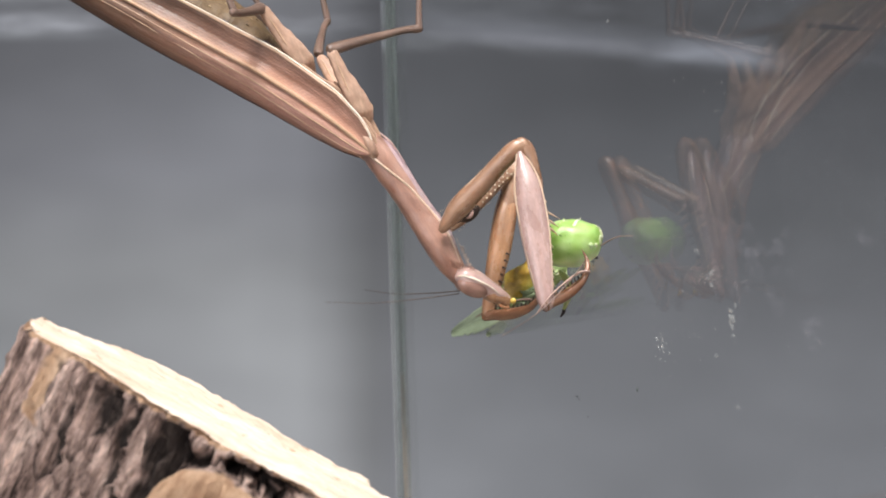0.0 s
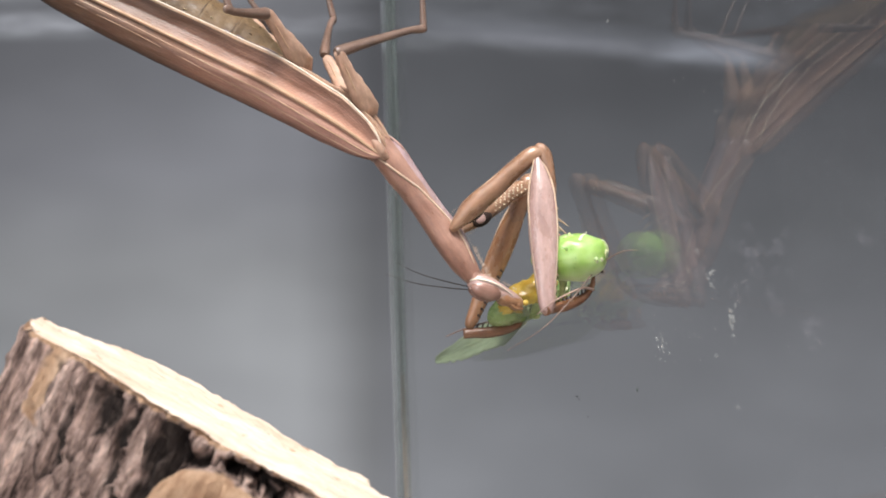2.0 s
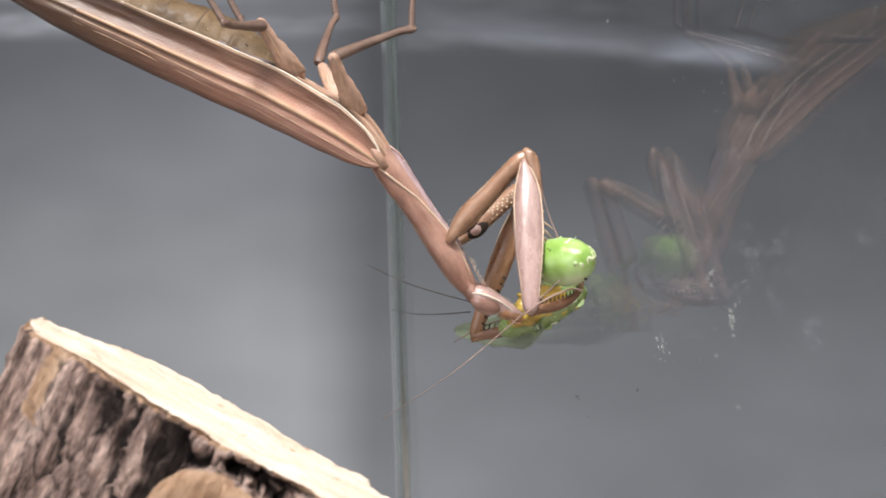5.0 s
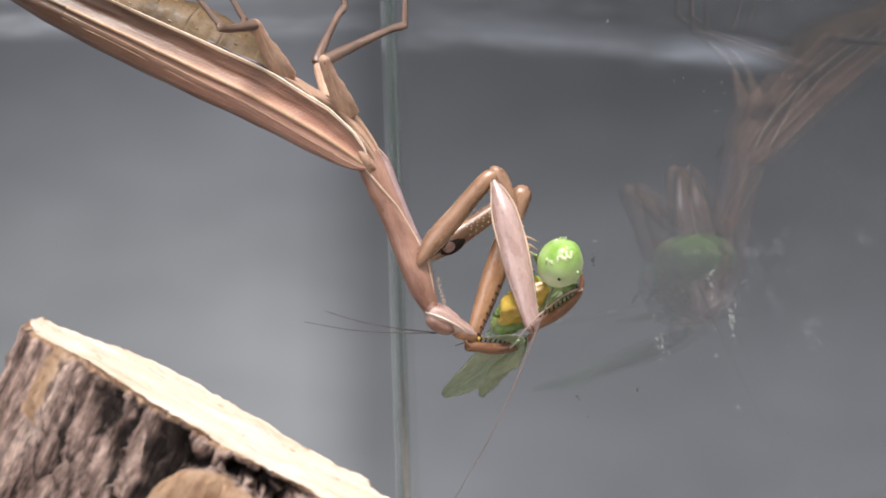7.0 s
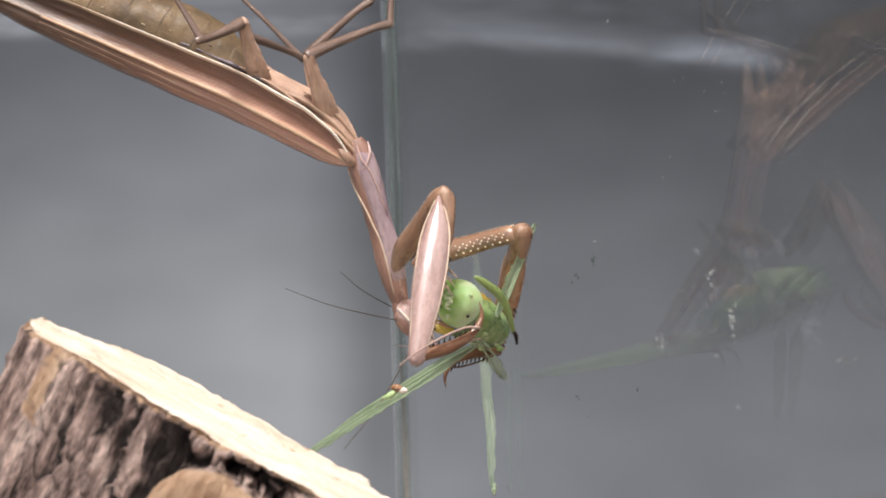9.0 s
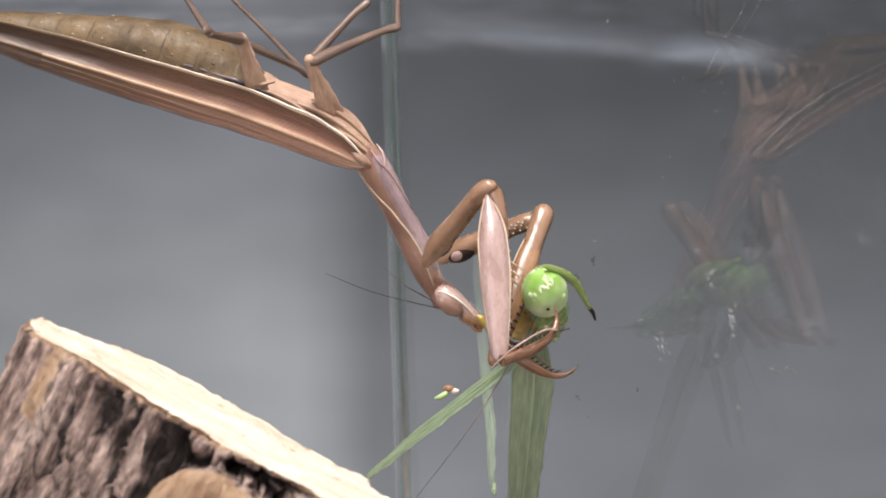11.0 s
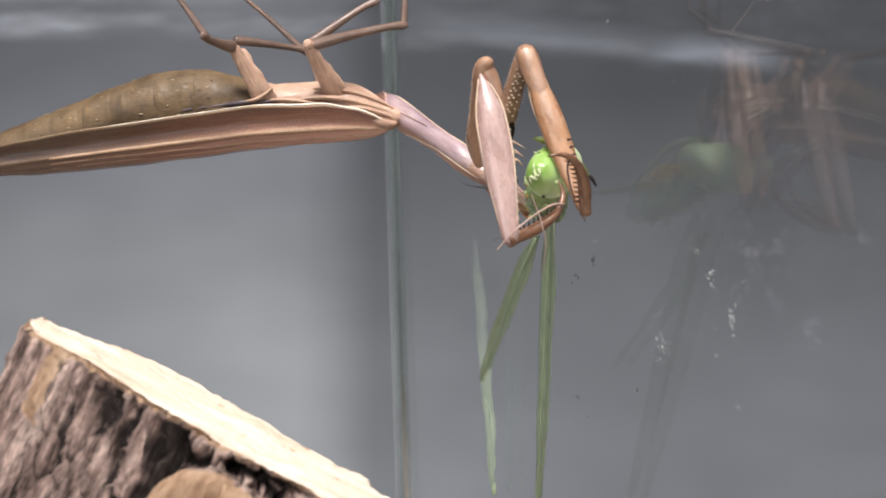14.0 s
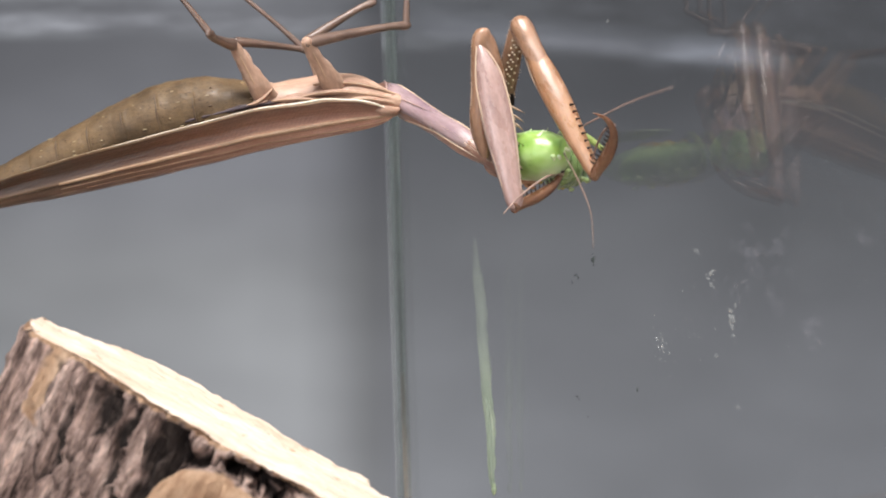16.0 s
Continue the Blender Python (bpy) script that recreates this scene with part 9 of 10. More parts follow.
    walk(moving["wc"], [
        (0.0, pose(-0.00978, -0.00876, -0.00654, -125.2, 68.8, -158.1)),
        (0.5, pose(-0.00920, -0.00633, -0.00665, -125.1, 68.9, -158.1)),
        (1.0, pose(-0.01106, -0.00599, -0.00619, -125.0, 68.8, -157.8)),
        (1.5, pose(-0.01086, -0.00662, -0.00624, -125.1, 68.8, -157.8)),
        (2.0, pose(-0.01050, -0.00715, -0.00634, -125.2, 68.8, -157.8)),
        (2.5, pose(-0.00979, -0.00638, -0.00651, -125.3, 68.8, -157.8)),
        (3.0, pose(-0.01059, -0.00576, -0.00630, -125.0, 68.8, -157.5)),
        (3.5, pose(-0.01094, -0.00665, -0.00622, -125.1, 68.8, -157.5)),
        (4.0, pose(-0.01089, -0.00704, -0.00624, -125.2, 68.8, -157.5)),
        (6.5, pose(-0.00653, -0.00754, -0.00041, -172.9, 1.4, -171.1)),
        (7.0, pose(-0.00651, -0.00855, 0.00143, -171.0, 1.1, -171.0)),
        (7.1, pose(-0.00647, -0.00845, 0.00166, -170.6, 1.0, -171.0)),
        (7.3, pose(-0.00637, -0.00840, 0.00207, -169.8, 1.0, -171.0)),
        (7.4, pose(-0.00632, -0.00836, 0.00227, -169.4, 0.9, -171.0)),
        (7.5, pose(-0.00627, -0.00826, 0.00250, -169.0, 0.8, -171.0)),
        (7.7, pose(-0.00619, -0.00830, 0.00309, -176.3, 2.1, -168.9)),
        (7.8, pose(-0.00614, -0.00827, 0.00335, -180.0, 2.7, -167.9)),
        (7.9, pose(-0.00555, -0.00821, 0.00151, -176.1, 1.9, -166.6)),
        (8.0, pose(-0.00494, -0.00858, -0.00044, -171.5, 0.7, -165.3)),
        (8.1, pose(-0.00402, -0.00907, -0.00234, 154.3, 5.3, -176.7)),
        (8.13, pose(-0.00387, -0.00923, -0.00299, 123.2, 9.0, -179.5)),
        (8.2, pose(-0.00352, -0.00956, -0.00427, 60.4, 9.8, 171.7)),
        (8.5, pose(-0.00261, -0.00541, -0.00371, 115.5, 40.0, 155.9)),
        (9.0, pose(-0.00242, -0.00466, -0.00265, 102.7, 49.5, 141.5)),
        (11.5, pose(-0.00785, -0.00649, -0.00003, 167.9, 4.8, -171.4)),
        (12.0, pose(-0.00737, -0.00896, -0.00030, -152.7, 4.4, -154.8)),
        (12.5, pose(-0.00738, -0.00833, 0.00143, -120.2, 4.0, -136.7)),
        (13.0, pose(-0.00743, -0.00966, 0.00207, -118.3, 2.3, -155.1)),
        (13.4, pose(-0.00738, -0.00929, 0.00094, -175.4, 1.8, -167.9)),
        (13.5, pose(-0.00671, -0.00712, 0.00194, -175.6, 2.0, -169.2)),
        (13.7, pose(-0.00529, -0.00602, 0.00182, -178.9, 2.7, -171.7)),
        (13.73, pose(-0.00260, -0.00618, 0.00426, 177.4, -17.2, -158.7)),
        (13.77, pose(0.00219, -0.00997, 0.00332, 172.8, -30.1, -152.2)),
        (13.8, pose(-0.00515, -0.01212, -0.00289, 169.7, -34.4, -151.8)),
        (13.9, pose(-0.00534, -0.00467, 0.00446, 160.2, -29.6, -151.0)),
        (14.0, pose(-0.00955, -0.00434, 0.00294, 150.2, -28.5, -152.7)),
        (14.2, pose(-0.00975, -0.00559, -0.00335, 152.0, -2.9, -156.7)),
        (14.5, pose(-0.00904, -0.00338, -0.00589, 153.1, 18.8, -158.2)),
        (15.0, pose(-0.00994, -0.00183, -0.00564, 150.7, 11.9, -164.4)),
        (15.3, pose(-0.00985, -0.00119, -0.00575, 149.8, 14.9, -164.8)),
        (15.4, pose(-0.00931, -0.00121, -0.00688, 149.1, 18.5, -164.6)),
        (15.5, pose(-0.00850, -0.00069, -0.00811, 148.6, 24.0, -168.1)),
        (16.0, pose(-0.00266, 0.00413, -0.01083, 147.4, 64.3, -175.6)),
    ])
    walk(moving["pbody"], [
        (0.0, pose(-0.00516, -0.00187, -0.01648, -98.5, 12.9, -148.9)),
        (0.5, pose(-0.00599, -0.00232, -0.01628, -96.6, 7.1, -155.9)),
        (1.0, pose(-0.00572, -0.00196, -0.01635, -99.2, -10.7, -141.7)),
        (1.5, pose(-0.00552, -0.00248, -0.01640, -98.3, -11.4, -146.4)),
        (2.0, pose(-0.00557, -0.00288, -0.01639, -97.3, -12.0, -151.1)),
        (2.5, pose(-0.00527, -0.00198, -0.01646, -96.4, -12.5, -155.5)),
        (3.0, pose(-0.00565, -0.00125, -0.01635, -97.0, -12.2, -152.6)),
        (3.5, pose(-0.00557, -0.00207, -0.01638, -97.6, -11.8, -149.6)),
        (4.0, pose(-0.00551, -0.00234, -0.01640, -97.9, -11.6, -148.3)),
        (6.5, pose(-0.00798, -0.00185, -0.00218, -165.3, -19.9, -122.9)),
        (7.0, pose(-0.00745, -0.00137, -0.00205, -164.8, -25.4, -118.5)),
        (7.1, pose(-0.00733, -0.00142, -0.00199, -163.7, -25.1, -120.7)),
        (7.3, pose(-0.00705, -0.00164, -0.00191, -161.5, -24.5, -125.2)),
        (7.4, pose(-0.00691, -0.00174, -0.00187, -160.4, -24.1, -127.4)),
        (7.5, pose(-0.00679, -0.00177, -0.00180, -159.3, -23.8, -129.4)),
        (7.7, pose(-0.00598, -0.00236, -0.00157, -162.0, -19.3, -130.0)),
        (7.8, pose(-0.00556, -0.00260, -0.00148, -163.4, -17.0, -130.3)),
        (7.9, pose(-0.00475, -0.00245, -0.00090, -169.5, -5.3, -140.7)),
        (8.0, pose(-0.00392, -0.00212, -0.00060, 176.5, 6.1, -144.1)),
        (8.1, pose(-0.00307, -0.00196, -0.00125, 164.7, 13.1, -148.5)),
        (8.13, pose(-0.00292, -0.00190, -0.00149, -140.4, 13.5, -152.3)),
        (8.17, pose(-0.00277, -0.00185, -0.00172, -85.1, 16.8, -154.2)),
        (8.2, pose(-0.00262, -0.00179, -0.00196, -28.8, 20.1, -152.4)),
        (8.5, pose(-0.00096, -0.00246, -0.00042, -8.7, -2.7, -158.0)),
        (9.0, pose(-0.00088, -0.00193, -0.00019, -8.7, -3.0, -160.1)),
        (9.83, pose(-0.00284, -0.00200, -0.00066, -61.1, -4.4, -159.2)),
        (10.67, pose(-0.00479, -0.00207, -0.00113, -113.5, -4.5, -157.5)),
        (11.5, pose(-0.00675, -0.00214, -0.00160, -165.9, -3.3, -156.4)),
        (12.0, pose(-0.00675, -0.00180, -0.00153, -174.0, -0.3, -150.1)),
        (12.5, pose(-0.00718, -0.00202, -0.00133, -172.8, -1.1, -149.4)),
        (13.0, pose(-0.00721, -0.00242, -0.00077, -179.6, 3.0, -150.5)),
        (13.4, pose(-0.00720, -0.00220, -0.00100, 173.6, 7.1, -149.5)),
        (13.5, pose(-0.00654, -0.00088, -0.00022, 169.4, 9.3, -151.2)),
        (13.7, pose(-0.00515, -0.00146, -0.00057, 160.2, 13.8, -153.0)),
        (13.73, pose(-0.00450, -0.00210, 0.00072, 73.2, -2.9, -161.8)),
        (13.77, pose(-0.00273, -0.00138, 0.00013, 0.7, -13.4, -164.4)),
        (13.8, pose(-0.00098, -0.00066, -0.00046, -74.2, -18.8, -154.7)),
        (14.0, pose(-0.00435, -0.00220, 0.00274, -27.2, -22.5, -134.7)),
        (14.2, pose(-0.00554, -0.00143, 0.00060, -60.6, 12.1, -151.8)),
        (14.5, pose(-0.00530, -0.00138, -0.00259, -61.4, 34.1, -153.3)),
        (15.0, pose(-0.00575, -0.00068, -0.00173, -98.2, 28.2, -171.3)),
        (15.3, pose(-0.00547, -0.00114, -0.00244, -48.2, 30.0, -153.9)),
        (15.4, pose(-0.00536, -0.00071, -0.00291, -76.1, 39.5, -162.9)),
        (15.5, pose(-0.00515, -0.00001, -0.00339, -101.1, 50.3, -177.9)),
        (16.0, pose(-0.00278, -0.00029, -0.00531, -17.5, 85.5, -118.1)),
    ])
    walk(moving["pleg"], [
        (0.0, pose(-0.00401, -0.00393, -0.00411, -114.4, 55.0, -99.8)),
        (0.5, pose(-0.00366, -0.00112, -0.00417, -114.0, 54.3, -99.7)),
        (1.0, pose(-0.00575, -0.00040, -0.00365, -113.7, 53.7, -99.6)),
        (1.5, pose(-0.00578, -0.00065, -0.00364, -113.3, 53.0, -99.4)),
        (2.0, pose(-0.00565, -0.00080, -0.00367, -112.8, 52.3, -99.3)),
        (2.5, pose(-0.00517, 0.00035, -0.00378, -112.5, 51.6, -99.1)),
        (3.0, pose(-0.00620, 0.00136, -0.00351, -112.1, 50.9, -99.0)),
        (3.5, pose(-0.00679, 0.00083, -0.00337, -111.9, 50.2, -98.8)),
        (4.0, pose(-0.00695, 0.00083, -0.00332, -111.5, 49.4, -98.6)),
        (6.5, pose(-0.00645, 0.00180, 0.00174, 157.0, 23.2, -142.5)),
        (7.0, pose(-0.00645, 0.00005, 0.00337, 158.7, 20.8, -143.3)),
        (7.1, pose(-0.00641, 0.00000, 0.00356, 159.1, 20.3, -143.5)),
        (7.3, pose(-0.00632, -0.00024, 0.00389, 159.8, 19.5, -143.8)),
        (7.4, pose(-0.00627, -0.00035, 0.00407, 160.2, 19.1, -144.0)),
        (7.5, pose(-0.00623, -0.00039, 0.00427, 160.6, 18.6, -144.2)),
        (7.7, pose(-0.00616, -0.00139, 0.00470, 160.7, 18.2, -144.7)),
        (7.8, pose(-0.00611, -0.00185, 0.00490, 160.8, 18.0, -144.9)),
        (7.9, pose(-0.00553, -0.00214, 0.00228, 166.4, 13.9, -143.7)),
        (8.0, pose(-0.00492, -0.00296, -0.00037, 172.2, 9.6, -142.8)),
        (8.1, pose(-0.00401, -0.00031, -0.00181, 159.3, 19.4, -144.3)),
        (8.2, pose(0.00261, 0.00213, -0.00270, 148.5, 29.5, -144.5)),
        (8.5, pose(0.00407, 0.00045, -0.00469, -178.2, -12.3, -134.4)),
        (9.0, pose(0.00413, 0.00092, -0.00459, 177.1, -8.2, -122.5)),
        (11.5, pose(0.00160, 0.00397, 0.00150, 146.5, 48.0, -134.0)),
        (12.0, pose(0.00160, 0.00414, 0.00171, 149.9, 51.7, -128.8)),
        (12.5, pose(0.00118, 0.00389, 0.00210, -143.4, 36.0, -41.7)),
        (13.0, pose(0.00115, 0.00310, 0.00233, -142.5, 35.1, -40.5)),
        (13.4, pose(0.00116, 0.00291, 0.00210, -133.6, 38.0, -33.4)),
        (13.5, pose(0.00183, 0.00418, 0.00242, -135.3, 37.5, -34.5)),
        (13.7, pose(0.00325, 0.00342, 0.00118, -138.6, 36.5, -36.9)),
        (13.73, pose(0.00315, 0.00192, -0.00028, -130.7, 55.7, -20.7)),
        (13.77, pose(-0.00410, 0.00160, 0.00147, 112.6, 54.6, -137.8)),
        (13.8, pose(-0.00264, 0.00326, 0.00087, 92.1, 4.4, -158.8)),
        (13.9, pose(-0.00331, 0.00080, 0.00332, 107.5, 21.1, -148.1)),
        (14.0, pose(-0.00644, 0.00327, 0.00479, 118.1, 28.0, -128.0)),
        (14.2, pose(-0.00794, 0.00244, 0.00007, 102.8, 45.8, -151.3)),
        (14.5, pose(-0.00733, 0.00192, -0.00276, -130.8, 68.1, -25.9)),
        (15.0, pose(-0.00762, 0.00359, -0.00172, 118.4, 68.7, -143.6)),
        (15.3, pose(-0.00697, 0.00186, -0.00295, -143.1, 69.0, -43.9)),
        (15.4, pose(-0.00639, 0.00151, -0.00445, -117.4, 46.3, -15.1)),
        (15.5, pose(-0.00539, 0.00149, -0.00594, -112.1, 22.1, -10.1)),
        (16.0, pose(-0.00179, 0.00256, -0.00687, -95.9, -27.0, -11.9)),
    ])
    walk(moving["pant1"], [
        (0.0, pose(0.00086, -0.00247, 0.00102, -86.0, -72.5, -123.0)),
        (0.27, pose(0.00086, -0.00246, 0.00102, -101.9, -72.8, -123.3)),
        (0.5, pose(0.00086, -0.00245, 0.00102, -130.6, -73.1, -123.6)),
        (1.0, pose(0.00085, -0.00245, 0.00103, -121.9, -73.0, -125.0)),
        (1.5, pose(0.00085, -0.00245, 0.00103, -122.8, -72.9, -124.7)),
        (2.0, pose(0.00085, -0.00246, 0.00102, -123.3, -72.9, -124.3)),
        (2.5, pose(0.00086, -0.00245, 0.00102, -124.5, -73.2, -124.1)),
        (3.0, pose(0.00085, -0.00245, 0.00103, -124.8, -73.1, -125.0)),
        (3.5, pose(0.00085, -0.00245, 0.00103, -125.9, -73.0, -124.9)),
        (4.0, pose(0.00085, -0.00245, 0.00103, -115.5, -72.9, -124.7)),
        (5.27, pose(-0.00058, -0.00127, 0.00060, -153.6, -36.2, -112.1)),
        (6.5, pose(-0.00143, -0.00056, -0.00121, 178.9, -8.9, -72.6)),
        (7.0, pose(-0.00186, -0.00107, -0.00032, -178.0, -5.2, -82.4)),
        (7.1, pose(-0.00181, -0.00092, -0.00028, -177.9, -4.4, -82.3)),
        (7.3, pose(-0.00170, -0.00075, -0.00027, -177.7, -2.8, -81.9)),
        (7.4, pose(-0.00164, -0.00067, -0.00027, -177.6, -2.0, -81.6)),
        (7.5, pose(-0.00158, -0.00051, -0.00024, -177.4, -1.1, -81.8)),
        (7.7, pose(-0.00150, -0.00117, 0.00015, -177.6, -1.3, -76.4)),
        (7.8, pose(-0.00146, -0.00144, 0.00031, -177.6, -1.3, -73.7)),
        (7.9, pose(-0.00100, -0.00073, 0.00073, -177.2, 0.3, -116.3)),
        (8.0, pose(-0.00052, 0.00016, 0.00075, -175.5, -2.1, -123.2)),
        (8.1, pose(0.00024, -0.00337, 0.00171, -173.5, -4.9, -123.8)),
        (8.2, pose(0.00059, -0.00684, 0.00260, -171.6, -7.7, -124.3)),
        (8.5, pose(0.00312, 0.00026, 0.00250, -107.6, -42.6, -175.2)),
        (9.0, pose(0.00320, 0.00222, 0.00147, -119.8, -52.2, -163.6)),
        (11.5, pose(-0.00328, 0.00034, -0.00155, 179.6, -22.4, -82.6)),
        (12.0, pose(-0.00336, -0.00274, -0.00046, 177.2, -17.8, -72.7)),
        (12.5, pose(-0.00379, -0.00220, -0.00010, 179.3, -18.8, -80.0)),
        (13.0, pose(-0.00382, -0.00265, 0.00047, 179.3, -13.3, -75.6)),
        (13.4, pose(-0.00381, -0.00244, 0.00023, -175.7, -4.1, -110.1)),
        (13.5, pose(-0.00317, -0.00090, 0.00143, -178.9, -7.2, -76.9)),
        (13.7, pose(-0.00053, -0.00103, 0.00106, 171.1, 3.2, -48.8)),
        (13.8, pose(0.00172, -0.00114, 0.00074, 167.1, 15.0, -25.6)),
        (14.0, pose(0.00436, -0.00127, 0.00037, 169.1, 29.3, 2.9)),
        (14.2, pose(0.00351, -0.00132, 0.00016, 175.8, 5.9, 0.8)),
        (14.5, pose(0.00293, -0.00004, 0.00067, -158.3, -12.1, -3.6)),
        (15.0, pose(0.00323, -0.00175, 0.00054, -159.1, -2.1, -12.2)),
        (15.3, pose(0.00291, -0.00086, 0.00109, -157.0, -4.4, -14.0)),
        (15.4, pose(0.00290, -0.00092, 0.00111, -155.6, -6.9, -14.9)),
        (15.5, pose(0.00283, -0.00125, 0.00114, -153.7, -11.2, -20.5)),
        (16.0, pose(0.00303, 0.00001, 0.00164, -141.6, -53.7, -39.8)),
    ])
    walk(moving["pant2"], [
        (0.0, pose(0.00279, -0.00062, 0.00031, -69.3, -67.3, 8.3)),
        (0.5, pose(0.00279, -0.00061, 0.00031, -68.6, -67.0, 9.9)),
        (1.0, pose(0.00278, -0.00061, 0.00031, -67.7, -67.5, 10.4)),
        (1.5, pose(0.00278, -0.00061, 0.00031, -67.4, -67.4, 10.0)),
        (2.0, pose(0.00279, -0.00061, 0.00031, -67.4, -67.4, 9.7)),
        (2.5, pose(0.00279, -0.00061, 0.00031, -67.4, -67.2, 10.2)),
        (3.0, pose(0.00279, -0.00061, 0.00031, -68.9, -67.3, 10.8)),
        (3.5, pose(0.00278, -0.00061, 0.00031, -69.2, -67.4, 10.3)),
        (4.0, pose(0.00278, -0.00061, 0.00031, -69.2, -67.4, 10.1)),
        (4.43, pose(0.00086, -0.00080, -0.00094, -96.0, -35.4, 72.5)),
        (4.83, pose(-0.00092, -0.00098, -0.00210, -84.5, -4.4, 105.7)),
        (5.27, pose(-0.00286, -0.00118, -0.00336, -54.2, 15.0, 149.5)),
        (5.9, pose(-0.00295, -0.00218, -0.00314, -95.3, -10.9, 169.4)),
        (6.5, pose(-0.00304, -0.00314, -0.00293, -142.4, -15.2, -159.0)),
        (7.0, pose(-0.00285, -0.00216, -0.00425, -141.0, -17.5, -157.4)),
        (7.1, pose(-0.00280, -0.00202, -0.00420, -140.4, -17.6, -157.5)),
        (7.3, pose(-0.00268, -0.00192, -0.00418, -140.0, -17.8, -157.7)),
        (7.4, pose(-0.00262, -0.00186, -0.00417, -139.6, -18.0, -157.8)),
        (7.5, pose(-0.00257, -0.00173, -0.00413, -139.1, -18.2, -158.0)),
        (7.7, pose(-0.00258, -0.00173, -0.00169, -139.6, -17.8, -158.0)),
        (7.8, pose(-0.00257, -0.00168, -0.00050, -139.9, -17.7, -157.9)),
        (7.9, pose(-0.00202, -0.00199, -0.00216, -133.8, -19.9, -159.9)),
        (8.0, pose(-0.00145, -0.00262, -0.00396, -127.1, -22.1, -162.3)),
        (8.1, pose(-0.00064, -0.00520, -0.00389, -121.6, -23.6, -164.8)),
        (8.2, pose(-0.00024, -0.00774, -0.00389, -116.1, -25.1, -167.4)),
        (8.5, pose(0.00154, -0.00446, 0.00290, -45.5, -31.0, 151.9)),
        (9.0, pose(0.00117, -0.00559, 0.00064, -44.5, -40.1, 145.0)),
        (11.5, pose(-0.00435, -0.00445, -0.00409, -118.8, -28.5, -164.2)),
        (12.0, pose(-0.00433, -0.00363, -0.00439, -130.4, -30.3, -155.4)),
        (12.5, pose(-0.00479, -0.00473, -0.00361, -118.5, -25.1, -165.9)),
        (13.0, pose(-0.00483, -0.00543, -0.00322, -122.6, -24.3, -163.9)),
        (13.4, pose(-0.00480, -0.00473, -0.00377, -125.9, -23.7, -162.3)),
        (13.5, pose(-0.00411, -0.00310, -0.00316, -129.6, -24.8, -159.3)),
        (13.7, pose(-0.00269, -0.00316, -0.00393, -134.4, -28.2, -153.2)),
        (13.73, pose(-0.00247, -0.00191, -0.00045, 143.5, -2.0, -137.2)),
        (13.77, pose(-0.00060, -0.00411, -0.00229, 78.6, -1.8, -172.0)),
        (13.8, pose(0.00126, -0.00630, -0.00411, 18.1, -32.6, 171.5)),
        (13.83, pose(0.00104, -0.00546, -0.00275, 48.2, -16.5, -179.1)),
        (13.87, pose(0.00079, -0.00453, -0.00125, 82.2, -6.4, -161.5)),
        (13.9, pose(0.00055, -0.00364, 0.00018, 115.6, -7.6, -142.3)),
        (13.93, pose(-0.00024, -0.00423, 0.00018, 147.0, -20.2, -127.2)),
        (14.0, pose(-0.00183, -0.00540, 0.00019, -139.5, -56.9, -129.4)),
        (14.07, pose(-0.00183, -0.00527, 0.00007, 172.3, -29.1, -127.1)),
        (14.1, pose(-0.00185, -0.00522, 0.00000, 152.5, -16.8, -134.9)),
        (14.13, pose(-0.00184, -0.00535, -0.00031, 129.5, -6.1, -139.9)),
        (14.2, pose(-0.00185, -0.00558, -0.00090, 81.1, 5.3, -159.8)),
        (14.3, pose(-0.00043, -0.00340, -0.00113, 97.3, 56.1, -144.2)),
        (14.4, pose(0.00100, -0.00120, -0.00136, -138.2, 64.2, -20.2)),
        (14.5, pose(0.00242, 0.00099, -0.00160, -114.8, 14.4, 2.7)),
        (15.0, pose(0.00255, -0.00057, -0.00182, -118.3, 23.0, -5.3)),
        (15.3, pose(0.00251, -0.00039, -0.00132, -114.1, 20.0, -3.5)),
        (15.4, pose(0.00270, -0.00048, -0.00146, -114.8, 17.6, -3.8)),
        (15.5, pose(0.00303, -0.00073, -0.00179, -116.5, 11.7, -8.8)),
        (16.0, pose(0.00297, 0.00250, 0.00080, -78.2, -13.8, 17.5)),
    ])
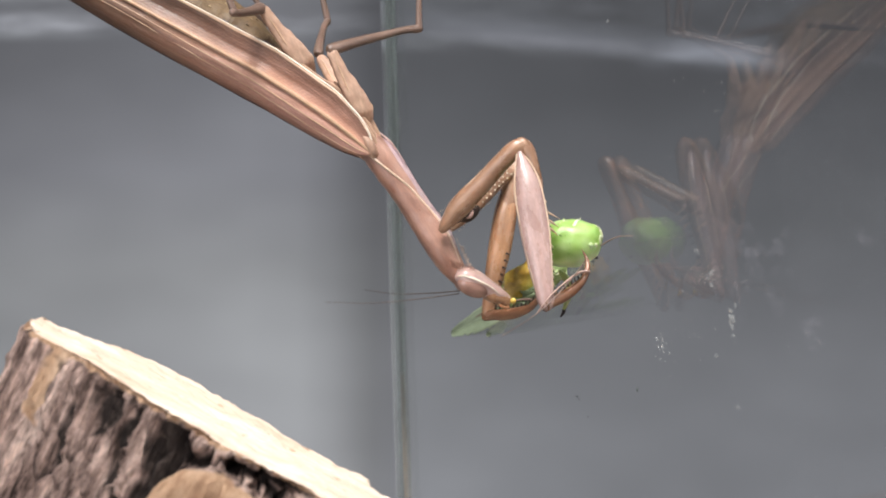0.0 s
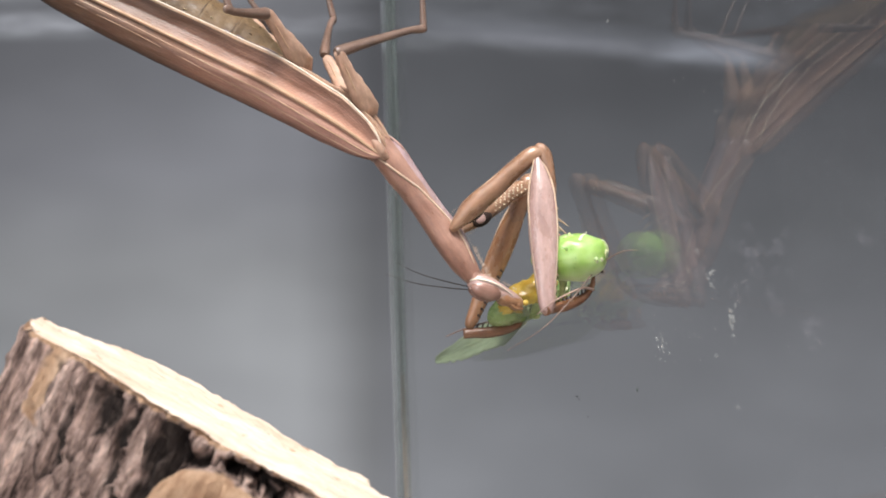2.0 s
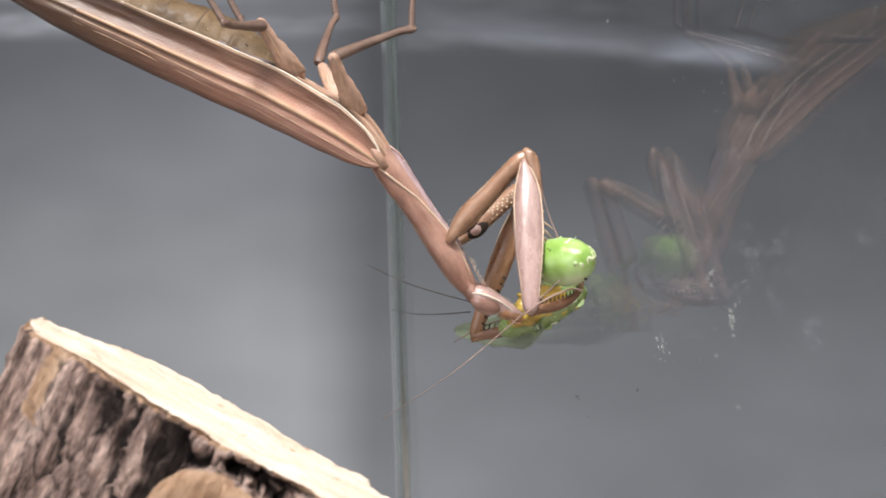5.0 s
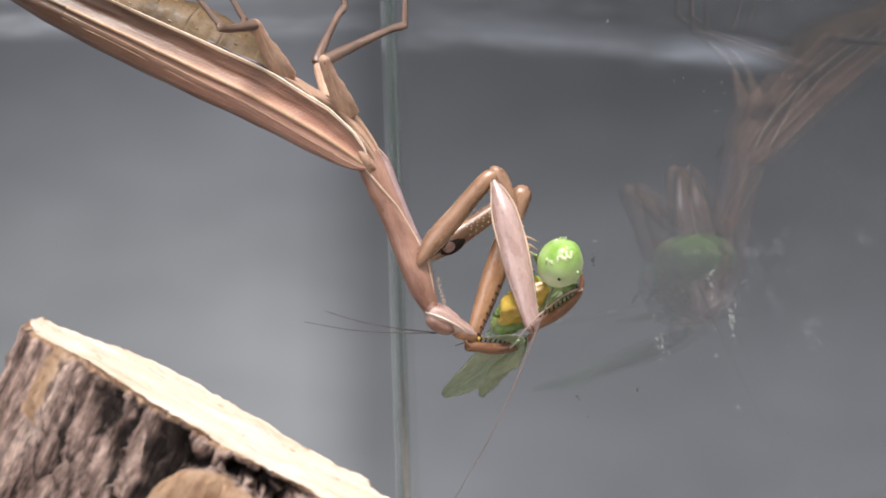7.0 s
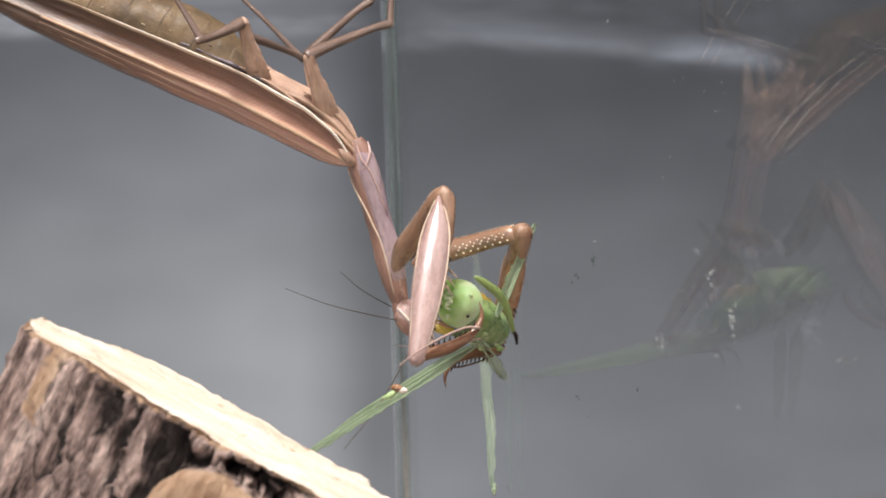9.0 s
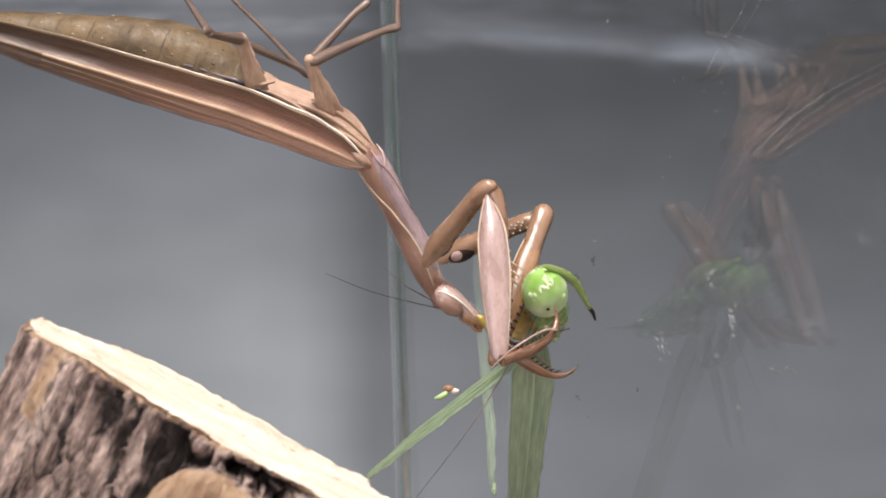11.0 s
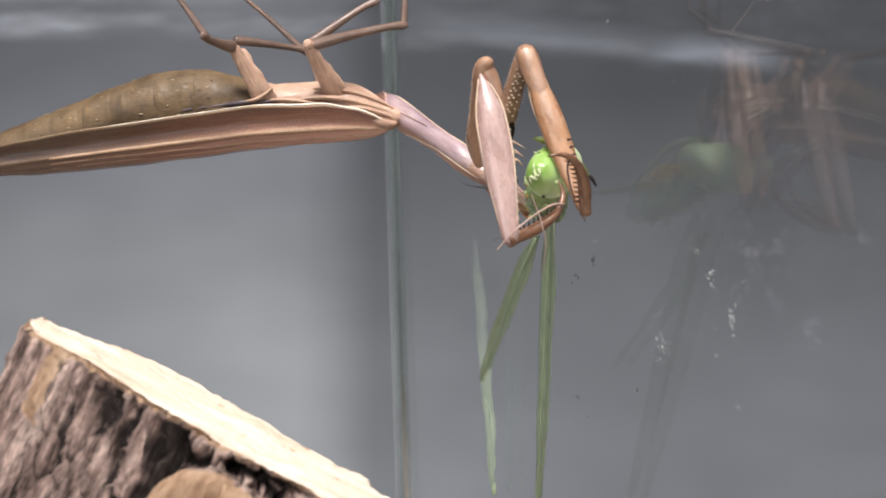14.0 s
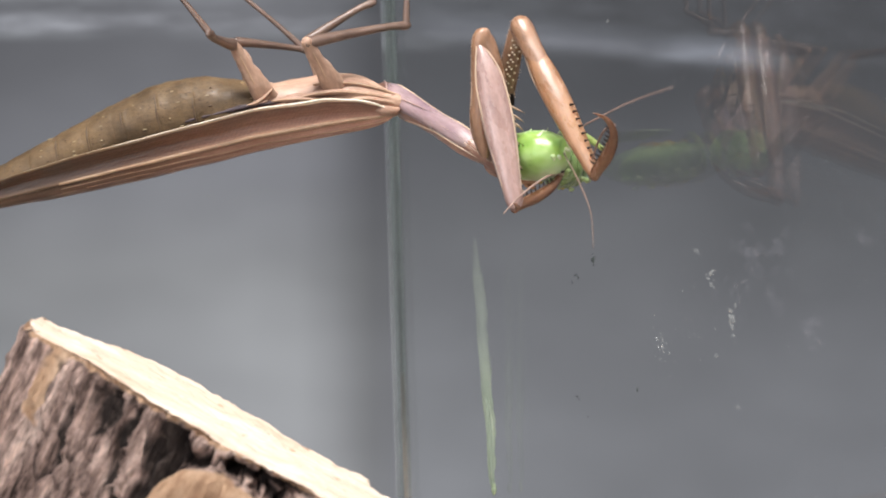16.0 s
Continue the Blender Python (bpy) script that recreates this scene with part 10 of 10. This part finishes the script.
    walk(moving["scrap"], [
        (0.0, pose(0.01342, 0.01516, 0.07265, 0.0, 28.4, 0.0)),
        (0.5, pose(0.01331, 0.01516, 0.07243, 0.0, 28.4, 0.0)),
        (1.0, pose(0.01319, 0.01516, 0.07222, 0.0, 28.4, 0.0)),
        (1.5, pose(0.01307, 0.01516, 0.07200, 0.0, 28.4, 0.0)),
        (2.0, pose(0.01296, 0.01516, 0.07179, 0.0, 28.4, 0.0)),
        (2.5, pose(0.01284, 0.01516, 0.07157, 0.0, 28.4, 0.0)),
        (3.0, pose(0.01272, 0.01516, 0.07136, 0.0, 28.4, 0.0)),
        (3.5, pose(0.01261, 0.01516, 0.07114, 0.0, 28.4, 0.0)),
        (4.0, pose(0.01249, 0.01516, 0.07093, 0.0, 28.4, 0.0)),
        (6.5, pose(0.01167, 0.00031, 0.07012, 0.0, 28.4, 0.0)),
        (7.0, pose(0.01160, -0.00089, 0.06990, 0.0, 28.4, 0.0)),
        (7.1, pose(0.01167, -0.00113, 0.07003, 0.0, 35.7, 0.0)),
        (7.3, pose(0.01182, -0.00160, 0.07030, 0.0, 50.8, 0.0)),
        (7.4, pose(0.01189, -0.00184, 0.07043, 0.0, 58.2, 0.0)),
        (7.5, pose(0.01196, -0.00208, 0.07055, 0.0, 70.0, 0.0)),
        (7.7, pose(0.01211, -0.00256, 0.07081, 180.0, 84.6, 180.0)),
        (7.8, pose(0.01218, -0.00280, 0.07094, 180.0, 72.2, 180.0)),
        (7.9, pose(0.01225, -0.00304, 0.07107, 180.0, 62.4, 180.0)),
        (8.0, pose(0.01232, -0.00328, 0.07120, 180.0, 54.5, 180.0)),
        (8.1, pose(0.00805, -0.00559, 0.06891, 180.0, 45.4, 180.0)),
        (8.2, pose(0.00387, -0.00790, 0.06668, 180.0, 36.7, 180.0)),
        (8.5, pose(-0.00755, -0.01852, 0.06046, 180.0, 15.8, 180.0)),
        (9.0, pose(-0.00632, -0.01852, 0.06133, 180.0, 15.8, 180.0)),
        (11.5, pose(0.00439, -0.00951, 0.06023, 180.0, 15.8, 180.0)),
        (12.0, pose(0.00776, -0.00869, 0.06170, 180.0, 15.8, 180.0)),
        (12.5, pose(0.00608, -0.00787, 0.06224, 180.0, 15.1, 180.0)),
        (13.0, pose(0.00731, -0.00787, 0.06133, 180.0, 15.8, 180.0)),
        (13.4, pose(0.00958, -0.00787, 0.05548, 180.0, 57.2, 180.0)),
        (13.5, pose(0.01065, -0.00896, 0.05806, 180.0, 57.2, 180.0)),
        (13.7, pose(0.01201, -0.01115, 0.06332, 180.0, 57.2, 180.0)),
        (13.8, pose(0.00410, -0.01770, 0.05275, 180.0, 43.2, 180.0)),
        (14.0, pose(0.00256, -0.01279, 0.02509, 180.0, 3.9, 180.0)),
        (14.2, pose(0.00256, -0.01262, 0.02505, 180.0, 3.9, 180.0)),
        (14.5, pose(0.00256, -0.01238, 0.02498, 180.0, 3.9, 180.0)),
        (15.0, pose(0.00256, -0.01238, 0.02498, 180.0, 3.9, 180.0)),
        (15.3, pose(0.00256, -0.01238, 0.02498, 180.0, 3.9, 180.0)),
        (15.4, pose(0.00256, -0.01238, 0.02498, 180.0, 3.9, 180.0)),
        (15.5, pose(0.00256, -0.01238, 0.02498, 180.0, 3.9, 180.0)),
        (16.0, pose(0.00256, -0.01238, 0.02498, 180.0, 3.9, 180.0)),
    ])
    walk(moving["morsel"], [
        (0.0, pose(0.01453, 0.01713, 0.07518, 0.0, 20.0, 0.0)),
        (4.0, pose(0.01473, 0.01476, 0.07206, 0.0, 20.0, 0.0)),
        (6.5, pose(0.01152, 0.00029, 0.07141, 0.0, 20.0, 0.0)),
        (8.0, pose(0.01238, -0.00127, 0.07470, 0.0, 20.0, 0.0)),
        (9.0, pose(-0.00042, -0.01311, 0.06928, 0.0, 20.0, 0.0)),
        (11.3, pose(0.00737, 0.00082, 0.06865, 0.0, 30.0, 0.0)),
        (11.5, pose(0.00754, 0.00082, 0.06873, 0.0, 30.0, 0.0)),
        (12.0, pose(0.01084, 0.00492, 0.06783, 0.0, 30.0, 0.0)),
        (12.5, pose(0.01142, 0.00492, 0.06756, 0.0, 30.0, 0.0)),
        (13.0, pose(0.01014, 0.00164, 0.06654, 0.0, 60.0, 0.0)),
        (13.2, pose(0.01028, 0.00000, 0.06581, 0.0, 70.0, 0.0)),
        (13.3, pose(0.00995, -0.00246, 0.06419, 0.0, 70.0, 0.0)),
        (13.4, pose(0.01065, -0.00492, 0.05968, 180.0, 70.0, 180.0)),
        (13.5, pose(0.01041, -0.00492, 0.05969, 180.0, 62.0, 180.0)),
        (13.6, pose(0.00803, -0.00492, 0.04052, 180.0, 30.0, 180.0)),
        (13.8, pose(0.00609, -0.00492, 0.03015, 180.0, -20.0, 180.0)),
        (16.0, pose(0.00608, -0.00492, 0.02999, 180.0, -20.0, 180.0)),
    ])
    walk(moving["torn"], [
        (0.0, pose(0.01169, 0.00000, 0.07109, 128.2, 7.9, 96.2)),
        (0.5, pose(0.01169, 0.00000, 0.07109, 128.2, 7.9, 96.2)),
        (1.0, pose(0.01169, 0.00000, 0.07109, 128.2, 7.9, 96.2)),
        (1.5, pose(0.01169, 0.00000, 0.07109, 128.2, 7.9, 96.2)),
        (2.0, pose(0.01169, 0.00000, 0.07109, 128.2, 7.9, 96.2)),
        (2.5, pose(0.01169, 0.00000, 0.07109, 128.2, 7.9, 96.2)),
        (3.0, pose(0.01169, 0.00000, 0.07109, 128.2, 7.9, 96.2)),
        (3.5, pose(0.01169, 0.00000, 0.07109, 128.2, 7.9, 96.2)),
        (4.0, pose(0.01169, 0.00000, 0.07109, 128.2, 7.9, 96.2)),
        (6.5, pose(0.01169, 0.00000, 0.07109, 128.2, 7.9, 96.2)),
        (7.0, pose(0.01169, 0.00000, 0.07109, 128.2, 7.9, 96.2)),
        (7.1, pose(0.01169, 0.00000, 0.07109, 128.2, 7.9, 96.2)),
        (7.3, pose(0.00833, -0.00246, 0.06667, 96.5, 75.8, 84.6)),
        (7.4, pose(0.00830, -0.00328, 0.06672, 89.3, 75.4, 84.7)),
        (7.5, pose(0.00836, -0.00164, 0.06662, 84.6, 77.3, 84.2)),
        (7.7, pose(0.00836, -0.00164, 0.06662, 83.5, 77.3, 84.2)),
        (7.8, pose(0.01222, -0.00164, 0.06503, 61.5, 76.2, 62.2)),
        (7.9, pose(0.01177, 0.00492, 0.06546, 180.0, 88.8, 180.0)),
        (8.0, pose(0.01140, 0.00492, 0.06714, 87.8, 63.2, 88.0)),
        (8.1, pose(0.00544, 0.03934, 0.08137, 0.0, 87.9, 0.0)),
        (8.2, pose(0.00544, 0.03934, 0.08137, 0.0, 87.9, 0.0)),
        (8.5, pose(0.00544, 0.03934, 0.08137, 0.0, 87.9, 0.0)),
        (9.0, pose(0.00544, 0.03934, 0.08137, 0.0, 87.9, 0.0)),
        (11.5, pose(0.00544, 0.03934, 0.08137, 0.0, 87.9, 0.0)),
        (12.0, pose(0.00544, 0.03934, 0.08137, 0.0, 87.9, 0.0)),
        (12.5, pose(0.00544, 0.03934, 0.08137, 0.0, 87.9, 0.0)),
        (13.0, pose(0.00544, 0.03934, 0.08137, 0.0, 87.9, 0.0)),
        (13.4, pose(0.00544, 0.03934, 0.08137, 0.0, 87.9, 0.0)),
        (13.5, pose(0.00544, 0.03934, 0.08137, 0.0, 87.9, 0.0)),
        (13.7, pose(0.00544, 0.03934, 0.08137, 0.0, 87.9, 0.0)),
        (13.8, pose(0.00544, 0.03934, 0.08137, 0.0, 87.9, 0.0)),
        (14.0, pose(0.00544, 0.03934, 0.08137, 0.0, 87.9, 0.0)),
        (14.2, pose(0.00544, 0.03934, 0.08137, 0.0, 87.9, 0.0)),
        (14.5, pose(0.00544, 0.03934, 0.08137, 0.0, 87.9, 0.0)),
        (15.0, pose(0.00544, 0.03934, 0.08137, 0.0, 87.9, 0.0)),
        (15.3, pose(0.00544, 0.03934, 0.08137, 0.0, 87.9, 0.0)),
        (15.4, pose(0.00544, 0.03934, 0.08137, 0.0, 87.9, 0.0)),
        (15.5, pose(0.00544, 0.03934, 0.08137, 0.0, 87.9, 0.0)),
        (16.0, pose(0.00544, 0.03934, 0.08137, 0.0, 87.9, 0.0)),
    ])


motions()
